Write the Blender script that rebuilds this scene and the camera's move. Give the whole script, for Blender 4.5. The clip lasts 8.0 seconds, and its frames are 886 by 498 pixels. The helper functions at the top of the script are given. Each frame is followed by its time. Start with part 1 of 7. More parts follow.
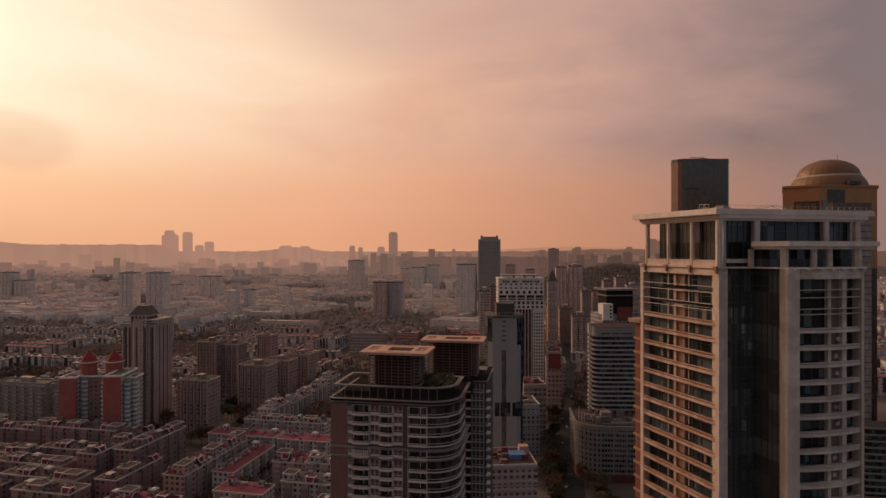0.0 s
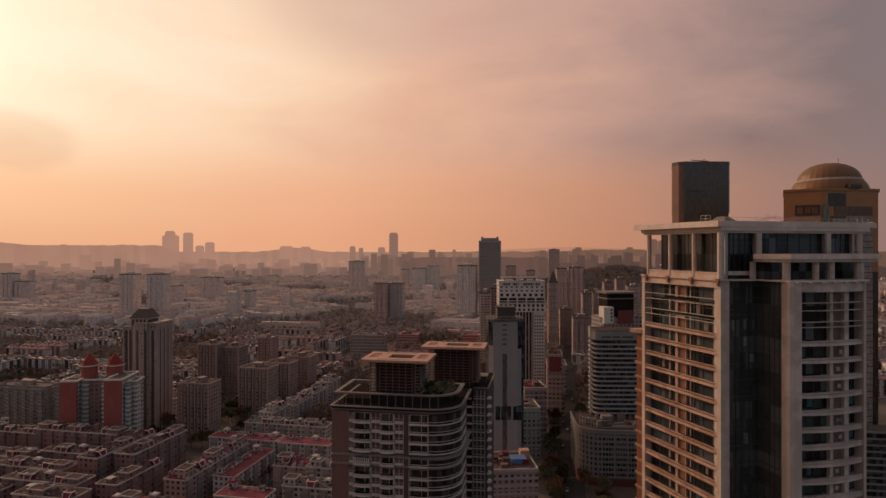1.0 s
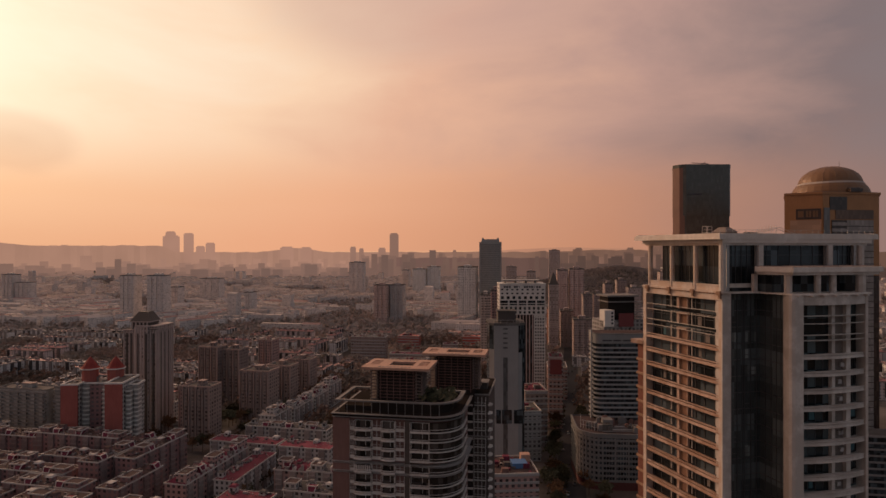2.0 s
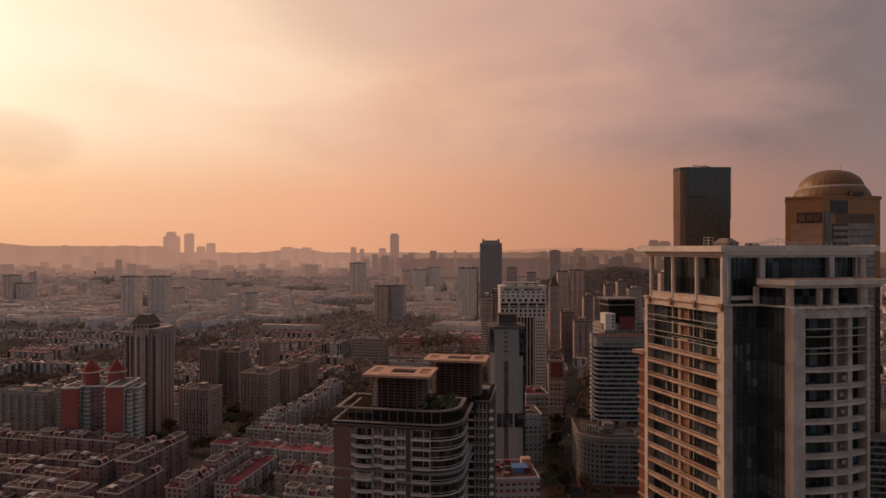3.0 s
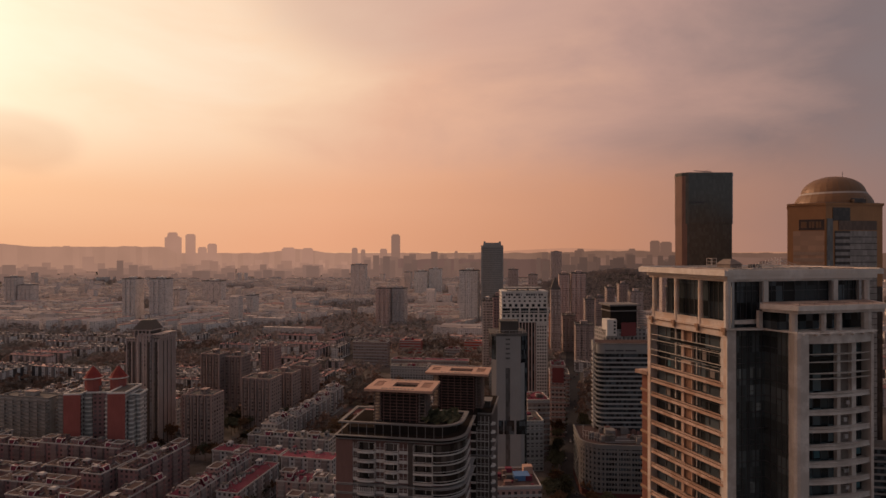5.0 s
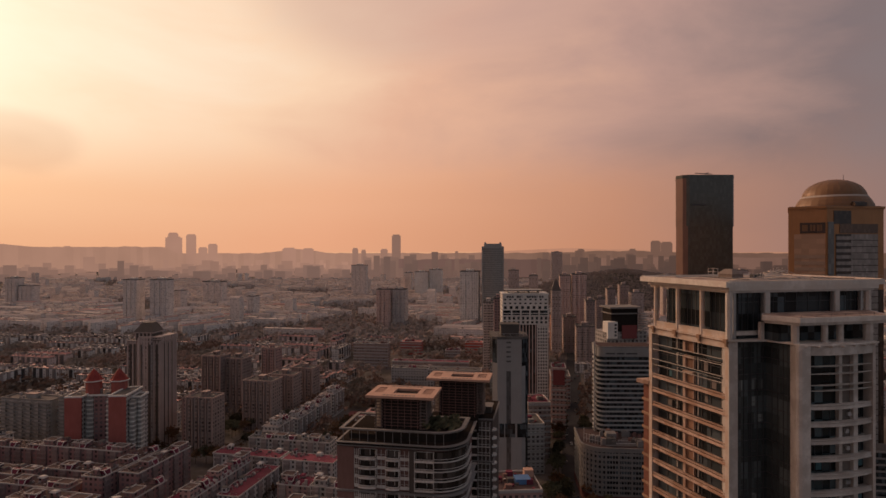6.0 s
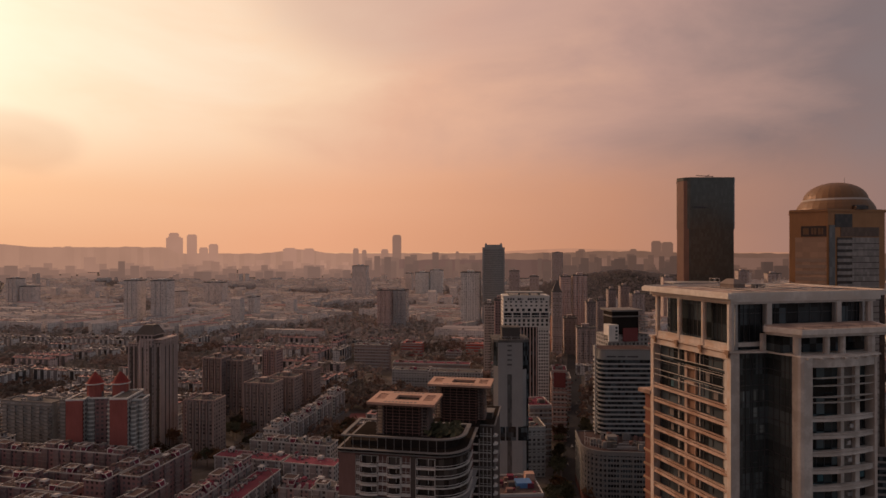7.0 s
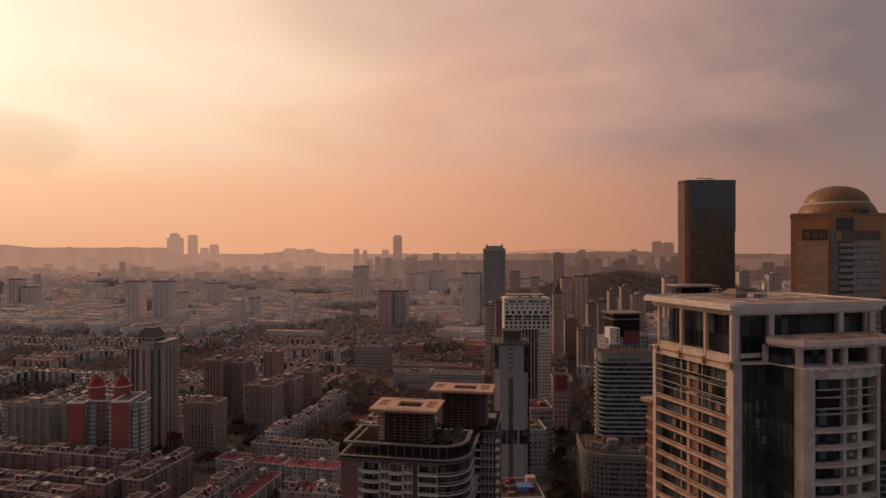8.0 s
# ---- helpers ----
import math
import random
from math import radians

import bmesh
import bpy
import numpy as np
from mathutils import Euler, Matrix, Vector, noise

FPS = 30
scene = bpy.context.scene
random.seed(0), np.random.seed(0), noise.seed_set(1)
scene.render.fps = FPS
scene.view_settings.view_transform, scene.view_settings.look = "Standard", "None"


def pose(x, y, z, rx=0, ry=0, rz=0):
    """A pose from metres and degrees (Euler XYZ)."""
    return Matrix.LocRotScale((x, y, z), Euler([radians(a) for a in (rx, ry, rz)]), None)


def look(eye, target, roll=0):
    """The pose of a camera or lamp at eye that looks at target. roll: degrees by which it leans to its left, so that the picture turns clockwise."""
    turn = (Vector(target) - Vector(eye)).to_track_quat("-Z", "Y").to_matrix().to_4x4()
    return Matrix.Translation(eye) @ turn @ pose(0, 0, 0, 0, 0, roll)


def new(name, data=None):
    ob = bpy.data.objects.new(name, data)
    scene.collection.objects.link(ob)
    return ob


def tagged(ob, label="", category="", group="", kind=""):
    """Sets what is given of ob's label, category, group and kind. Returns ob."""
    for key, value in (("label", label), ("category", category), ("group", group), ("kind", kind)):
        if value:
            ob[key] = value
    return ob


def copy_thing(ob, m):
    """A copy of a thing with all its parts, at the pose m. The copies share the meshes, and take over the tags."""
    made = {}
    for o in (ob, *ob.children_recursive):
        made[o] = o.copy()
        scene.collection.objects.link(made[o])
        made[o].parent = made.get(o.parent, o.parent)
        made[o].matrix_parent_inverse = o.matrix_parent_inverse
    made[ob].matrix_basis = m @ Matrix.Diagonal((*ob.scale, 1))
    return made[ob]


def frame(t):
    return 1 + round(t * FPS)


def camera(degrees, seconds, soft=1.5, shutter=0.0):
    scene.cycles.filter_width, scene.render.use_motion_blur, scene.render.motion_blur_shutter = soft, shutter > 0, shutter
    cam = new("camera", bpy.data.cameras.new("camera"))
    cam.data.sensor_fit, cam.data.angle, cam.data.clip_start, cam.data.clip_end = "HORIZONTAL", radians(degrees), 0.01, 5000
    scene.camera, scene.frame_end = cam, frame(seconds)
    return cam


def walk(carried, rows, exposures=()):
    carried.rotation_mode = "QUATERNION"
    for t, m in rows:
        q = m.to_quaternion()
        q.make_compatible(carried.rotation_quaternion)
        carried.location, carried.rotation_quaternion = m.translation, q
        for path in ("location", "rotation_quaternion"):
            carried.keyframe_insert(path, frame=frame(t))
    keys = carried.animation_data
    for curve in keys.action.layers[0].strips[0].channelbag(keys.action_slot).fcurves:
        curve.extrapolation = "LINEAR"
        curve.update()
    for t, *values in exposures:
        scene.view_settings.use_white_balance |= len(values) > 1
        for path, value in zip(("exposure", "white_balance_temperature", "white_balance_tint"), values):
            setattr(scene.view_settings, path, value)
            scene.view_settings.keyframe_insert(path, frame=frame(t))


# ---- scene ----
# ------------------------------------------------------------ camera: a drone that climbs 17 m
EYE_Z = 138.0
cam = camera(73.7, 8.0, soft=1.5)
PATH = [  # t, x, y, rise, yaw, pitch, roll
    (0.0, 0.00, 0.00, 0.00, 0.000, 0.000, 0.000), (0.5, -0.09, 0.06, 1.08, 0.021, 0.008, 0.011),
    (1.0, -0.17, 0.11, 2.16, 0.040, 0.015, 0.020), (1.5, -0.25, 0.15, 3.24, 0.061, 0.019, 0.025),
    (3.0, -0.50, 0.20, 6.50, 0.124, 0.026, 0.026), (3.5, -0.58, 0.22, 7.57, 0.150, 0.026, 0.025),
    (4.0, -0.65, 0.24, 8.64, 0.177, 0.029, 0.025), (4.5, -0.73, 0.26, 9.68, 0.204, 0.034, 0.027),
    (6.0, -1.00, 0.24, 12.69, 0.280, 0.019, 0.041), (6.5, -1.10, 0.20, 13.69, 0.306, 0.015, 0.042),
    (7.0, -1.24, 0.13, 14.69, 0.335, 0.016, 0.043), (7.5, -1.43, 0.06, 15.69, 0.367, 0.019, 0.044),
    (8.0, -1.60, -0.04, 16.68, 0.398, 0.023, 0.046)]
walk(cam, [(t, pose(x, y, EYE_Z + z, 90 + p, r, w)) for t, x, y, z, w, p, r in PATH])

# ------------------------------------------------------------ light: low hazy sun ahead and to one side
SUN_AZ, SUN_EL = radians(-47), radians(19)   # azimuth from +y, negative towards -x
SUN = Vector((math.sin(SUN_AZ) * math.cos(SUN_EL), math.cos(SUN_AZ) * math.cos(SUN_EL), math.sin(SUN_EL)))
world = bpy.data.worlds.new("dusk_sky")
scene.world = world
world.use_nodes = True


class Tree_of_nodes:
    """Short hand for wiring node trees."""
    def __init__(self, tree):
        self.tree = tree

    def add(self, kind, ins=(), **props):
        n = self.tree.nodes.new(kind)
        for k, v in props.items():
            setattr(n, k, v)
        for k, v in dict(ins).items():
            if isinstance(v, bpy.types.NodeSocket):
                self.tree.links.new(v, n.inputs[k])
            else:
                n.inputs[k].default_value = v
        return n

    def math(self, op, a, b=0.0, c=0.0, clamp=False):
        return self.add("ShaderNodeMath", {0: a, 1: b, 2: c}, operation=op, use_clamp=clamp).outputs[0]

    def ramp(self, fac, stops, mode="EASE"):
        n = self.add("ShaderNodeValToRGB", {"Fac": fac})
        n.color_ramp.interpolation = mode
        e = n.color_ramp.elements
        while len(e) < len(stops):
            e.new(0.5)
        for el, (p, c) in zip(e, stops):
            el.position, el.color = p, (*c, 1)
        return n.outputs["Color"]

    def mix(self, fac, a, b, blend="MIX"):
        return self.add("ShaderNodeMix", {0: fac, 6: a, 7: b}, data_type="RGBA", blend_type=blend).outputs[2]


def srgb(r, g, b):
    """Linear values of a colour given as 0 to 255."""
    return tuple((c / 255 / 12.92) if c < 10 else ((c / 255 + 0.055) / 1.055) ** 2.4 for c in (r, g, b))


def build_sky():
    nt = world.node_tree
    nt.nodes.clear()
    w = Tree_of_nodes(nt)
    way = w.add("ShaderNodeTexCoord").outputs["Generated"]
    sep = w.add("ShaderNodeSeparateXYZ", {0: way})
    # thin high cloud, drawn out along the horizon
    flat = w.add("ShaderNodeMapping", {"Vector": way, "Scale": (2.0, 2.0, 5.0), "Location": (0.4, 1.3, 0.2)}).outputs[0]
    warp = w.add("ShaderNodeTexNoise", {"Vector": flat, "Scale": 1.2, "Detail": 7.0, "Roughness": 0.55, "Distortion": 0.5}).outputs["Fac"]
    fine = w.add("ShaderNodeTexNoise", {"Vector": flat, "Scale": 4.2, "Detail": 8.0, "Roughness": 0.55, "Distortion": 0.3}).outputs["Fac"]
    cloud = w.math("ADD", w.math("MULTIPLY_ADD", warp, 0.40, -0.20), w.math("MULTIPLY_ADD", fine, 0.05, -0.025))
    # angle from the sun, 0 to 1 for 0 to 180 degrees
    dot = w.add("ShaderNodeVectorMath", {0: way, 1: tuple(SUN)}, operation="DOT_PRODUCT").outputs["Value"]
    ang = w.math("DIVIDE", w.math("ARCCOSINE", dot), math.pi)
    bent = w.math("MAXIMUM", w.math("ADD", ang, w.math("MULTIPLY", cloud, 0.5)), 0.0)
    glow = w.ramp(bent, [(0.0, (1.0, 0.95, 0.80)), (0.085, srgb(255, 235, 210)), (0.165, srgb(251, 214, 182)), (0.255, srgb(230, 180, 153)),
                         (0.345, srgb(188, 150, 139)), (0.435, srgb(131, 114, 115)), (0.60, srgb(127, 127, 134)), (1.0, srgb(130, 138, 150))], "LINEAR")
    # the orange band over the horizon, stronger towards the sun
    low = w.ramp(ang, [(0.0, srgb(248, 191, 145)), (0.21, srgb(237, 171, 133)), (0.35, srgb(200, 141, 111)), (0.50, srgb(131, 112, 112)), (0.7, srgb(128, 130, 137)), (1.0, srgb(131, 139, 150))], "LINEAR")
    up = w.math("ADD", sep.outputs["Z"], w.math("MULTIPLY", cloud, 0.28))
    band = w.ramp(up, [(0.0, (1, 1, 1)), (0.07, (0.85, 0.85, 0.85)), (0.21, (0.1, 0.1, 0.1)), (0.32, (0, 0, 0))])
    veil = w.mix(band, glow, low)
    # a small grey cloud low beside the sun
    off = w.add("ShaderNodeVectorMath", {0: way, 1: (-0.578, 0.802, 0.150)}, operation="SUBTRACT").outputs[0]
    off = w.add("ShaderNodeVectorMath", {0: off, 1: (1.0, 1.0, 1.9)}, operation="MULTIPLY").outputs[0]
    reach = w.add("ShaderNodeVectorMath", {0: off}, operation="LENGTH").outputs["Value"]
    puff = w.ramp(w.math("ADD", reach, w.math("MULTIPLY", cloud, 0.30)), [(0.0, (0.42, 0.42, 0.42)), (0.055, (0.30, 0.30, 0.30)), (0.10, (0, 0, 0))])
    veil = w.mix(puff, veil, (*srgb(196, 152, 130), 1))
    # a broad mauve cloud bank higher up ahead
    off = w.add("ShaderNodeVectorMath", {0: way, 1: (-0.03, 0.915, 0.40)}, operation="SUBTRACT").outputs[0]
    off = w.add("ShaderNodeVectorMath", {0: off, 1: (0.75, 1.0, 1.9)}, operation="MULTIPLY").outputs[0]
    reach = w.add("ShaderNodeVectorMath", {0: off}, operation="LENGTH").outputs["Value"]
    bank = w.ramp(w.math("ADD", reach, w.math("MULTIPLY", cloud, 0.45)), [(0.0, (0.55, 0.55, 0.55)), (0.12, (0.45, 0.45, 0.45)), (0.26, (0, 0, 0))])
    veil = w.mix(bank, veil, (*srgb(196, 160, 150), 1))
    sky = w.add("ShaderNodeTexSky", sky_type="NISHITA", sun_disc=False, sun_elevation=SUN_EL, sun_rotation=SUN_AZ, air_density=2.0, dust_density=6.0)
    a = w.add("ShaderNodeBackground", {"Color": sky.outputs[0], "Strength": 0.004})
    b = w.add("ShaderNodeBackground", {"Color": veil, "Strength": 0.96})
    total = w.add("ShaderNodeAddShader", {0: a.outputs[0], 1: b.outputs[0]})
    w.add("ShaderNodeOutputWorld", {"Surface": total.outputs[0]})


build_sky()
sun_data = bpy.data.lights.new("low_sun", "SUN")
sun_data.energy, sun_data.angle, sun_data.color = 1.6, radians(6), (1.0, 0.57, 0.35)
sun_ob = new("low_sun", sun_data)
sun_ob.matrix_world = look(SUN * 100, (0, 0, 0))


# ------------------------------------------------------------ materials
def plain(name, base, rough=0.8, metal=0.0, vary=0.25, scale=0.35, bump=0.15, island=0.0, stain=None, stain_scale=0.02, spec=None):
    """A weathered solid: grain, broad stains, and a change from piece to piece."""
    m = bpy.data.materials.new(name)
    m.use_nodes = True
    m.node_tree.nodes.clear()
    w = Tree_of_nodes(m.node_tree)
    at = w.add("ShaderNodeNewGeometry")
    pos = at.outputs["Position"]
    grain = w.add("ShaderNodeTexNoise", {"Vector": pos, "Scale": scale * 6, "Detail": 5.0, "Roughness": 0.6}).outputs["Fac"]
    broad = w.add("ShaderNodeTexNoise", {"Vector": pos, "Scale": scale * 0.35, "Detail": 3.0}).outputs["Fac"]
    runs = w.add("ShaderNodeTexNoise", {"Vector": w.add("ShaderNodeMapping", {"Vector": pos, "Scale": (1.4, 1.4, 0.12)}).outputs[0], "Scale": scale * 3, "Detail": 3.0}).outputs["Fac"]
    s = w.math("ADD", w.math("MULTIPLY", w.math("SUBTRACT", grain, 0.5), 0.9), w.math("MULTIPLY", w.math("SUBTRACT", broad, 0.5), 1.3))
    s = w.math("ADD", s, w.math("MULTIPLY", w.math("SUBTRACT", runs, 0.5), 1.0))
    f = w.math("MULTIPLY_ADD", s, vary * 1.6, 1.0)
    if island:
        own = w.math("ADD", at.outputs["Random Per Island"], w.add("ShaderNodeObjectInfo").outputs["Random"])
        f = w.math("MULTIPLY", f, w.math("MULTIPLY_ADD", w.math("FRACT", own), island, 1 - island / 2))
    col = w.mix(1.0, (*base, 1), w.add("ShaderNodeCombineColor", {0: f, 1: f, 2: f}).outputs[0], "MULTIPLY")
    if stain:
        patch = w.add("ShaderNodeTexNoise", {"Vector": pos, "Scale": stain_scale, "Detail": 6.0, "Roughness": 0.62}).outputs["Fac"]
        col = w.mix(w.ramp(patch, [(0.42, (0, 0, 0)), (0.58, (1, 1, 1))]), col, (*stain, 1))
    b = w.add("ShaderNodeBump", {"Strength": bump, "Distance": 0.05, "Height": grain})
    p = w.add("ShaderNodeBsdfPrincipled", {"Base Color": col, "Roughness": rough, "Metallic": metal, "Normal": b.outputs[0], "Specular IOR Level": spec if spec is not None else 0.5 if rough < 0.72 else 0.12})
    w.add("ShaderNodeOutputMaterial", {"Surface": p.outputs[0]})
    return m


def glass(name, base, rough=0.12, metal=0.0, vary=0.5, spec=0.5):
    """Tinted window glass before dark rooms: a glossy coat over a dim colour that differs pane by pane."""
    m = bpy.data.materials.new(name)
    m.use_nodes = True
    m.node_tree.nodes.clear()
    w = Tree_of_nodes(m.node_tree)
    at = w.add("ShaderNodeNewGeometry")
    sep = w.add("ShaderNodeSeparateXYZ", {0: at.outputs["Position"]})
    along = w.math("FLOOR", w.math("DIVIDE", w.math("MULTIPLY_ADD", sep.outputs[1], 0.7, sep.outputs[0]), 1.55))
    storey = w.math("FLOOR", w.math("DIVIDE", sep.outputs[2], 2.9))
    cell = w.add("ShaderNodeTexWhiteNoise", {0: w.add("ShaderNodeCombineXYZ", {0: along, 1: storey}).outputs[0]}, noise_dimensions="3D").outputs["Value"]
    lift = w.math("MULTIPLY_ADD", w.math("POWER", cell, 2.0), vary * 2.6, 1 - vary)
    col = w.mix(1.0, (*base, 1), w.add("ShaderNodeCombineColor", {0: lift, 1: lift, 2: lift}).outputs[0], "MULTIPLY")
    wave = w.add("ShaderNodeTexNoise", {"Vector": at.outputs["Position"], "Scale": 0.8, "Detail": 2.0}).outputs["Fac"]
    b = w.add("ShaderNodeBump", {"Strength": 0.08, "Distance": 0.05, "Height": wave})
    p = w.add("ShaderNodeBsdfPrincipled", {"Base Color": col, "Roughness": rough, "Metallic": metal, "Normal": b.outputs[0], "IOR": 1.5, "Specular IOR Level": spec})
    w.add("ShaderNodeOutputMaterial", {"Surface": p.outputs[0]})
    return m


def facade(name, wall, pane, wide, tall, gap_x, gap_y, rough=0.85, vary=0.3):
    """Walls too far off for modelled windows: rows of panes on the wall, laid out in metres by the UV map."""
    m = bpy.data.materials.new(name)
    m.use_nodes = True
    m.node_tree.nodes.clear()
    w = Tree_of_nodes(m.node_tree)
    at = w.add("ShaderNodeNewGeometry")
    uv = w.add("ShaderNodeUVMap").outputs[0]
    sep = w.add("ShaderNodeSeparateXYZ", {0: uv})
    fx = w.math("FRACT", w.math("DIVIDE", sep.outputs[0], wide))
    fy = w.math("FRACT", w.math("DIVIDE", sep.outputs[1], tall))
    inx = w.math("MULTIPLY", w.math("GREATER_THAN", fx, gap_x), w.math("LESS_THAN", fx, 1 - gap_x))
    iny = w.math("MULTIPLY", w.math("GREATER_THAN", fy, gap_y), w.math("LESS_THAN", fy, 1 - gap_y * 0.6))
    hole = w.math("MULTIPLY", inx, iny)
    cellx = w.math("FLOOR", w.math("DIVIDE", sep.outputs[0], wide))
    celly = w.math("FLOOR", w.math("DIVIDE", sep.outputs[1], tall))
    rnd = w.add("ShaderNodeTexWhiteNoise", {0: w.add("ShaderNodeCombineXYZ", {0: cellx, 1: celly, 2: at.outputs["Random Per Island"]}).outputs[0]}, noise_dimensions="3D").outputs["Value"]
    pos = at.outputs["Position"]
    broad = w.add("ShaderNodeTexNoise", {"Vector": pos, "Scale": 0.06, "Detail": 5.0}).outputs["Fac"]
    runs = w.add("ShaderNodeTexNoise", {"Vector": w.add("ShaderNodeMapping", {"Vector": pos, "Scale": (0.5, 0.5, 0.05)}).outputs[0], "Scale": 1.0, "Detail": 4.0}).outputs["Fac"]
    s = w.math("ADD", w.math("SUBTRACT", broad, 0.5), w.math("SUBTRACT", runs, 0.5))
    f = w.math("MULTIPLY", w.math("MULTIPLY_ADD", s, vary * 1.5, 1.0), w.math("MULTIPLY_ADD", at.outputs["Random Per Island"], 0.42, 0.78))
    col = w.mix(1.0, (*wall, 1), w.add("ShaderNodeCombineColor", {0: f, 1: f, 2: f}).outputs[0], "MULTIPLY")
    g = w.math("MULTIPLY_ADD", rnd, 1.4, 0.3)
    dark = w.mix(1.0, (*pane, 1), w.add("ShaderNodeCombineColor", {0: g, 1: g, 2: g}).outputs[0], "MULTIPLY")
    p = w.add("ShaderNodeBsdfPrincipled", {"Base Color": w.mix(hole, col, dark), "Roughness": w.math("MULTIPLY_ADD", hole, 0.25 - rough, rough)})
    w.add("ShaderNodeOutputMaterial", {"Surface": p.outputs[0]})
    return m


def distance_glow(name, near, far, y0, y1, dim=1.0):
    """Aerial haze painted as emission, for backdrops kilometres away: paler the farther they lie."""
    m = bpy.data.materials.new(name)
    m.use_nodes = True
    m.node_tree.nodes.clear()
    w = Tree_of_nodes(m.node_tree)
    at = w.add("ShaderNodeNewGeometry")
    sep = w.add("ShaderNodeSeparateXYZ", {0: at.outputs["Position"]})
    # the painted haze dims away from the sunset side
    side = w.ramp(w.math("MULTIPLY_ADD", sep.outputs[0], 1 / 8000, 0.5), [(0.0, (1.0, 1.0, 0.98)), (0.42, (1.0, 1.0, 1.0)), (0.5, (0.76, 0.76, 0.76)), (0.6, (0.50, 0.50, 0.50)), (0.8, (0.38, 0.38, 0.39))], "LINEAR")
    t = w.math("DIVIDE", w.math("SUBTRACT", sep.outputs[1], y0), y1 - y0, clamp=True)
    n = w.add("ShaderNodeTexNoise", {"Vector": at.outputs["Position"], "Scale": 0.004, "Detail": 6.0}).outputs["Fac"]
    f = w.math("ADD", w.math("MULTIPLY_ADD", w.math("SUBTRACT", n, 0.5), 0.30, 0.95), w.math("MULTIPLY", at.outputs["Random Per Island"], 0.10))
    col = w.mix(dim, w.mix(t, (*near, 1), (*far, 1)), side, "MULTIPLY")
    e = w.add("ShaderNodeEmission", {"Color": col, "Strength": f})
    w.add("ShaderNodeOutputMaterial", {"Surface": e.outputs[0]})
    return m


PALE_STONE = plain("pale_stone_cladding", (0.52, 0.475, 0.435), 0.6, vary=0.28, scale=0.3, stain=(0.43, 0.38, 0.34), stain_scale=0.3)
SLAB_STONE = plain("pale_warm_roof_stone", (0.62, 0.56, 0.505), 0.65, vary=0.25, scale=0.3, stain=(0.56, 0.49, 0.43), stain_scale=0.35)
# balconies on the sun-facing side: orange sunlight put into the colour, plus stains
WARM_SLAB = plain("sun_warmed_concrete", (0.44, 0.315, 0.25), 0.7, vary=0.32, scale=0.3, stain=(0.33, 0.205, 0.145), stain_scale=0.35)
ROOF_CONC = plain("roof_concrete", (0.20, 0.165, 0.145), 0.85, vary=0.3, scale=0.3)
DARK_GLASS = glass("dark_tinted_glass", (0.040, 0.050, 0.056), 0.10, vary=0.75, spec=0.28)
FLAT_GLASS = glass("dusky_flat_glass", (0.045, 0.04, 0.037), 0.2, vary=0.7)
RECESS_GLASS = glass("teal_grey_recess_glass", (0.062, 0.075, 0.078), 0.18, vary=0.35, spec=0.3)
# sun-facing copy of PALE_STONE, low sun's pink painted into it
SUN_TINT_STONE = plain("sun_tinted_stone_cladding", (0.52, 0.44, 0.385), 0.65, vary=0.28, scale=0.3, stain=(0.48, 0.36, 0.28), stain_scale=0.4)
GREY_GLASS = glass("grey_curtain_glass", (0.080, 0.086, 0.076), 0.24, vary=0.12)
SILVER_GLASS = glass("silver_bronze_glass", (0.26, 0.225, 0.205), 0.4, vary=0.2)
GOLD_GLASS = glass("bronze_gold_glass", (0.42, 0.26, 0.17), 0.45, metal=0.25, vary=0.15)
GOLD_DOME = plain("golden_brown_dome", (0.165, 0.083, 0.036), 0.5, metal=0.15, vary=0.2)
GOLD_PANEL = plain("bronze_panel", (0.36, 0.172, 0.072), 0.45, metal=0.3, vary=0.2)
METAL = plain("painted_metal", (0.36, 0.35, 0.34), 0.45, metal=0.4, vary=0.15)
DARK_METAL = plain("dark_metal", (0.06, 0.06, 0.065), 0.5, metal=0.4, vary=0.2)
BROWN_WALL = plain("brown_render", (0.19, 0.112, 0.10), 0.85, vary=0.25)
F_STEP = facade("grey_step_facade", (0.27, 0.262, 0.258), (0.10, 0.098, 0.10), 3.0, 2.9, 0.22, 0.28)
TRIM_GREY = plain("weathered_grey_trim", (0.20, 0.19, 0.185), 0.8, vary=0.25)
BELT = plain("grey_belt_course", (0.30, 0.29, 0.285), 0.8, vary=0.2)
BALCONY = plain("grey_balcony_concrete", (0.56, 0.535, 0.51), 0.8, vary=0.3, island=0.2)
WHITE_WALL = plain("white_painted_wall", (0.62, 0.60, 0.57), 0.75, vary=0.15, island=0.05)
GREY_WALL = plain("grey_tile_wall", (0.23, 0.23, 0.225), 0.7, vary=0.15)
RED_WALL = plain("red_render", (0.32, 0.105, 0.09), 0.85, vary=0.2)
RED_ROOF = plain("red_tile_roof", (0.15, 0.036, 0.058), 0.85, vary=0.55, scale=0.6, island=0.3)
DARK_FELT = plain("dark_felt_roof", (0.085, 0.062, 0.06), 0.9, vary=0.4, scale=0.5, spec=0.03)
GREY_ROOF = plain("grey_felt_roof", (0.118, 0.112, 0.108), 0.9, vary=0.45, scale=0.5, island=0.35, spec=0.06)
# pale roofs with the peach of low sunlight put into the colour
PALE_ROOF = plain("sun_tinted_roof_slabs", (0.40, 0.33, 0.29), 0.7, vary=0.4, scale=0.4, island=0.3)
WHITE_TRIM = plain("pale_parapet", (0.44, 0.415, 0.40), 0.75, vary=0.2)
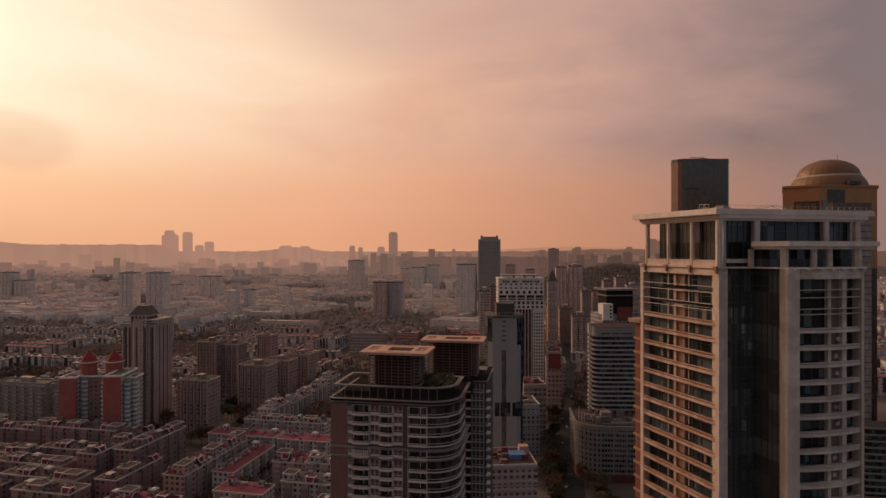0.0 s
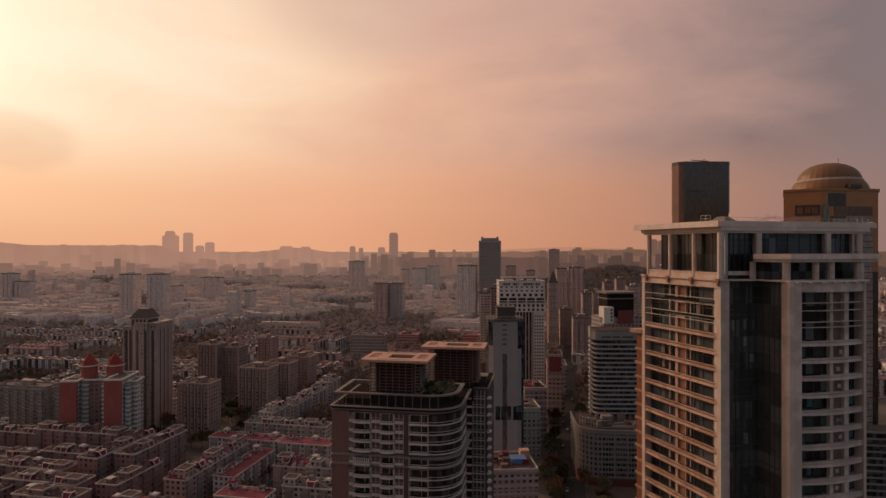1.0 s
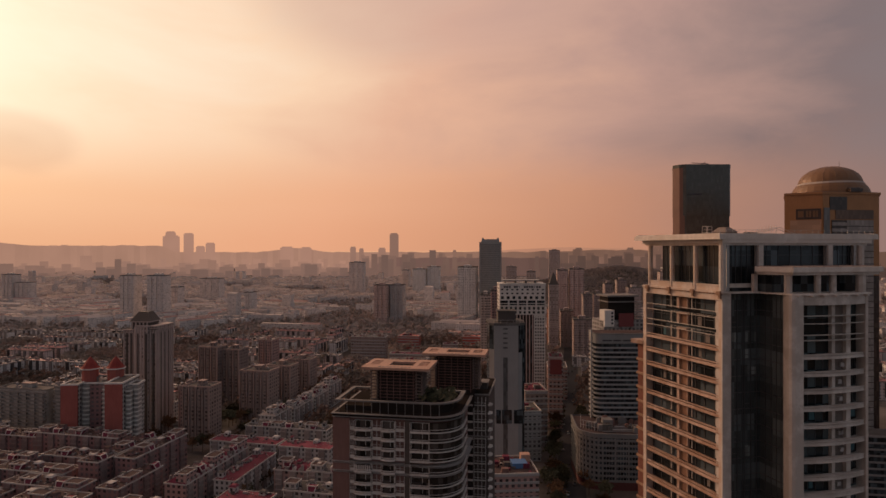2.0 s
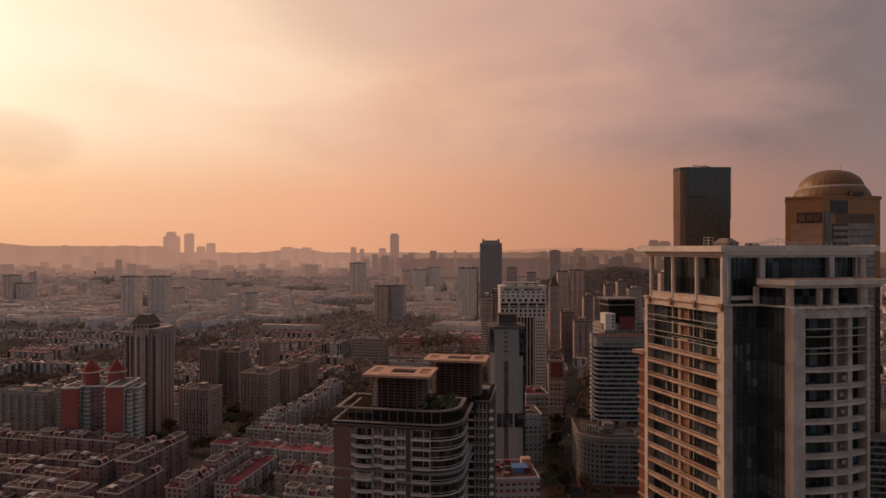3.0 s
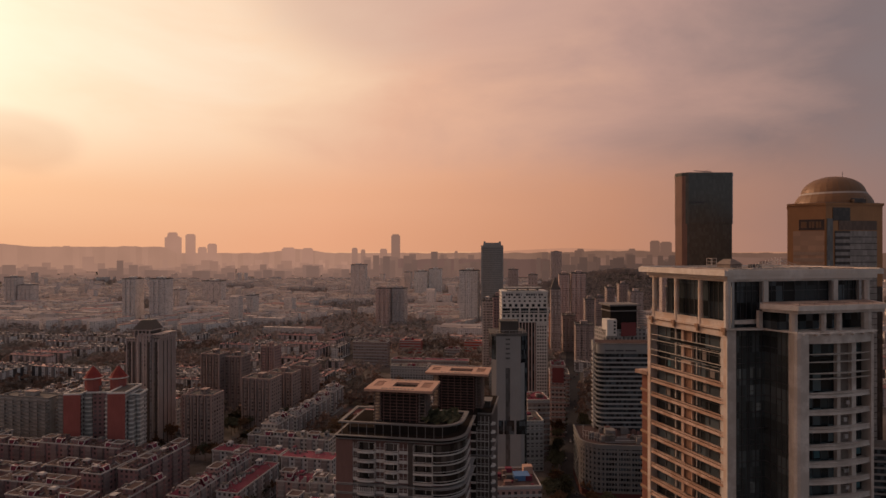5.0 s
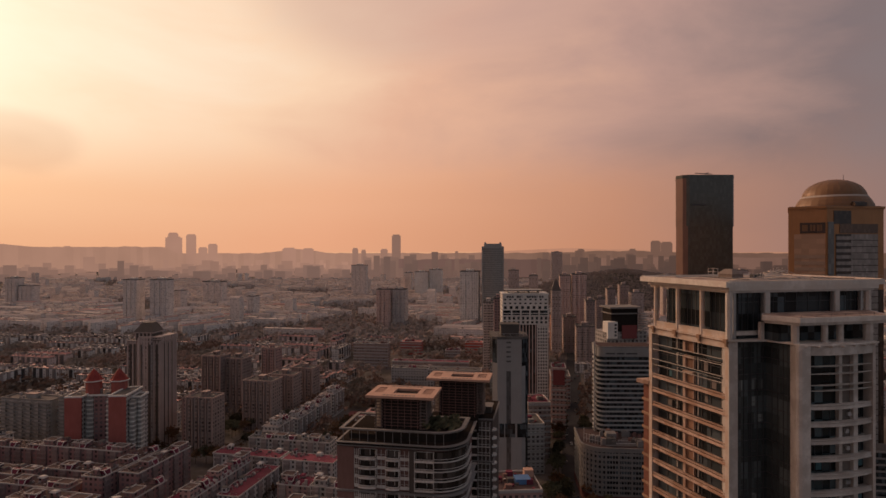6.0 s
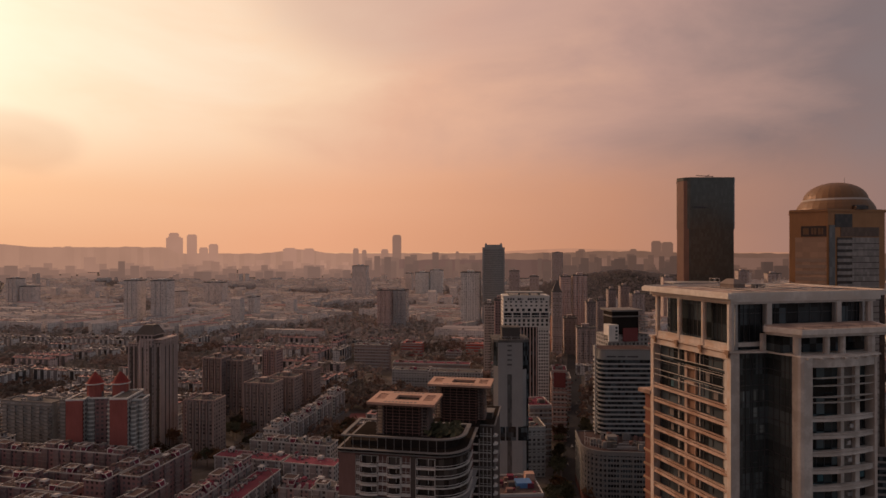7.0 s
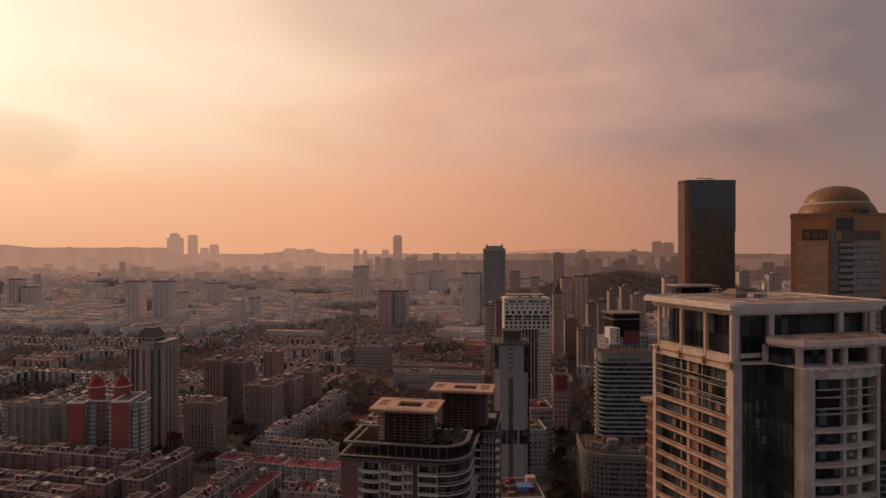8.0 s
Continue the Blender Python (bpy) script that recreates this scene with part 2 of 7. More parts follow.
CAP_PINK = plain("pink_concrete_cap", (0.45, 0.285, 0.22), 0.75, vary=0.25)
CREAM_WALL = plain("grey_tile_cladding", (0.27, 0.265, 0.26), 0.7, vary=0.12)
RED_SIGN = plain("red_board", (0.17, 0.038, 0.04), 0.6, vary=0.1)
BLUE_SHEET = plain("blue_sheet_roof", (0.07, 0.17, 0.36), 0.6, vary=0.2)
ASPHALT = plain("asphalt", (0.05, 0.05, 0.052), 0.85, vary=0.3, scale=0.3, spec=0.04)
GROUND = plain("city_ground", (0.13, 0.115, 0.107), 0.95, vary=0.4, scale=0.05, stain=(0.09, 0.078, 0.066), stain_scale=0.012)
BARK = plain("bark", (0.09, 0.07, 0.055), 0.9)
LEAF_A = plain("autumn_leaves", (0.14, 0.08, 0.045), 0.8, vary=0.5, scale=1.2, island=0.5)
LEAF_B = plain("dull_green_leaves", (0.085, 0.082, 0.05), 0.8, vary=0.5, scale=1.2, island=0.5)
F_PINK = facade("pink_brick_facade", (0.35, 0.23, 0.215), (0.09, 0.08, 0.085), 3.1, 2.9, 0.25, 0.30)
F_BRICK = facade("dark_rose_brick_facade", (0.255, 0.142, 0.138), (0.135, 0.112, 0.112), 3.1, 2.9, 0.25, 0.30)
F_WALK = facade("pale_walkup_facade", (0.48, 0.455, 0.44), (0.11, 0.10, 0.105), 3.0, 2.9, 0.27, 0.30)
F_GREY = facade("grey_render_facade", (0.38, 0.365, 0.355), (0.10, 0.095, 0.10), 3.0, 2.9, 0.22, 0.28)
F_BROWN = facade("brown_facade", (0.26, 0.20, 0.185), (0.15, 0.124, 0.118), 3.4, 2.9, 0.25, 0.28)
F_DARK_BROWN = facade("dark_brown_facade", (0.205, 0.158, 0.147), (0.125, 0.105, 0.10), 3.2, 2.9, 0.25, 0.28)
F_PALE = facade("pale_plaster_facade", (0.48, 0.42, 0.38), (0.16, 0.15, 0.15), 3.2, 3.0, 0.24, 0.30)
F_WHITE = facade("white_grid_facade", (0.55, 0.53, 0.51), (0.10, 0.10, 0.11), 3.6, 3.2, 0.24, 0.28)
F_TOWER = facade("tower_facade", (0.48, 0.43, 0.41), (0.25, 0.225, 0.22), 2.6, 3.0, 0.28, 0.22)
# mid-distance walls and roofs: aerial haze put into paler base colours
F_MID = facade("hazed_plaster_facade", (0.62, 0.585, 0.565), (0.33, 0.31, 0.305), 3.1, 2.9, 0.25, 0.30)
F_MID_ROSE = facade("hazed_rose_facade", (0.56, 0.44, 0.415), (0.29, 0.25, 0.245), 3.1, 2.9, 0.25, 0.30)
F_FAR_NEARER = facade("hazed_pale_facade", (0.60, 0.55, 0.525), (0.42, 0.38, 0.365), 3.2, 2.9, 0.25, 0.30)
ROOF_MID = plain("hazed_grey_roof", (0.43, 0.395, 0.38), 0.85, vary=0.35, scale=0.2, island=0.7)
ROOF_RED_MID = plain("hazed_red_roof", (0.36, 0.17, 0.155), 0.6, vary=0.4, scale=0.2, island=0.5)
# far walls: lighter still, with window contrast reduced, for painted haze
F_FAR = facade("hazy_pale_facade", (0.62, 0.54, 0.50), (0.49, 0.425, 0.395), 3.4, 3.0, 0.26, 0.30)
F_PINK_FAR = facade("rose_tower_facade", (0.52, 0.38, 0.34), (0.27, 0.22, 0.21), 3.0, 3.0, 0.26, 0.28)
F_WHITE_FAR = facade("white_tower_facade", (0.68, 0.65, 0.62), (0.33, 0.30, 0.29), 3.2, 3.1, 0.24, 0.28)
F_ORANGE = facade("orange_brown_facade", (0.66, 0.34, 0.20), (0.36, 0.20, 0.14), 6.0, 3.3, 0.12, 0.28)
# far roofs paled in steps with distance to stand for haze
ROOF_FAR = plain("haze_paled_roof", (0.42, 0.36, 0.335), 0.9, vary=0.3, scale=0.12, island=0.4)
ROOF_FARTHER = plain("haze_paled_far_roof", (0.44, 0.365, 0.33), 0.9, vary=0.2, scale=0.08, island=0.25)
ROOF_RED_FAR = plain("haze_dulled_red_roof", (0.38, 0.25, 0.225), 0.9, vary=0.3, scale=0.12, island=0.4)
# leaves of distant trees: haze painted in by lightening their colour
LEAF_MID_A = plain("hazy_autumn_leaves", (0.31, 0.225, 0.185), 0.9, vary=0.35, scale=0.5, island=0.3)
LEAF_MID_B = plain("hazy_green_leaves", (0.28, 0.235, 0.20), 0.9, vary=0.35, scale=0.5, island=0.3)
LEAF_FAR_A = plain("far_hazed_autumn_leaves", (0.36, 0.285, 0.25), 0.9, vary=0.2, scale=0.2, island=0.2)
LEAF_FAR_B = plain("far_hazed_green_leaves", (0.32, 0.275, 0.245), 0.9, vary=0.2, scale=0.2, island=0.2)
LEAF_HILL = plain("hazed_hill_leaves", (0.27, 0.22, 0.195), 0.9, vary=0.15, scale=0.2, island=0.15)
F_RIBBED = facade("warm_grey_tower_facade", (0.43, 0.352, 0.33), (0.25, 0.21, 0.198), 2.6, 3.0, 0.28, 0.22)
F_DIM = facade("dim_brown_tower_facade", (0.30, 0.24, 0.225), (0.20, 0.165, 0.155), 3.0, 3.0, 0.26, 0.28)
# F_DIM lightened to paint haze over farther towers
F_DIM_FAR = facade("hazy_brown_tower_facade", (0.40, 0.325, 0.30), (0.30, 0.25, 0.235), 3.2, 3.0, 0.26, 0.28)
LEAF_PARK = plain("rusty_park_leaves", (0.195, 0.125, 0.095), 0.85, vary=0.5, scale=0.8, island=0.7)
LEAF_PARK_DARK = plain("brown_park_leaves", (0.16, 0.125, 0.102), 0.85, vary=0.5, scale=0.8, island=0.6)
RED_HALL = plain("bright_red_roof_sheet", (0.42, 0.075, 0.05), 0.6, vary=0.3, scale=0.2)


# ------------------------------------------------------------ building kit
class Shape:
    """Collects faces with a UV map in metres (u along the wall, v up)."""
    def __init__(self):
        self.v, self.f, self.uv = [], [], []

    def quad(self, a, b, c, d):
        n = len(self.v)
        self.v += [tuple(a), tuple(b), tuple(c), tuple(d)]
        self.f.append((n, n + 1, n + 2, n + 3))
        a, b, c, d = map(Vector, (a, b, c, d))
        if abs(a.z - b.z) < 1e-6 and abs(a.z - d.z) > 1e-4 and abs(c.z - d.z) < 1e-6:
            length = (b - a).length
            self.uv += [(0, a.z), (length, b.z), (length, c.z), (0, d.z)]
        else:
            self.uv += [(p.x, p.y) for p in (a, b, c, d)]

    def poly(self, pts):
        n = len(self.v)
        self.v += [tuple(p) for p in pts]
        self.f.append(tuple(range(n, n + len(pts))))
        self.uv += [(p[0], p[1]) for p in pts]

    def prism(self, plan, z0, z1, top=None, cap=True, floor=True):
        """plan: corners seen from above, anticlockwise; top: another plan for the upper end."""
        hi = top or plan
        k = len(plan)
        base = len(self.v)
        self.v += [(x, y, z0) for x, y in plan] + [(x, y, z1) for x, y in hi]
        run = 0.0
        for i in range(k):
            j = (i + 1) % k
            length = math.dist(plan[i], plan[j])
            self.f.append((base + i, base + j, base + k + j, base + k + i))
            self.uv += [(run, z0), (run + length, z0), (run + length, z1), (run, z1)]
            run += length
        if cap:
            self.f.append(tuple(range(base + k, base + 2 * k)))
            self.uv += [tuple(p) for p in hi]
        if floor:
            self.f.append(tuple(range(base + k - 1, base - 1, -1)))
            self.uv += [tuple(p) for p in reversed(plan)]
        return self

    def box(self, x0, x1, y0, y1, z0, z1):
        return self.prism([(x0, y0), (x1, y0), (x1, y1), (x0, y1)], z0, z1)

    def ring(self, outer, inner, z0, z1):
        """A frame between two plans of equally many corners."""
        k = len(outer)
        for i in range(k):
            j = (i + 1) % k
            self.prism([outer[i], outer[j], inner[j], inner[i]], z0, z1)
        return self

    def tube(self, a, b, r, r2=None, sides=6):
        a, b = Vector(a), Vector(b)
        r2 = r if r2 is None else r2
        w = (b - a).normalized()
        s = w.orthogonal().normalized()
        t = w.cross(s)
        base = len(self.v)
        for p, q in ((a, r), (b, r2)):
            self.v += [tuple(p + (s * math.cos(k * math.tau / sides) + t * math.sin(k * math.tau / sides)) * q) for k in range(sides)]
        for i in range(sides):
            j = (i + 1) % sides
            self.f.append((base + i, base + j, base + sides + j, base + sides + i))
            self.uv += [(i, 0), (i + 1, 0), (i + 1, 1), (i, 1)]
        self.f.append(tuple(range(base + sides, base + 2 * sides)))
        self.uv += [(0, 0)] * sides
        return self

    def lathe(self, cx, cy, prof, sides=28, turn=0.0):
        """A closed shell of revolution through (radius, height) pairs."""
        base = len(self.v)
        for r, z in prof:
            self.v += [(cx + r * math.cos((k + turn) * math.tau / sides), cy + r * math.sin((k + turn) * math.tau / sides), z) for k in range(sides)]
        for j in range(len(prof) - 1):
            for i in range(sides):
                a, b = base + j * sides + i, base + j * sides + (i + 1) % sides
                self.f.append((a, b, b + sides, a + sides))
                self.uv += [(i, prof[j][1]), (i + 1, prof[j][1]), (i + 1, prof[j + 1][1]), (i, prof[j + 1][1])]
        self.f.append(tuple(range(base + (len(prof) - 1) * sides, base + len(prof) * sides)))
        self.uv += [(0, 0)] * sides
        return self

    def mesh(self, name, material):
        me = bpy.data.meshes.new(name)
        me.from_pydata(self.v, [], self.f)
        me.uv_layers.new(name="UVMap").data.foreach_set("uv", [c for p in self.uv for c in p])
        me.materials.append(material)
        me.update()
        return me


def part(name, shape, material, parent=None, label="", m=None):
    ob = new(name, shape if isinstance(shape, bpy.types.Mesh) else shape.mesh(name, material))
    if parent:
        ob.parent = parent
    if m is not None:
        ob.matrix_local = m
    return tagged(ob, label)


def thing(name, x, y, turn, label, category, group="", z=0.0):
    """An empty at the base of a thing, turned clockwise by so many degrees."""
    ob = new(name)
    ob.empty_display_size = 2
    ob.matrix_world = pose(x, y, z, 0, 0, -turn)
    return tagged(ob, label, category, group)


class Face:
    """A straight stretch of facade: s runs along it, o outwards, z up."""
    def __init__(self, p, d):
        self.p, self.d = Vector(p), Vector(d).normalized()
        self.n = Vector((self.d.y, -self.d.x))

    def at(self, s, o):
        q = self.p + self.d * s + self.n * o
        return (q.x, q.y)

    def box(self, shape, s0, s1, o0, o1, z0, z1):
        return shape.prism([self.at(s0, o1), self.at(s1, o1), self.at(s1, o0), self.at(s0, o0)], z0, z1)


GRID = 12.0                                    # the street grid's turn, degrees clockwise
E1 = Vector((math.cos(radians(GRID)), -math.sin(radians(GRID))))
E2 = Vector((math.sin(radians(GRID)), math.cos(radians(GRID))))

# ------------------------------------------------------------ ground, roads and distance
def disc(r, z, n=96):
    return [(r * math.cos(k * math.tau / n), r * math.sin(k * math.tau / n), z) for k in range(n)]


g = Shape()
g.poly(disc(4960, 0.0))
tagged(part("ground", g, GROUND), "dusty grey-brown city ground between the blocks", "ground", kind="structure")

r = Shape()
def strip(shape, p, q, wide, z):
    p, q = Vector(p), Vector(q)
    n = Vector((-(q - p).y, (q - p).x)).normalized() * wide / 2
    shape.prism([tuple(p - n), tuple(q - n), tuple(q + n), tuple(p + n)], z - 0.1, z)
ROAD_AT = Vector((72, 336))
strip(r, ROAD_AT - E2 * 330, ROAD_AT + E2 * 1500, 17, 0.12)
tagged(part("road", r, ASPHALT), "dark asphalt main street between tall buildings", "road", kind="structure")


def backdrop(name, radius, low, high, glow, label):
    s = Shape()
    n = 260
    rng = random.Random(name)
    for k in range(n):
        a0, a1 = (radians(-60 + 120 * (k + q) / n) for q in (0, 1))
        h0, h1 = high(a0), high(a1)
        p0, p1 = (radius * math.sin(a0), radius * math.cos(a0)), (radius * math.sin(a1), radius * math.cos(a1))
        s.quad((*p0, low), (*p1, low), (*p1, h1), (*p0, h0))
    return tagged(part(name, s, glow), label, "backdrop", kind="structure")


def bearing(a):
    return 784 + 1046.2 * math.tan(a)


def level(d, v):
    """Height of a point that far away, v steps under the top of the picture at the start."""
    return EYE_Z - (v - 441) / 1046.2 * d


def near_hills(a):
    u = bearing(a)
    v = 445 - 12 * max(0, min(1, (308 - u) / 24)) - 6 / (1 + math.exp((u - 20) / 10))
    v -= 7 * math.exp(-((u - 521) / 40) ** 2) + 4 * math.exp(-((u - 1090) / 90) ** 2)
    v += 1.6 * noise.noise((u * 0.05, 3.1, 0)) + 1.2 * noise.noise((u * 0.21, 1.1, 0))
    return level(4700, v) * math.cos(a) + EYE_Z * (1 - math.cos(a))


def far_hills(a):
    u = bearing(a)
    v = 446 - 9 * math.exp(-((u - 1010) / 150) ** 2) - 3 * math.exp(-((u - 1330) / 150) ** 2) + 2.5 * noise.noise((u * 0.012, 6.1, 0))
    return level(4930, v)


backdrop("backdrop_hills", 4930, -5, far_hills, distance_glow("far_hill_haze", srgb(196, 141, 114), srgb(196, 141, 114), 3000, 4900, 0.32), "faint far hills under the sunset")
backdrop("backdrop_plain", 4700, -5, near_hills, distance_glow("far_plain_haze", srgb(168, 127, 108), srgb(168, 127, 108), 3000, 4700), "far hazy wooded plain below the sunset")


def far_water():
    """A river reach kilometres away; the sky's gleam on it is painted as emission."""
    s = Shape()
    for u0, u1, v in ((450, 494, 444.0), (560, 690, 443.6), (704, 850, 443.2)):
        n = 16
        for k in range(n):
            p = [(u0 + (u1 - u0) * q / n) for q in (k, k + 1)]
            e = [1.5 * min(1.0, 5 * q / n, 5 * (n - q) / n) for q in (k, k + 1)]
            x = [(u - 784) / 1046.2 * 4640 for u in p]
            s.quad((x[0], 4640, level(4640, v + e[0])), (x[1], 4640, level(4640, v + e[1])), (x[1], 4640, level(4640, v - 0.2)), (x[0], 4640, level(4640, v - 0.2)))
    tagged(part("backdrop_water", s, distance_glow("far_water_gleam", srgb(232, 172, 132), srgb(232, 172, 132), 3000, 4700, 0.3)), "gleaming river reach far below the sunset", "water", kind="structure")


far_water()


def skyline():
    """Blocks and towers on the hazy horizon, kilometres away."""
    s = Shape()
    rng = random.Random(4)
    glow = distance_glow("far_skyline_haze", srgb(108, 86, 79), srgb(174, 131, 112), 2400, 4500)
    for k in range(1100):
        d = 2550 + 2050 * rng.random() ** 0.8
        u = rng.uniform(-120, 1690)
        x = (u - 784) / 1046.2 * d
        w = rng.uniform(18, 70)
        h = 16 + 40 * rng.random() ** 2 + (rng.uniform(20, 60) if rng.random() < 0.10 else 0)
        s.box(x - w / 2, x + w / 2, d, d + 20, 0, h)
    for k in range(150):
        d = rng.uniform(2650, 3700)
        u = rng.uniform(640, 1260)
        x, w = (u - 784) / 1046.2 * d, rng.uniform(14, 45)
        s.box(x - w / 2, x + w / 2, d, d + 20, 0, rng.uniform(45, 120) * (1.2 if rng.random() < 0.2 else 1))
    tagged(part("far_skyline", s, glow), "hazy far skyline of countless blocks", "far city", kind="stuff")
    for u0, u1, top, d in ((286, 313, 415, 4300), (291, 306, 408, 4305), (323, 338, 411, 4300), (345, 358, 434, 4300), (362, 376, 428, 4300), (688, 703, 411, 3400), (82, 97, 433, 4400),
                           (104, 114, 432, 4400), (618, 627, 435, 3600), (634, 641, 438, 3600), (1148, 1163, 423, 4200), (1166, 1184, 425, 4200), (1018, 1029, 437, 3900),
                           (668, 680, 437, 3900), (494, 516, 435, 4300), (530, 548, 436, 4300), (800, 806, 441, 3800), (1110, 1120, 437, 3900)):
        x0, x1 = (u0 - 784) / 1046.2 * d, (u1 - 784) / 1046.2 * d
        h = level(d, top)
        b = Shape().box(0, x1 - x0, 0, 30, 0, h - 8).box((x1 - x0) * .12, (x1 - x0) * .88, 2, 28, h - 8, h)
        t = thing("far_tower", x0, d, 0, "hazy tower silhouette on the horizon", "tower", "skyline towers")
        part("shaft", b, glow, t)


skyline()


def ridge(name, d, u0, u1, top, label, tone=(128, 97, 88)):
    s = Shape()
    x0, x1 = (u0 - 784) / 1046.2 * d, (u1 - 784) / 1046.2 * d
    n = 40
    h = level(d, top)
    for k in range(n):
        e = [min(1, 9 * q / n, 9 * (n - q) / n) ** 0.8 * (h - 3 + 7 * noise.noise((q * .35, d, 0)) + 3 * noise.noise((q * 1.3, d, 5))) for q in (k, k + 1)]
        xs = [x0 + (x1 - x0) * q / n for q in (k, k + 1)]
        s.quad((xs[0], d, 0), (xs[1], d, 0), (xs[1], d + 60, e[1]), (xs[0], d + 60, e[0]))
        s.quad((xs[0], d + 60, e[0]), (xs[1], d + 60, e[1]), (xs[1], d + 200, 0), (xs[0], d + 200, 0))
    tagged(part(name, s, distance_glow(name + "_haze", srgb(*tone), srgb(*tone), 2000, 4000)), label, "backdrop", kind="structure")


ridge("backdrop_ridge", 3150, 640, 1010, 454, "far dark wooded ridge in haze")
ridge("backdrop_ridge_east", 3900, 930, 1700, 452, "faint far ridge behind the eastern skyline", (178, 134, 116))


def shared(name, me, parent, x=0.0, y=0.0, z=0.0, turn=0.0, label=""):
    """One more object on a mesh that alike pieces share."""
    ob = new(name, me)
    ob.parent = parent
    ob.matrix_local = pose(x, y, z, 0, 0, -turn)
    return tagged(ob, label)


def bow(face, s0, s1, o0, o1, bulge, n=10):
    """Plan of a stretch of facade that swells outwards by bulge between its ends."""
    out = [face.at(s0 + (s1 - s0) * k / n, o1 + bulge * (1 - (2 * k / n - 1) ** 2)) for k in range(n + 1)]
    return out + [face.at(s1, o0), face.at(s0, o0)]


BAY_GLASS = glass("teal_tinted_bay_glass", (0.045, 0.06, 0.064), 0.12, vary=0.85, spec=0.35)


# ------------------------------------------------------------ the tall pale tower with the balcony bands
def near_tower():
    t = thing("apartment_tower", 48.1, 103.1, 0, "tall pale stone apartment tower with balcony bands and open crown", "tower")
    right = Face((0, 0), (0.972, 0.233))
    L, R = 21.1, 31.0
    left = Face(Vector((-0.33, 0.944)).normalized() * L, (0.33, -0.944))   # from the back towards the corner

    def aff(s, k):
        """A point s along the right face and k back along the left face."""
        q = right.d * s - left.d * k
        return (q.x, q.y)

    def back(shape, k0, k1, o0, o1, z0, z1):
        """A box on the left face between two distances from the corner."""
        return left.box(shape, L - k1, L - k0, o0, o1, z0, z1)

    def block(s0, s1, k0, k1, z0, z1, shape=None):
        return (shape or Shape()).prism([aff(s0, k0), aff(s1, k0), aff(s1, k1), aff(s0, k1)], z0, z1)

    # glazed core, the crown's set-back glazing and the roof
    part("window_glass", block(1.35, R - 1.5, 1.35, L - 1.2, 0, 134.9), DARK_GLASS, t, "dark tinted window glass")
    part("crown_glass", block(1.5, R - 1.2, 1.1, 17.2, 134.9, 143.2), DARK_GLASS, t, "dark set-back crown glazing")
    part("roof_beam", block(-0.1, R + 1.2, -0.15, L + 0.2, 143.4, 144.12), SLAB_STONE, t, "deep pale roof edge beam")
    part("roof_slab", block(-0.1, R + 2.6, -0.25, L + 0.9, 144.12, 144.9), SLAB_STONE, t, "wide overhanging pale roof slab")
    part("roof_overhang", block(-1.45, -0.104, -1.05, L + 0.9, 144.05, 144.93), SLAB_STONE, t, "pale slab jutting over the balcony side")
    part("soffit_beam", block(0.15, R + 0.4, 0.1, 0.9, 143.0, 143.4), PALE_STONE, t)
    part("soffit_beam", block(0.15, 0.9, 0.904, L - 0.3, 143.0, 143.4), SUN_TINT_STONE, t)
    part("roof_deck", block(0.5, R + 1.9, 0.5, L + 0.2, 144.9, 144.96), ROOF_DECK, t, "dusty pale concrete roof deck")
    part("roof_kerb", block(-0.05, R + 2.5, -0.2, 0.15, 144.904, 145.1), SLAB_STONE, t)
    part("roof_kerb", block(-1.4, -1.05, -1.0, L + 0.5, 144.934, 145.1), SLAB_STONE, t)
    part("roof_kerb", block(-0.9, R + 2.5, L + 0.45, L + 0.85, 144.934, 145.2), SLAB_STONE, t)
    part("roof_kerb", block(R + 2.1, R + 2.5, 0.2, L + 0.4, 144.904, 145.2), SLAB_STONE, t)
    for s in (6.5, 13.0, 19.5, 26.0):
        part("roof_joint", block(s, s + 0.22, 0.8, L - 0.5, 144.96, 145.03), PALE_STONE, t)
    for k in (7.0, 14.0):
        part("roof_joint", block(0.8, R + 1.5, k, k + 0.22, 144.96, 145.02), PALE_STONE, t)
    rail = Shape()
    for k in range(26):
        p, q = aff(-0.2 + k * 1.3, 0.25), aff(1.1 + k * 1.3, 0.25)
        rail.tube((*p, 144.9), (*p, 145.75), 0.03, sides=4)
        rail.tube((*p, 145.75), (*q, 145.75), 0.025, sides=4)
    part("roof_rail", rail, METAL, t, "thin metal roof railing")
    # triangular steel gangway frames
    stair = Shape()
    for k0 in (8.0, 9.2):
        for i in range(8):
            p, q = aff(14.0 + i * 0.75, k0), aff(14.75 + i * 0.75, k0)
            stair.tube((*p, 145.0 + i * 0.2), (*q, 145.2 + i * 0.2), 0.05, sides=4)
            stair.tube((*p, 144.95), (*p, 145.7 + i * 0.2), 0.035, sides=4)
        stair.tube((*aff(20, k0), 146.6), (*aff(24.5, k0), 145.0), 0.05, sides=4)
    part("roof_stair", stair, PALE_METAL, t, "pale steel frame of a roof gangway")
    hut = block(11.6, 14.2, 12.0, 15.5, 144.96, 145.7)
    hut.prism([aff(11.4, 11.8), aff(14.4, 11.8), aff(14.4, 15.7), aff(11.4, 15.7)], 145.7, 146.7, top=[aff(12.4, 12.8), aff(13.2, 12.8), aff(13.2, 14.7), aff(12.4, 14.7)])
    part("machine_room", hut, ROOF_CONC, t, "low concrete machine room")
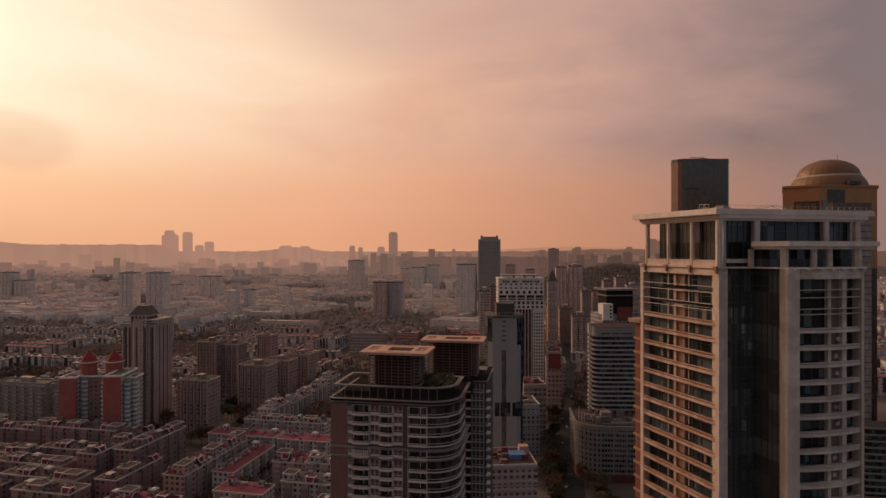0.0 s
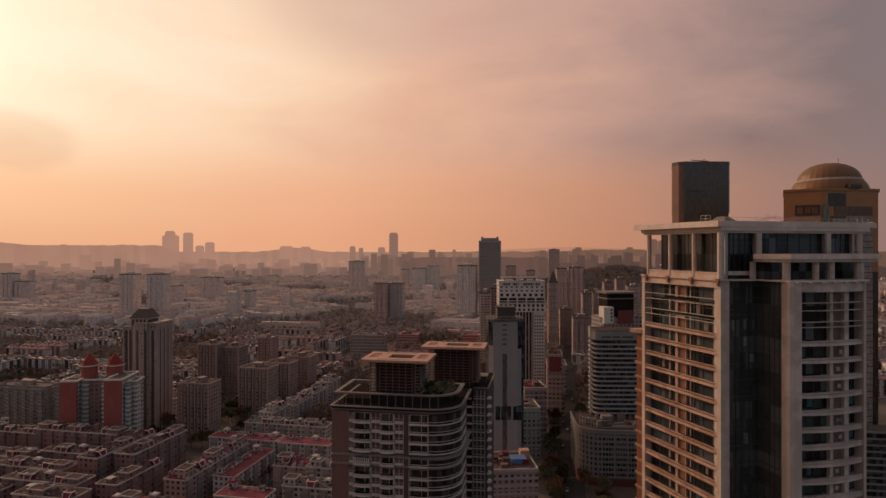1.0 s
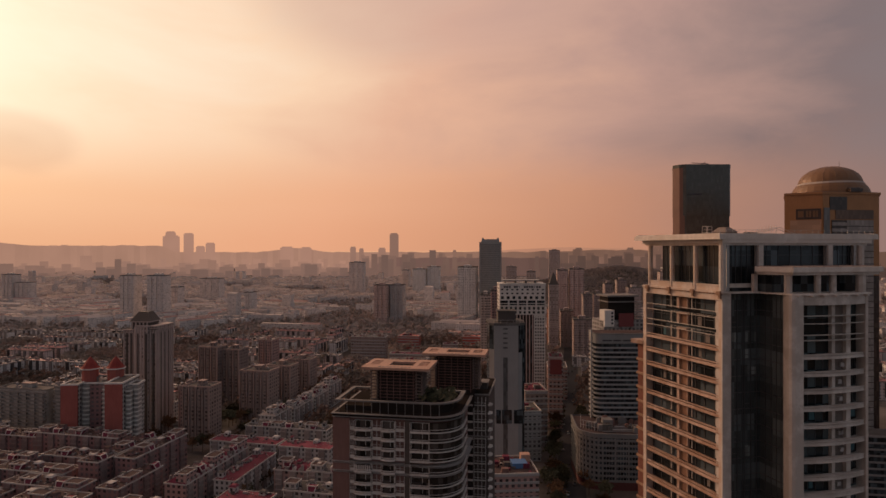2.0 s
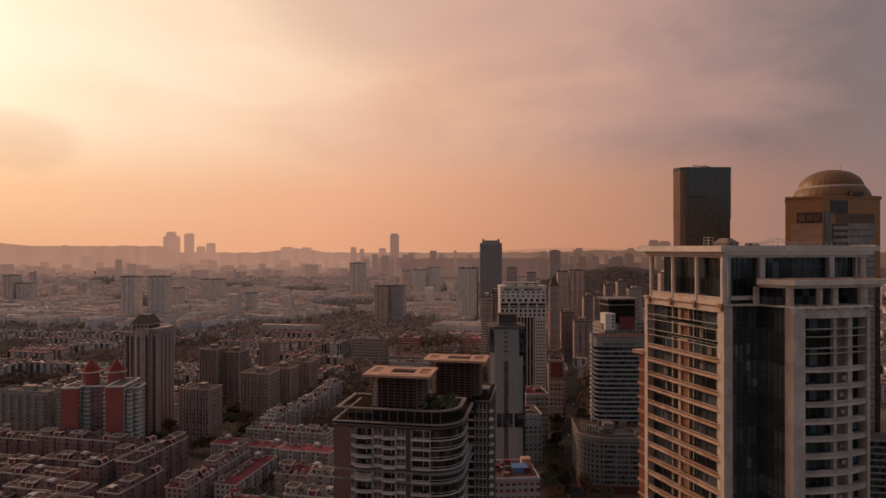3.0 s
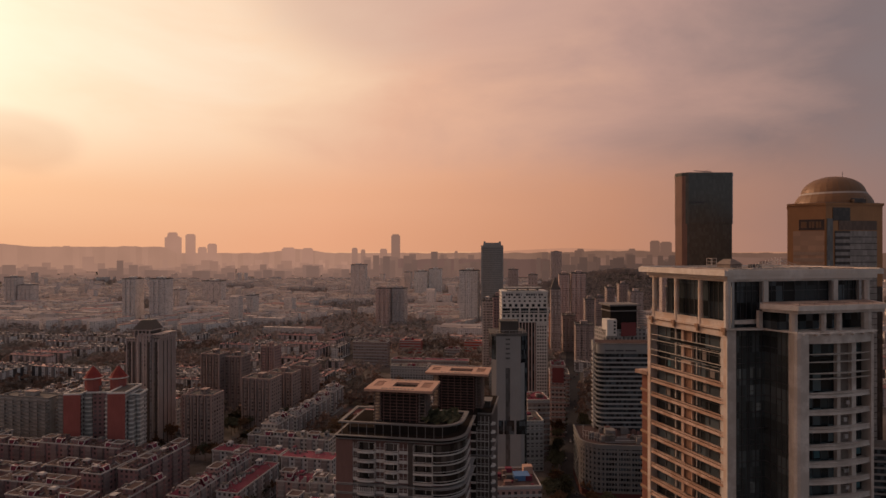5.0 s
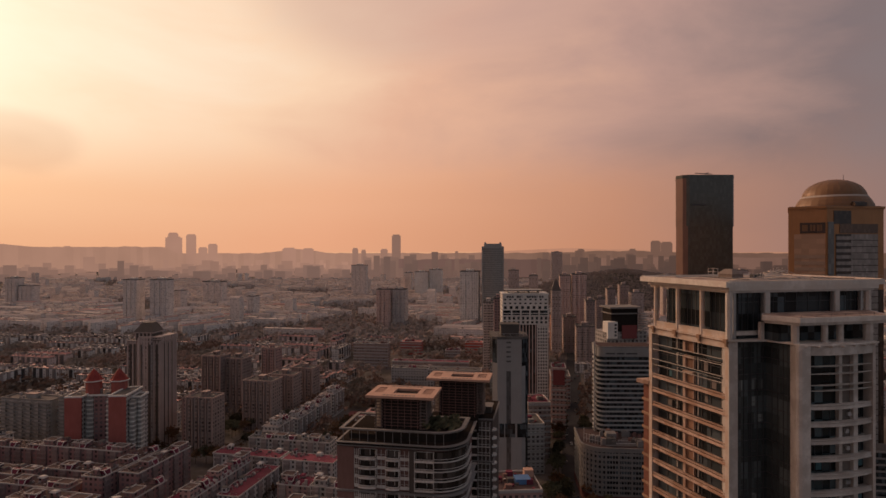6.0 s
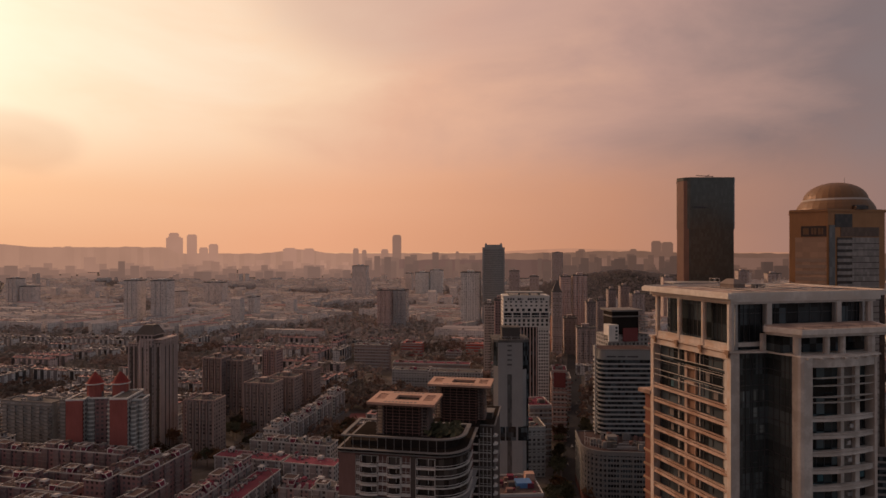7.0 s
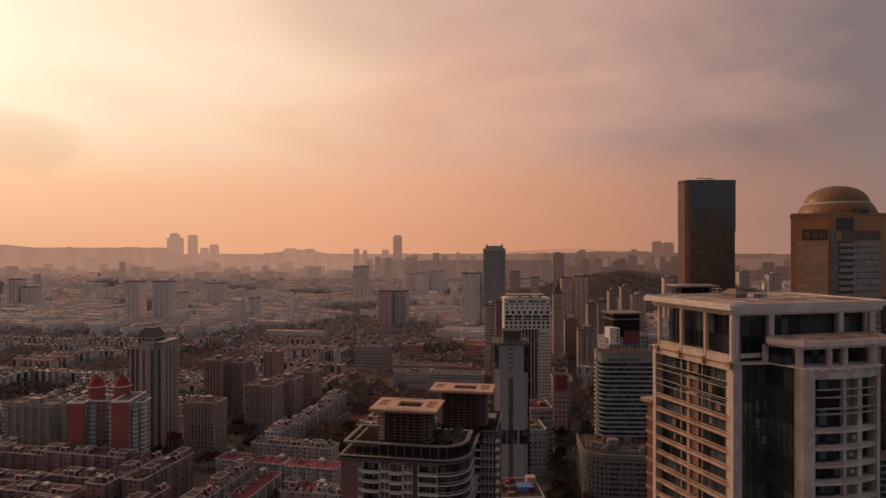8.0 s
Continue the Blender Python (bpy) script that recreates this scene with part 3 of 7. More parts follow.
    for k, (s0, k0, s1, k1) in enumerate(((2, 2, 27, 3), (8, 4, 8.5, 17), (11, 6, 29, 8), (20, 2, 21, 16), (3, 17, 18, 18), (24, 9, 30, 2.5), (14, 12, 31, 17))):
        part("roof_pipe", Shape().tube((*aff(s0, k0), 145.08), (*aff(s1, k1), 145.12), 0.07, sides=5), DARK_METAL if k % 2 else METAL, t)
    posts = [(8.3, 13.0), (9.3, 13.0), (8.3, 14.4), (9.3, 14.4)]
    for p in posts:
        part("frame_post", Shape().tube((*aff(*p), 144.96), (*aff(*p), 146.9), 0.05, sides=5), PALE_METAL, t)
    for z in (145.6, 146.2, 146.85):
        cage = Shape()
        for p, q in zip(posts, (posts[1], posts[3], posts[0], posts[2])):
            cage.tube((*aff(*p), z), (*aff(*q), z), 0.035, sides=4)
        part("frame_bar", cage, PALE_METAL, t)
    for k in range(3):
        part("roof_unit", block(15.5 + k * 0.9, 16.2 + k * 0.9, 11.0, 11.8, 144.96, 145.7), DARK_METAL, t, "small dark air-conditioning unit")

    # crown columns with raised joint rings, low walls and beams
    def column(cx, cy, r, z0, z1, mat):
        c = Shape()

        def octo(q):
            return [(cx + q * math.cos((i + 0.5) * math.tau / 8 + 0.24), cy + q * math.sin((i + 0.5) * math.tau / 8 + 0.24)) for i in range(8)]
        c.prism(octo(r), z0, z1)
        n = int((z1 - z0) // 2.0)
        for i in range(1, n + 1):
            z = z0 + i * (z1 - z0) / (n + 1)
            c.prism(octo(r + 0.05), z, z + 0.13)
        part("column", c, mat, t, "round stone column with joint rings")

    for k in (19.4, 13.0, 6.7):
        column(*left.at(L - k, -0.42), 0.46, 134.95, 143.0, SUN_TINT_STONE)
    column(*aff(0.42, 0.42), 0.6, 134.95, 143.0, PALE_STONE)
    for s in (8.0, 23.0):
        part("column", right.box(Shape(), s - 0.5, s + 0.5, -0.9, 0.0, 139.25 if s > 20 else 134.95, 143.0), PALE_STONE, t)
        part("column_edge", right.box(Shape(), s - 0.66, s - 0.504, -0.95, -0.2, 139.25 if s > 20 else 134.95, 143.0), METAL, t)
    column(*right.at(30.2, -0.4), 0.62, 139.2, 143.0, PALE_STONE)
    part("jamb", right.box(Shape(), 1.2, 1.75, -1.0, -0.35, 134.95, 143.0), METAL, t)
    part("jamb", right.box(Shape(), 28.6, 28.95, -1.0, -0.3, 139.25, 143.0), METAL, t)
    for s in (6.0, 16.0, 26.0):
        column(*aff(s, L - 0.6), 0.5, 134.95, 143.4, PALE_STONE)
    for k0, k1 in ((0.9, 6.24), (7.16, 12.54), (13.46, 18.94)):
        w = back(Shape(), k0, k1, -0.75, -0.12, 134.95, 135.85)
        back(w, k0, k1, -0.82, 0.0, 135.85, 136.05)
        part("parapet", w, SUN_TINT_STONE, t)
    band = back(Shape(), -0.02, L - 0.1, -1.0, 0.12, 133.35, 134.6)
    back(band, -0.12, L + 0.05, -1.0, 0.34, 134.6, 134.95)
    part("cornice", band, SUN_TINT_STONE, t)
    for i in range(30):
        part("dentil", back(Shape(), 0.3 + i * 0.69, 0.62 + i * 0.69, 0.12, 0.36, 134.42, 134.6), STAINED, t)
    for k in (0.3, 6.7, 13.0, 19.4):
        br = back(Shape(), k - 0.4, k + 0.4, 0.1, 0.66, 134.25, 134.98)
        back(br, k - 0.22, k + 0.22, 0.1, 0.46, 133.65, 134.25)
        part("bracket", br, STAINED, t, "stained bracket")
    # ledge over the recess, stepping out to the bowed bay
    ledge = [right.at(-0.3, 0.3), right.at(1.2, 0.75), right.at(6.4, 1.5), right.at(7.6, 5.2), right.at(8.4, 5.4), right.at(8.4, -0.9), right.at(-0.3, -0.9)]
    part("ledge", Shape().prism(ledge, 134.62, 134.88), PALE_STONE, t)
    low = right.box(Shape(), 1.75, 7.34, -0.8, -0.2, 135.55, 136.25)
    part("ledge", low, PALE_STONE, t)
    for s in (2.3, 3.5, 4.7, 5.9, 7.0, 10.0, 12.5, 15.0, 17.5, 20.0, 24.4, 25.6, 26.8, 28.0):
        part("mullion", right.box(Shape(), s, s + 0.09, -1.1, -1.0, 134.95, 143.0), DARK_METAL, t)
    part("transom", right.box(Shape(), 1.76, 28.5, -1.08, -1.0, 141.2, 141.3), DARK_METAL, t)
    for k in (2.2, 3.4, 4.5, 5.5, 8.3, 9.4, 10.5, 11.6, 14.6, 15.7, 16.8):
        part("mullion", back(Shape(), k, k + 0.09, -1.55, -1.42, 134.95, 143.0), DARK_METAL, t)

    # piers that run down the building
    part("pier", back(Shape(), 0.0, 0.85, -1.6, 0.0, 0, 133.35), SUN_TINT_STONE, t, "corner pier lit by the sun")
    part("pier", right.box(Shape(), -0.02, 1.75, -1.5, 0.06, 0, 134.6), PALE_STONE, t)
    part("pier", back(Shape(), 20.2, L, -1.6, 0.05, 0, 133.35), SUN_TINT_STONE, t)
    part("pier", right.box(Shape(), R - 1.2, R, -1.6, 0.0, 0, 134.95), PALE_STONE, t)

    # dark glazed recess beside the corner and the side of the bay
    part("recess_glass", right.box(Shape(), 1.7, 8.7, -1.2, -0.7, 0, 134.6), RECESS_GLASS, t, "dark glazed recess")
    part("recess_glass", right.box(Shape(), 8.3, 8.7, -0.7, 4.9, 0, 134.6), RECESS_GLASS, t, "dark glazed side of the bay")
    grid = Shape()
    for s in (2.3, 3.5, 4.6, 5.0, 6.3, 7.5):
        right.box(grid, s, s + 0.11, -0.7, -0.58, 60, 134.6)
    for o in (0.6, 1.9, 3.1, 4.1):
        right.box(grid, 8.2, 8.3, o, o + 0.1, 60, 134.6)
    rng = random.Random(15)
    for k in range(24):
        z = 131.4 - k * 2.9
        right.box(grid, 1.75, 8.3, -0.7, -0.6, z, z + 0.13)
        right.box(grid, 8.2, 8.3, -0.6, 4.9, z, z + 0.13)
        for s in (2.5, 5.2, 6.5):
            if rng.random() < 0.6:
                right.box(grid, s, s + 0.9, -0.7, -0.63, z + 0.9, z + 1.0)
    part("curtain_frame", grid, DARK_METAL, t, "dark frame bars of the recess")
    for k in range(14):
        z, s = 131.4 - 2.9 * rng.randrange(2, 20), rng.choice((2.5, 5.2, 6.5))
        part("window_pane", right.box(Shape(), s, s + rng.uniform(0.6, 1.0), -0.69, -0.64, z + 0.3, z + rng.uniform(1.4, 2.4)), RECESS_PALE, t, "paler window pane in the recess")

    # the bowed bay
    B0, B1, OUT, SWELL = 9.9, 23.0, 6.55, 0.85
    pier = Shape().prism([right.at(8.304, 4.6), right.at(7.9, 5.6), right.at(7.62, 6.5), right.at(7.8, 6.95), right.at(8.3, 7.15), right.at(B0, 7.2), right.at(B0, 4.6)], 0, 134.62)
    part("pier", pier, PALE_STONE, t, "broad pale pier with a rounded edge")
    pier = Shape().prism([right.at(B1, 4.0), right.at(B1, 6.9), right.at(B1 + 0.5, 6.95), right.at(B1 + 0.8, 6.6), right.at(B1 + 0.8, 4.0)], 0, 134.62)
    part("pier", pier, PALE_STONE, t)
    part("bay_side", right.box(Shape(), B1 + 0.05, B1 + 0.75, -1, 4.0, 0, 134.62), RECESS_GLASS, t)
    part("bay_glass", Shape().prism(bow(right, B0, B1, -0.6, OUT - 1.5, SWELL), 0, 132.95), BAY_GLASS, t, "dark glass behind the balconies")
    part("spandrel", Shape().prism(bow(right, B0, B1, 4.4, OUT + 0.3, SWELL), 132.95, 134.62), PALE_STONE, t)
    part("ledge", Shape().prism(bow(right, 7.7, 24.1, 2.0, OUT + 0.55, SWELL + 0.1), 134.624, 134.9), SLAB_STONE, t)
    for s in (8.6, 10.9, 13.2, 15.5, 17.8, 20.1, 22.4):
        o = OUT + 0.6 + SWELL * (1 - ((2 * s - 31.8) / 16.4) ** 2)
        part("bracket", right.box(Shape(), s, s + 0.45, o - 0.5, o + 0.3, 134.4, 134.62), PALE_STONE, t)
    for s0, s1 in ((16.25, 16.9), (19.25, 20.15)):
        part("bay_pier", right.box(Shape(), s0, s1, 4.5, OUT + 0.05, 0, 132.95), PALE_STONE, t)
    part("bay_wall", right.box(Shape(), 16.9, 19.25, 4.5, OUT - 0.65, 0, 132.95), BAY_WALL, t, "dusky plaster wall between the windows")
    canopy = [right.at(7.3, -0.6), right.at(5.05, 1.9), right.at(7.7, 7.35), right.at(26.4, 7.35), right.at(29.0, 3.0), right.at(R, -0.6)]
    inset = [right.at(7.7, -0.6), right.at(5.5, 1.8), right.at(8.0, 6.9), right.at(26.0, 6.9), right.at(28.5, 2.8), right.at(R - 0.4, -0.6)]
    part("canopy_slab", Shape().prism(canopy, 138.45, 139.3), SLAB_STONE, t, "pale projecting canopy slab")
    part("canopy_beam", Shape().prism(inset, 137.95, 138.45), PALE_STONE, t)
    part("canopy_deck", Shape().prism(inset, 139.3, 139.34), ROOF_DECK, t)
    hand = Shape()
    for s in (8.2, 11.2, 14.2, 17.2, 20.2, 23.2, 26.0):
        hand.tube((*right.at(s, 7.0), 139.3), (*right.at(s, 7.0), 139.75), 0.03, sides=4)
    hand.tube((*right.at(8.2, 7.0), 139.75), (*right.at(26.0, 7.0), 139.75), 0.03, sides=4)
    part("canopy_rail", hand, DARK_METAL, t)
    for s, r in ((8.25, 0.66), (14.2, 0.55), (17.4, 0.58), (23.3, 0.8)):
        column(*right.at(s, 5.7), r, 134.9, 137.95, PALE_STONE)
    part("column", right.box(Shape(), 5.6, 6.3, 0.4, 1.1, 134.9, 137.95), PALE_STONE, t)
    part("crown_glass", right.box(Shape(), 7.0, 26.5, 3.4, 3.6, 134.9, 137.95), DARK_GLASS, t)
    part("crown_glass", right.box(Shape(), 6.9, 7.0, -0.9, 3.6, 134.9, 137.95), DARK_GLASS, t)

    # balconies, floor by floor
    lb, lw, lp, lq, lr = (Shape() for _ in range(5))
    back(lb, 0.85, 20.2, -1.5, -0.05, -0.34, 0.02)      # slab edge
    back(lb, 0.85, 20.2, -0.34, 0.1, -0.45, -0.34)      # lip
    back(lr, 0.85, 20.2, -0.2, 0.02, 0.3, 0.46)
    for k in range(10):
        back(lr, 1.1 + k * 2.05, 1.17 + k * 2.05, -0.12, -0.05, 0.02, 0.3)
    back(lw, 9.5, 11.3, -1.4, -0.95, -2.55, -0.46)     # wall panel
    back(lp, 11.3, 11.95, -1.4, -0.6, -2.55, -0.46)    # pale jamb
    back(lq, 9.3, 9.5, -1.4, -0.8, -2.55, -0.46)
    rb, rr = Shape(), Shape()
    rb.prism(bow(right, B0, B1, OUT - 1.6, OUT + 0.05, SWELL), -0.70, -0.24)
    rb.prism(bow(right, B0, B1, OUT - 0.2, OUT + 0.2, SWELL), -0.78, -0.66)
    rr.prism(bow(right, B0, B1, OUT, OUT + 0.16, SWELL), -0.12, 0.02)
    for s in (11.5, 13.4, 15.3, 17.2, 19.1, 21.0):
        o = OUT + SWELL * (1 - (2 * (s - B0) / (B1 - B0) - 1) ** 2)
        right.box(rr, s, s + 0.07, o, o + 0.1, -0.24, -0.12)
    bay, bay2 = Shape(), Shape()
    for s in (11.0, 12.2, 13.6, 15.0, 20.9, 21.7, 22.4):
        o = OUT - 1.48 + SWELL * (1 - (2 * (s - B0) / (B1 - B0) - 1) ** 2)
        right.box(bay if s < 18 else bay2, s, s + 0.12, o - 0.3, o + 0.06, -2.9, -0.6)
    right.box(bay, 11.0, 15.12, OUT - 1.8, OUT - 0.75, -0.72, -0.6)
    right.box(bay2, 20.9, 22.52, OUT - 1.8, OUT - 0.75, -0.72, -0.6)
    frames, pale = Shape(), Shape()
    for k in (19.3, 17.0, 14.5, 13.6, 12.6, 7.6, 5.4, 3.0, 2.1):
        back(frames, k, k + 0.16, -1.36, -1.22, -2.55, -0.36)
    for k in (8.5, 14.1, 2.6):
        back(pale, k, k + 0.2, -1.36, -1.16, -2.55, -0.36)
    back(pale, 2.6, 14.3, -1.36, -1.3, -0.42, -0.36)
    back(frames, 0.9, 9.3, -1.36, -1.25, -1.3, -1.2)
    back(frames, 11.95, 20.2, -1.36, -1.25, -1.3, -1.2)
    m = {"slab": lb.mesh("balcony", WARM_SLAB), "rail": lr.mesh("rail", WARM_SLAB), "panel": lw.mesh("wall_panel", RUST_WALL), "jamb": lp.mesh("jamb", WARM_SLAB), "jamb2": lq.mesh("jamb", WARM_SLAB),
         "bow": rb.mesh("balcony", PALE_STONE), "bow_rail": rr.mesh("rail", PALE_STONE), "frame": frames.mesh("window_frame", DARK_METAL), "pale": pale.mesh("window_frame", PALE_METAL),
         "bay": bay.mesh("bay_frame", DARK_METAL), "bay2": bay2.mesh("bay_frame", DARK_METAL)}
    for k in range(41):
        z = 124.85 - 2.9 * k
        one = shared("balcony", m["slab"], t, z=z)
        shared("rail", m["rail"], one)
        for key, name in (("panel", "wall_panel"), ("jamb", "jamb"), ("jamb2", "jamb"), ("frame", "window_frame"), ("pale", "window_frame")):
            shared(name, m[key], t, z=z)
        two = shared("balcony", m["bow"], t, z=124.65 - 2.9 * k)
        shared("rail", m["bow_rail"], two)
        shared("bay_frame", m["bay"], two)
        shared("bay_frame", m["bay2"], two)
    # glazed top floors with bare rails
    for z in (131.3, 130.2, 128.2, 127.1):
        part("rail", back(Shape(), 0.85, 20.2, -0.14, -0.04, z - 0.05, z + 0.05), PALE_METAL, t, "bare balcony rail")
    for z in (131.1, 129.8, 127.9, 127.0):
        part("rail", Shape().prism(bow(right, B0, B1, OUT, OUT + 0.1, SWELL), z - 0.05, z + 0.05), PALE_METAL, t, "bare balcony rail")
    for k in range(3):
        for key, name in (("panel", "wall_panel"), ("jamb", "jamb"), ("jamb2", "jamb"), ("frame", "window_frame"), ("pale", "window_frame")):
            shared(name, m[key], t, z=127.75 + 2.9 * k)
    for k in range(2):
        part("floor_edge", back(Shape(), 9.3, 11.95, -1.4, -0.5, 127.0 + 2.9 * k, 127.35 + 2.9 * k), WARM_SLAB, t)
    annex = back(Shape(), L + 0.02, L + 2.2, -5, -0.3, 0, 122.6)
    part("rear_annex", annex, plain("reddish_brick_annex", (0.17, 0.075, 0.055), 0.85, vary=0.45, scale=0.8), t, "reddish brick rear annex")
    for k in range(16):
        part("annex_band", back(Shape(), L + 0.02, L + 2.5, -5, -0.1, 119.0 - k * 2.9, 119.5 - k * 2.9), STAINED, t)
    part("annex_ledge", Shape().prism([aff(-0.2, L + 0.02), aff(-0.9, L + 2.9), aff(3.0, L + 2.9), aff(3.0, L + 0.02)], 122.6, 123.4), WARM_SLAB, t, "pale ledge on the annex")
    # curtains, washing and small things behind the rails
    rng = random.Random(5)
    for k in range(11):
        s = rng.choice((10.6, 12.4, 13.8, 21.0))
        o = OUT - 1.43 + SWELL * (1 - (2 * (s - B0) / (B1 - B0) - 1) ** 2)
        z = 124.65 - 2.9 * rng.randrange(-2, 16)
        part("curtain", right.box(Shape(), s, s + rng.uniform(0.6, 1.2), o - 0.1, o - 0.02 + 0.1, z - 2.6, z - 1.0), rng.choice((TEAL_CLOTH, DUN_CLOTH)), t, "faded curtain behind a balcony")
    for k in range(10):
        kk = rng.choice((18.0, 15.8, 6.2, 4.2, 1.6))
        z = 124.85 - 2.9 * rng.randrange(-2, 16)
        part("curtain", back(Shape(), kk, kk + rng.uniform(0.5, 1.3), -1.34, -1.27, z - 2.5, z - 0.9), rng.choice((TEAL_CLOTH, DUN_CLOTH, DUN_CLOTH)), t, "faded curtain behind a balcony")
    for k in range(10):
        s, z = rng.uniform(17.3, 18.6), 124.65 - 2.9 * rng.randrange(0, 14)
        part("cooling_unit", right.box(Shape(), s, s + 0.7, OUT - 0.6, OUT - 0.2, z - 2.4, z - 1.75), WHITE_TRIM, t, "small pale air-conditioning unit")
    return t


STAINED = plain("rust_stained_stone", (0.30, 0.19, 0.13), 0.8, vary=0.4, scale=0.8)
RUST_WALL = plain("rust_painted_wall", (0.24, 0.14, 0.095), 0.8, vary=0.3, scale=0.6)
BAY_WALL = plain("dusky_bay_plaster", (0.19, 0.16, 0.14), 0.8, vary=0.25)
PALE_METAL = plain("pale_painted_steel", (0.50, 0.46, 0.42), 0.5, metal=0.2, vary=0.15)
ROOF_DECK = plain("dusty_roof_deck", (0.46, 0.34, 0.27), 0.85, vary=0.35, scale=0.4, stain=(0.27, 0.20, 0.17), stain_scale=0.3)
RECESS_PALE = glass("paler_recess_pane", (0.13, 0.15, 0.15), 0.2, vary=0.5)
TEAL_CLOTH = plain("faded_teal_cloth", (0.07, 0.14, 0.16), 0.9)
DUN_CLOTH = plain("dun_curtain_cloth", (0.20, 0.175, 0.16), 0.9)
near_tower()


# ------------------------------------------------------------ the brown residential tower with pink roof caps
def rounded(x0, x1, y0, y1, r, n=7):
    """Plan with a rounded corner at x1, y0."""
    arc = [(x1 - r + r * math.sin(k / n * math.pi / 2), y0 + r - r * math.cos(k / n * math.pi / 2)) for k in range(n + 1)]
    return [(x0, y0)] + arc + [(x1, y1), (x0, y1)]


def roof_cap(parent, x0, x1, y0, y1, z):
    """A flat concrete canopy with a long opening, two grilles and rows of slots."""
    w, d = x1 - x0, y1 - y0
    s = Shape()
    hx0, hx1, hy0, hy1 = x0 + 0.36 * w, x0 + 0.72 * w, y0 + 0.32 * d, y0 + 0.72 * d
    gx = ((x0 + 0.07 * w, x0 + 0.20 * w), (x0 + 0.79 * w, x0 + 0.93 * w))
    gy0, gy1 = y0 + 0.3 * d, y0 + 0.78 * d
    holes = [(hx0, hx1, hy0, hy1)] + [(g0, g1, gy0, gy1) for g0, g1 in gx]
    xs = sorted({x0, x1, *(h[0] for h in holes), *(h[1] for h in holes)})
    ys = sorted({y0, y1, *(h[2] for h in holes), *(h[3] for h in holes)})
    solid = {(i, j) for i in range(len(xs) - 1) for j in range(len(ys) - 1)
             if not any(h[0] < (xs[i] + xs[i + 1]) / 2 < h[1] and h[2] < (ys[j] + ys[j + 1]) / 2 < h[3] for h in holes)}
    at = {}

    def corner(i, j, k):
        if (i, j, k) not in at:
            at[i, j, k] = len(s.v)
            s.v.append((xs[i], ys[j], z + 0.7 * k))
        return at[i, j, k]

    def face(*pts):
        s.f.append(tuple(corner(*p) for p in pts))
        s.uv.extend((xs[p[0]], ys[p[1]]) for p in pts)
    for i, j in sorted(solid):
        face((i, j, 1), (i + 1, j, 1), (i + 1, j + 1, 1), (i, j + 1, 1))
        face((i, j + 1, 0), (i + 1, j + 1, 0), (i + 1, j, 0), (i, j, 0))
        for (di, dj), p, q in (((0, -1), (i, j), (i + 1, j)), ((1, 0), (i + 1, j), (i + 1, j + 1)), ((0, 1), (i + 1, j + 1), (i, j + 1)), ((-1, 0), (i, j + 1), (i, j))):
            if (i + di, j + dj) not in solid:
                face((*p, 0), (*q, 0), (*q, 1), (*p, 1))
    cap = part("roof_cap", s, CAP_PINK, parent, "pink concrete roof canopy with openings")
    for g in gx:
        bars = Shape()
        for k in range(7):
            x = g[0] + (g[1] - g[0]) * (k + 0.3) / 7
            bars.box(x, x + (g[1] - g[0]) / 14, gy0, gy1, z + 0.3, z + 0.55)
        part("grille", bars, CAP_PINK, cap)
    for fy in (0.07, 0.88):
        slot = Shape().box(0, 0.04 * w, 0, 0.075 * d, 0, 0.02).mesh("slot", DARK_METAL)
        for k in range(9):
            shared("slot", slot, cap, x0 + w * (0.24 + 0.055 * k), y0 + fy * d, z + 0.7)


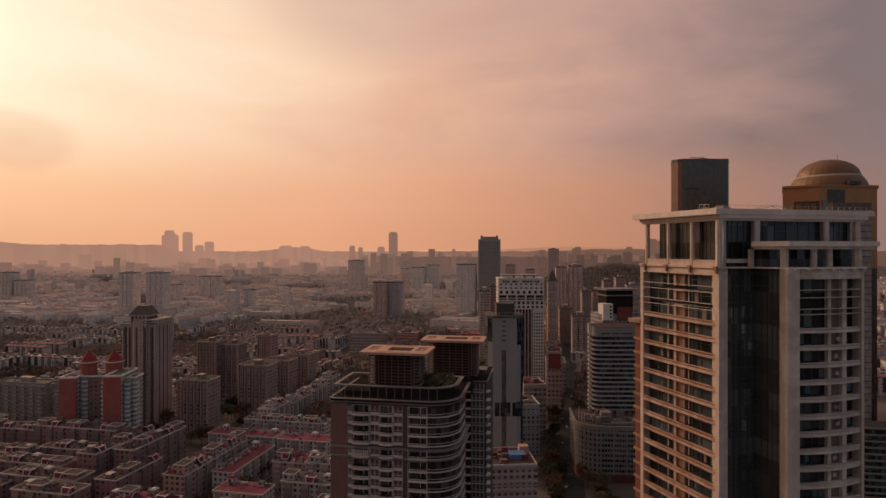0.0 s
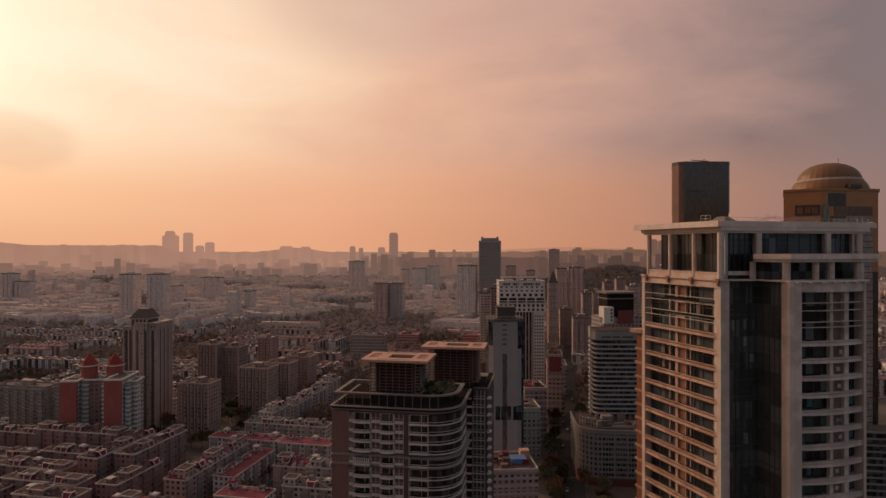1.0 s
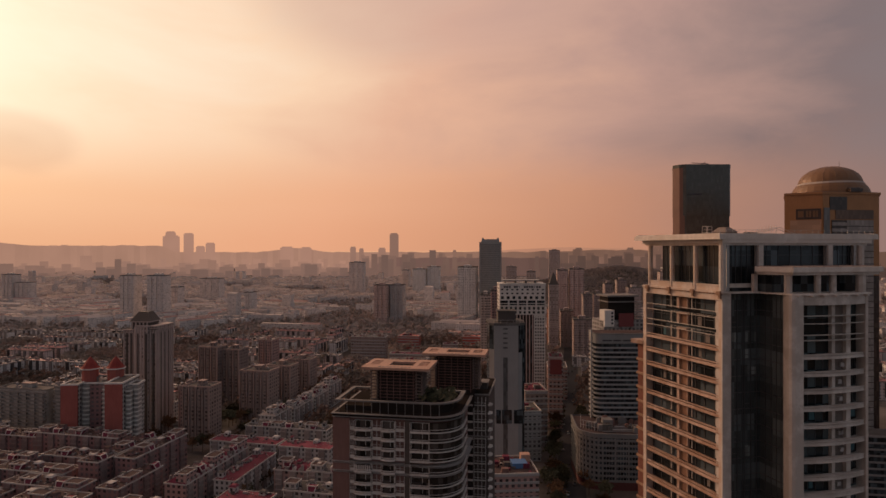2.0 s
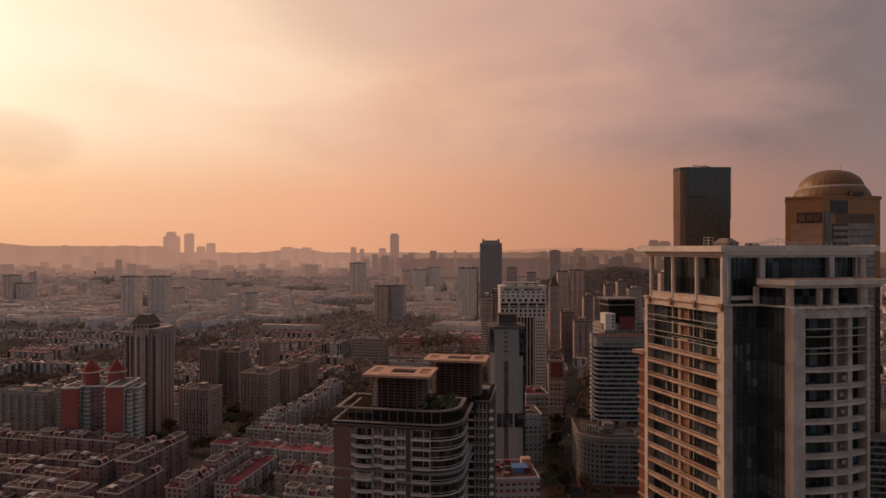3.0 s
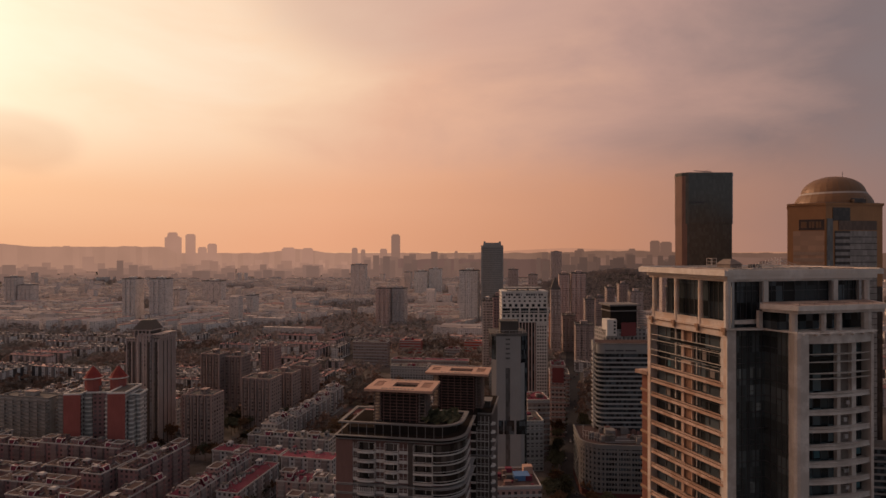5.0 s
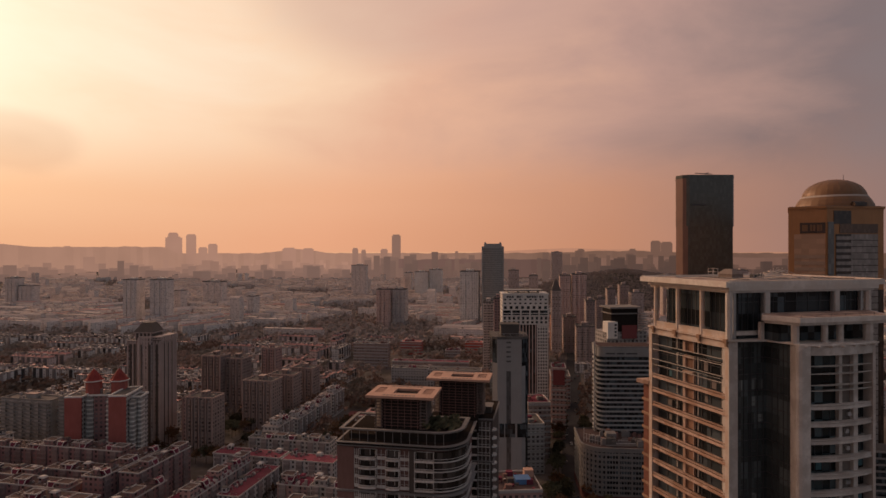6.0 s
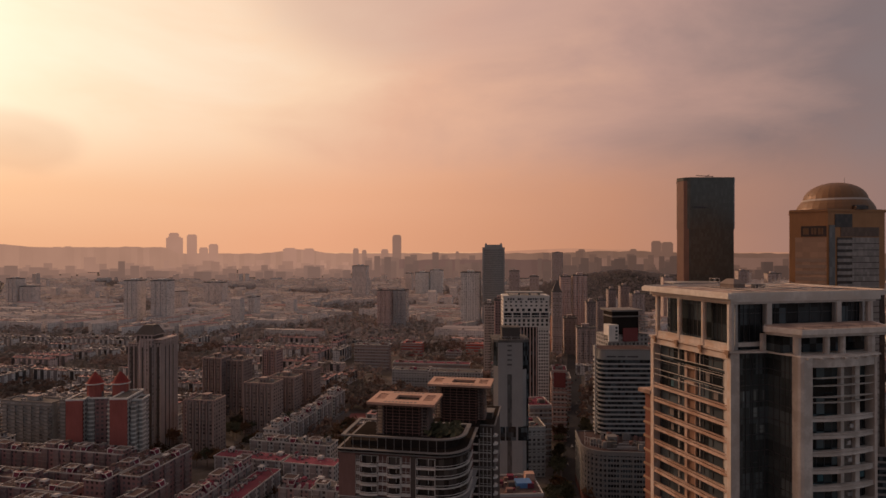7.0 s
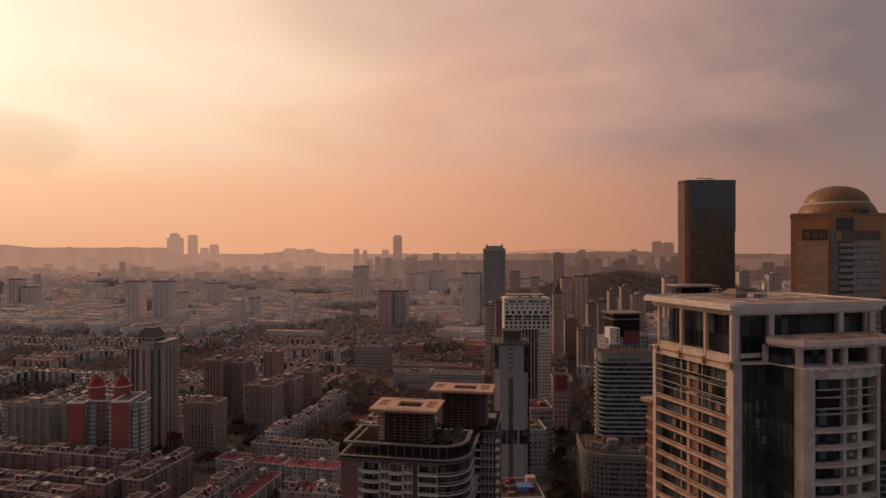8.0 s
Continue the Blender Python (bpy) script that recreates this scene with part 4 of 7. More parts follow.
def residential_tower():
    t = thing("residential_tower", -32.9, 173.5, 9.8, "brown residential tower with grey curved balconies and pink roof canopies", "tower")
    t.matrix_world = pose(-32.9, 173.5, -2.48, 0, 0, -9.8) @ Matrix.Scale(1.018, 4)
    W, D, RAD = 37.0, 26.0, 8.5
    TOP = 95.2
    part("wall", Shape().prism(rounded(0.05, W - 1.3, 0.9, D, RAD), 0, TOP - 0.9), BROWN_WALL, t)
    part("terrace", Shape().prism(rounded(-0.1, W - 0.2, 0.0, D, RAD), TOP - 0.95, TOP - 0.12), CHARCOAL, t)
    for z, g in ((TOP - 0.1, 0.4), (TOP - 1.0, 0.15)):
        part("cornice", Shape().prism(rounded(-g, W + g, -0.3 - g, D + 0.3, RAD), z, z + 0.22), TRIM_GREY, t)
    for x0, x1, name, mat in ((0, 5.0, "blank_wall", BROWN_WALL), (21.3, 22.9, "pier", DARK_BROWN)):
        part(name, Shape().box(x0, x1, -0.1, 1.0, 0, TOP - 1.3), mat, t, "plain dark brown wall")
    # floors
    levels = [91.6 - 2.72 * k for k in range(4)] + [79.75] + [76.2 - 2.72 * k for k in range(26)]
    bays = ((6.5, 11.7, 1), (14.5, 18.5, 1), (22.9, 28.4, 0))
    made = []
    for x0, x1, bowed in bays:
        s = Shape()
        n = 8
        front = [(x0 + (x1 - x0) * k / n, -0.9 - (0.5 * (1 - (2 * k / n - 1) ** 2) if bowed else 0)) for k in range(n + 1)]
        s.prism(front + [(x1, 1.0), (x0, 1.0)], -0.9, -0.72)
        thin = [(x, y + 0.16) for x, y in reversed(front)]
        s.prism(front + thin, -0.72, -0.36)
        top_rail = Shape().prism(front + thin, -0.02, 0.1)
        for k in range(0, n + 1, 2):
            px, py = front[k]
            top_rail.box(px - .05, px + .05, py + .03, py + .13, -0.36, 0.0)
        g = Shape().box(x0 + 0.2, x1 - 0.2, 0.55, 0.7, -2.7, 0)
        f = Shape()
        for k in range(3):
            x = x0 + 0.2 + (x1 - x0 - 0.4) * (0.0, 0.62, 1.0)[k]
            f.box(x - 0.06, x + 0.06, 0.40, 0.55, 0, 1.85)
        f.box(x0, x1, 0.40, 0.55, 1.72, 1.85)
        f.box(x0, x0 + 0.14, -0.85, 0.5, 1.72, 1.85)
        f.box(x1 - 0.14, x1, -0.85, 0.5, 1.72, 1.85)
        f.box(x0, x0 + 0.14, -0.85, -0.71, 0.1, 1.85)
        f.box(x1 - 0.14, x1, -0.85, -0.71, 0.1, 1.85)
        made.append((s.mesh("balcony", BALCONY), g.mesh("window_glass", FLAT_GLASS), f.mesh("window_frame", BALCONY), top_rail.mesh("rail", BALCONY)))
    c = Shape()
    outer, inner = rounded(28.4, W, -0.3, D * 0.6, RAD), rounded(28.4, W - 0.18, -0.12, D * 0.6, RAD - 0.15)
    c.prism(outer, -0.9, -0.76)
    k = len(outer)
    for i in range(k - 2):
        c.prism([outer[i], outer[i + 1], inner[i + 1], inner[i]], -0.76, -0.62)
        c.prism([outer[i], outer[i + 1], inner[i + 1], inner[i]], 0.02, 0.11)
    posts = Shape()
    for p in inner[1:-1:2]:
        posts.tube((*p, -0.62), (*p, 0.05), 0.05, sides=4)
    curve, post = c.mesh("curved_balcony", BALCONY), posts.mesh("rail_post", METAL)
    cg = Shape().prism(rounded(28.4, W - 0.6, 0.3, D * 0.6, RAD - 0.4), -2.6, 0).mesh("window_glass", FLAT_GLASS)
    niche = []
    for x0, x1 in ((5.0, 6.5), (11.7, 14.5), (18.5, 21.3)):
        s = Shape()
        s.box(x0 + 0.1, x1 - 0.1, 0.1, 0.9, -0.95, -0.75)
        s.box(x0 + 0.1, x1 - 0.1, -0.05, 0.12, -0.95, -0.05)
        mid = (x0 + x1) / 2
        f = Shape()
        for x in (x0 + 0.1, mid - 0.06, x1 - 0.22):
            f.box(x, x + 0.12, -0.1, 0.05, -0.95, 1.85)
        f.box(x0 + 0.1, x1 - 0.1, -0.02, 0.04, 0.5, 0.58)
        niche.append((s.mesh("service_balcony", BALCONY), f.mesh("window_frame", BALCONY)))
    for i, z in enumerate(levels):
        for b, gl, fr, tr in made:
            one = shared("balcony", b, t, z=z)
            shared("window_frame", fr, one)
            shared("rail", tr, one)
            shared("window_glass", gl, one, z=1.9)
        one = shared("curved_balcony", curve, t, z=z)
        shared("rail_post", post, one)
        shared("window_glass", cg, one, z=1.8)
        for nm, nf in niche:
            shared("window_frame", nf, shared("service_balcony", nm, t, z=z))
    for z in (81.5, 78.9):
        b = Shape().prism(rounded(-0.2, W + 0.1, -0.5, D + 0.2, RAD), z, z + 0.16)
        b.prism(rounded(-0.1, W + 0.02, -0.4, D + 0.1, RAD), z - 0.4, z - 0.28)
        part("belt_course", b, BELT, t)
    v = Shape()
    for k2 in range(9):
        v.box(6.7 + k2 * 0.55, 6.95 + k2 * 0.55, -1.1, -0.9, 79.3, 81.0)
    part("vent_screen", v, BALCONY, t, "pale vent bars between the belts")
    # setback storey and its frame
    # shade inside the terrace frame put into the deck's near-black colour
    part("terrace_deck", Shape().prism(rounded(0.4, W - 0.5, 0.45, D, RAD), TOP + 0.12, TOP + 0.2), TERRACE_DECK, t, "terrace paving darkened for shade")
    # set back under the frame; its shadow is also put into the colour
    part("terrace_wall", Shape().prism(rounded(10.5, W - 3.4, 3.0, 16.0, RAD - 3.0), TOP - 0.1, 98.3), CHARCOAL, t, "set-back terrace storey darkened for shade")
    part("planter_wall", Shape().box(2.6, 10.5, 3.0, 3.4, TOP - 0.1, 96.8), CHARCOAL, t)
    for k2 in range(13):
        x = 1.6 + k2 * 2.45
        part("post", Shape().box(x, x + 0.14, 0.3, 0.44, TOP, 98.7), TRIM_GREY, t)
    o2, i2 = rounded(0.6, W - 0.6, 0.0, 17, RAD - 0.5), rounded(1.7, W - 1.9, 1.0, 15.8, RAD - 1.6)
    part("terrace_frame", Shape().ring(o2, i2, 98.7, 99.1), TRIM_GREY, t, "flat concrete frame round the roof terrace")
    plants = Shape()
    rng = random.Random(9)
    for k2 in range(60):
        clump(plants, Vector((rng.uniform(24, 34), rng.uniform(4, 14), 98.2 + rng.random() * 2.2)), 0.9, rng)
    part("roof_plant", plants, LEAF_B, t, "dark shrubs on the roof terrace")
    # penthouse blocks under the two canopies
    for (x0, x1, y0, y1, z) in ((9.8, 25.6, 4.4, 13.6, 107.5), (22.3, 39.0, 30.7, 38.2, 107.3)):
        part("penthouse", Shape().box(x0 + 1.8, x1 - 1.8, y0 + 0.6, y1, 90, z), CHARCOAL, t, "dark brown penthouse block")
        for a, b in ((x0, x0 + 2.4), (x1 - 2.4, x1)):
            lv = Shape()
            for k2 in range(12):
                zz = z - 0.8 - k2 * 0.92
                lv.box(a, b, y0, y1 - 0.5, zz, zz + 0.26)
            lv.box(a + 0.25, a + 0.5, y0 + 0.2, y0 + 0.5, z - 11, z)
            lv.box(b - 0.5, b - 0.25, y0 + 0.2, y0 + 0.5, z - 11, z)
            part("louvre_screen", lv, LOUVRE, t, "brown horizontal sun louvres")
        fr = Shape()
        for k2 in range(6):
            x = x0 + 3 + k2 * (x1 - x0 - 6) / 5
            fr.box(x - 0.08, x + 0.08, y0 + 0.45, y0 + 0.6, 95, z)
        for k2 in range(12):
            fr.box(x0 + 2.4, x1 - 2.4, y0 + 0.48, y0 + 0.58, z - 1.2 - k2 * 0.92, z - 1.06 - k2 * 0.92)
        part("window_frame", fr, BROWN_WALL, t)
        roof_cap(t, x0 - 2.1, x1 + 2.1, y0 - 2.2, y1 + 2.2, z)
    # rear wing
    WING = pose(-1.5, 2.0, 0)
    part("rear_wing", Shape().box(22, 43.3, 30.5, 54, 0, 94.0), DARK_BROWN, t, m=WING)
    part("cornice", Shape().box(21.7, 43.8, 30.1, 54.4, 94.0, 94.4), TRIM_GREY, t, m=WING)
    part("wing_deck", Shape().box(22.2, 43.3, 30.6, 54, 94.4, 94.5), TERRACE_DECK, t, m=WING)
    bb, wf, tip = Shape(), Shape(), Shape()
    bb.box(33.0, 38.2, 29.3, 30.5, -0.9, -0.62)
    bb.box(33.0, 38.2, 29.3, 29.42, -0.62, -0.25)
    tip.prism([(43.1 + 1.5 * math.sin(k2 / 8 * math.pi), 31.5 - 1.4 * math.cos(k2 / 8 * math.pi)) for k2 in range(9)], -0.9, -0.35)
    for x in (38.4, 39.7, 41.0, 42.3):
        wf.box(x, x + 0.16, 30.2, 30.5, -0.9, 1.9)
    wf.box(38.4, 42.4, 30.1, 30.5, -0.9, -0.7)
    wf.box(38.4, 42.4, 30.15, 30.3, 0.0, 0.1)
    mb, mf, mt = bb.mesh("balcony", BALCONY), wf.mesh("window_frame", BALCONY), tip.mesh("corner_balcony", BALCONY)
    mg = Shape().box(33.2, 38.0, 30.3, 30.34, -0.7, 1.75).mesh("window_glass", FLAT_GLASS)
    for k2 in range(30):
        z = 91.4 - 2.75 * k2
        one = shared("balcony", mb, t, -1.5, 2.0, z)
        shared("window_frame", mf, one)
        shared("window_glass", mg, one)
        shared("corner_balcony", mt, t, -1.5, 2.0, z)
    part("belt_course", Shape().box(21.7, 43.8, 29.7, 54, 80.2, 80.6), TRIM_GREY, t, m=WING)
    part("roof_hut", Shape().box(39.0, 42.2, 37, 42, 94.5, 96.6), DARK_BROWN, t, m=WING)
    part("hut_roof", Shape().box(38.6, 42.6, 36.6, 42.4, 96.6, 96.8), TRIM_GREY, t, "grey flat hut roof", m=WING)
    return t


def clump(shape, c, r, rng):
    """A ragged little tuft of leaves: three crossed, bent blades."""
    for _ in range(3):
        a = Vector((rng.gauss(0, 1), rng.gauss(0, 1), rng.gauss(0, 0.8))).normalized() * r * rng.uniform(0.6, 1.2)
        b = a.orthogonal().normalized() * r * rng.uniform(0.5, 1.0)
        n = len(shape.v)
        bend = a.cross(b).normalized() * r * 0.35
        shape.v += [tuple(c - a - b), tuple(c + a - b + bend), tuple(c + a + b), tuple(c - a + b + bend)]
        shape.f += [(n, n + 1, n + 2), (n, n + 2, n + 3)]
        shape.uv += [(0, 0)] * 6


# base colour lowered to paint the terrace as out of the sun
TERRACE_DECK = plain("shade_dark_paving", (0.03, 0.025, 0.022), 0.95, vary=0.35, spec=0.0)
CHARCOAL = plain("near_black_render", (0.028, 0.024, 0.022), 0.85, vary=0.2, spec=0.04)
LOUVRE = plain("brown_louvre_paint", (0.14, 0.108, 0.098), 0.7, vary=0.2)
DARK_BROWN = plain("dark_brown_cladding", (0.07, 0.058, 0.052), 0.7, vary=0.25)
residential_tower()


# ------------------------------------------------------------ towers behind
def px_x(u, d):
    """x of a bearing at a distance ahead."""
    return (u - 784) / 1046.2 * d


def dark_glass_tower():
    t = thing("office_tower", px_x(1190, 462), 462, 0, "tall dark glass office tower with a chamfered edge and roof crane", "tower")
    w = px_x(1291, 462) - px_x(1190, 462)

    def plan(g):
        return [(8 - g, 22), (3.1 - g, 8), (6.0 - g, 2.4), (9.5, -g * 0.5), (w - 1.0, 0.6 - g * 0.5), (w + g, 2.5), (w + g + 14, 36), (22, 42)]
    part("lower_glass", Shape().prism(plan(0), 0, 168.5), GREY_GLASS, t)
    part("upper_glass", Shape().prism(plan(0.7), 168.5, 206), GREY_GLASS, t)
    part("parapet", Shape().ring(plan(0.9), plan(-0.6), 206, 208.6), GREY_GLASS, t)
    part("roof", Shape().prism(plan(-0.5), 205.9, 206.4), ROOF_CONC, t)
    part("plant_floor_band", Shape().box(11.5, 22.0, -0.5, 0.6, 184.6, 185.9), DARK_METAL, t, "dark louvred plant floor band")
    strips = Shape()
    for k in range(52):
        z = 6 + k * 3.9
        g = 0.04 if z < 168 else 0.74
        p = plan(g)
        for i in range(1, 5):
            a, b = p[i], p[i + 1]
            strips.prism([a, b, (b[0], b[1] + 0.05), (a[0], a[1] + 0.05)], z, z + 0.14)
    part("floor_line", strips, DARK_METAL, t, "faint floor joints")
    side = Shape().prism([(3.0 - 0.75, 8), (6.0 - 0.75, 2.3), (8.6, 0.3), (8.8, 0.9), (6.2, 3), (3.4, 8.4)], 0, 206)
    part("chamfer_panel", side, plain("reddish_bronze_panel", (0.20, 0.105, 0.075), 0.6, vary=0.2), t, "reddish bronze chamfer panels")
    crane = Shape()
    crane.tube((28, 14, 206), (28, 14, 211), 0.35)
    crane.tube((19, 12, 211.4), (34, 15, 211.0), 0.3)
    crane.tube((28, 14, 211), (31, 14.5, 212.4), 0.2)
    part("roof_crane", crane, DARK_METAL, t, "small facade-cleaning crane on the roof")
    return t


def dome_tower():
    t = thing("domed_tower", 224.2, 346, 0, "bronze and gold tower with a shallow dome and pale ring", "tower", z=-1.4)
    plan = [(-18.5, 12), (-2.6, 0.6), (34, 5.5), (50, 28), (46, 56), (8, 58), (-3, 38)]

    def grow(g):
        return [(x + (g if x > 5 else -g), y + (-g if y < 15 else g)) for x, y in plan]
    part("wall", Shape().prism(plan, 128, 176), GOLD_PANEL, t)
    part("lower_wall", Shape().prism(plan, 0, 128), BRONZE_DARK, t, "dark bronze lower walls")
    part("cornice", Shape().prism(grow(0.6), 176, 177.2), GOLD_PANEL, t)
    part("roof", Shape().prism(grow(-0.8), 177.2, 177.5), ROOF_CONC, t)
    left, right = Face(plan[0], Vector(plan[1]) - Vector(plan[0])), Face(plan[1], Vector(plan[2]) - Vector(plan[1]))
    part("sign_band", left.box(Shape(), 6.0, 19.0, 0, 0.25, 161.3, 167.6), BRONZE_DARK, t, "dark bronze sign band")
    part("sign_band", right.box(Shape(), 8.0, 33.0, 0, 0.25, 161.3, 166.8), BRONZE_MID, t, "dark bronze band")
    part("window_field", left.box(Shape(), 3.0, 18.8, 0, 0.2, 0, 160.8), GOLD_GLASS, t, "bronze reflecting window field")
    part("window_field", right.box(Shape(), 5.6, 15.5, 0, 0.2, 0, 160.8), BRONZE_DARK, t, "dark bronze window field")
    part("window_field", right.box(Shape(), 15.5, 33.0, 0, 0.24, 0, 160.8), SILVER_GLASS, t, "silvery reflecting window field")
    for face, s0, s1, mat, n0 in ((left, 3.2, 18.6, BRONZE_PALE, 3), (right, 5.8, 15.2, SILVER_GLASS, 0)):
        me = face.box(Shape(), s0, s1, 0.2, 0.46, 0, 2.0).mesh("window_band", mat)
        for k in range(n0, 42):
            shared("window_band", me, t, z=157.5 - k * 3.7)
    rib = right.box(Shape(), 15.6, 32.9, 0.24, 0.34, 0, 0.35).mesh("spandrel_line", BRONZE_DARK)
    for k in range(42):
        shared("spandrel_line", rib, t, z=157.0 - k * 3.7)
    part("corner_glass", right.box(Shape(), 0.5, 4.2, 0.0, 0.4, 0, 168), SILVER_DIM, t, "grey glazed corner strip")
    part("corner_fin", left.box(Shape(), 18.9, 19.3, 0.0, 0.5, 0, 168), GOLD_PANEL, t)
    part("dark_panel", right.box(Shape(), 4.3, 15.5, 0, 0.28, 166.8, 174.5), BRONZE_DARK, t, "dark upper panel")
    for s0, wd in ((7.0, 3.0), (11.2, 1.1), (12.7, 1.1), (14.6, 1.3), (16.3, 0.9)):
        part("sign_mark", left.box(Shape(), s0, s0 + wd, 0.25, 0.5, 162.6, 166.4), GOLD_DOME, t, "plain gold shape of a wall sign")
    cx, cy, n = 18.0, 26.0, 32

    def circle(r, q=n):
        return [(cx + r * math.cos(k * math.tau / q), cy + r * math.sin(k * math.tau / q)) for k in range(q)]
    # sloping drum, ledge with a pale ring, then the dome proper
    part("drum", Shape().lathe(cx, cy, [(21.4, 177.0), (20.9, 179.4), (19.7, 181.9), (18.1, 184.0)], n), GOLD_DOME, t, "golden brown lower dome shell")
    prof = [(17.4 * math.cos(a), 184.0 + 11.4 * math.sin(a)) for a in [radians(89 * k / 12) for k in range(13)]]
    part("dome", Shape().lathe(cx, cy, prof, n), GOLD_DOME, t, "golden brown dome shell")
    part("ring", Shape().prism(circle(18.4), 183.7, 184.9, top=circle(17.6)), RING_PALE, t, "pale ring round the dome")
    for k in range(16):
        a = k * math.tau / 16
        rib = Shape()
        for (r0, z0), (r1, z1) in zip(prof, prof[1:]):
            rib.tube((cx + r0 * math.cos(a), cy + r0 * math.sin(a), z0), (cx + r1 * math.cos(a), cy + r1 * math.sin(a), z1), 0.1, sides=4)
        part("dome_rib", rib, GOLD_DOME, t)
    hut = Shape().box(14.5, 21.5, 1.5, 7, 177.4, 179.4)
    hut.tube((14.5, 4, 179.3), (21.5, 4, 179.3), 0.9)
    part("roof_unit", hut, BRONZE_DARK, t, "dark roof plant box")
    part("mast", Shape().tube((cx + 6, cy, 193.6), (cx + 6, cy, 198.6), 0.13), DARK_METAL, t)
    return t


BRONZE_DARK = glass("dark_bronze_glass", (0.05, 0.032, 0.024), 0.25, vary=0.3)
BRONZE_PALE = plain("pale_bronze_spandrel", (0.34, 0.235, 0.17), 0.5, metal=0.15, vary=0.2)
BRONZE_MID = glass("brown_bronze_glass", (0.12, 0.07, 0.045), 0.35, vary=0.2)
SILVER_DIM = glass("dim_silver_glass", (0.15, 0.145, 0.14), 0.3, vary=0.2)
RING_PALE = plain("dull_pale_ring", (0.34, 0.29, 0.26), 0.7, vary=0.2)


def plate_roof_office():
    """A dark office block whose flat roof plate stands on posts."""
    t = thing("plate_roof_office", 160, 418, 0, "dark office block with a thin pale roof plate on posts", "office building")
    part("wall", Shape().box(3.0, 33, 2, 22, 0, 121), DARK_GLASS, t)
    floor = Shape().box(2.8, 33.2, 1.8, 22.2, 0, 0.5).mesh("floor_line", DARK_METAL)
    for k in range(12):
        shared("floor_line", floor, t, z=117 - k * 3.8)
    part("roof", Shape().box(2.4, 33.6, 1.4, 22.6, 121, 122), ROOF_CONC, t)
    part("roof_plate", Shape().prism([(0, 2), (3, 0), (29, 0), (31.5, 2), (31.5, 20), (0, 20)], 128.0, 129.0), METAL, t, "thin pale roof plate")
    for x in (4, 12, 20, 27):
        for y in (3, 18):
            part("post", Shape().box(x, x + 0.7, y, y + 0.7, 122, 128.0), DARK_METAL, t)
    part("plant_room", Shape().box(6, 26, 6, 16, 122, 126.5), CHARCOAL, t)


def dim_banded_block():
    """A long low block in deep shade with ledges floor by floor."""
    t = thing("banded_low_block", 236, 330, 8, "long low block in deep shade with grey ledges", "building")
    part("wall", Shape().box(0, 60, 0, 14, 0, 38), DARK_GLASS, t)
    ledge = Shape().box(-0.3, 60.3, -0.7, 14.3, 0, 0.9).mesh("ledge", TRIM_GREY)
    for k in range(11):
        shared("ledge", ledge, t, z=1.6 + k * 3.6)
    part("roof", Shape().box(0.3, 59.7, 0.3, 13.7, 38, 38.6), GREY_ROOF, t)


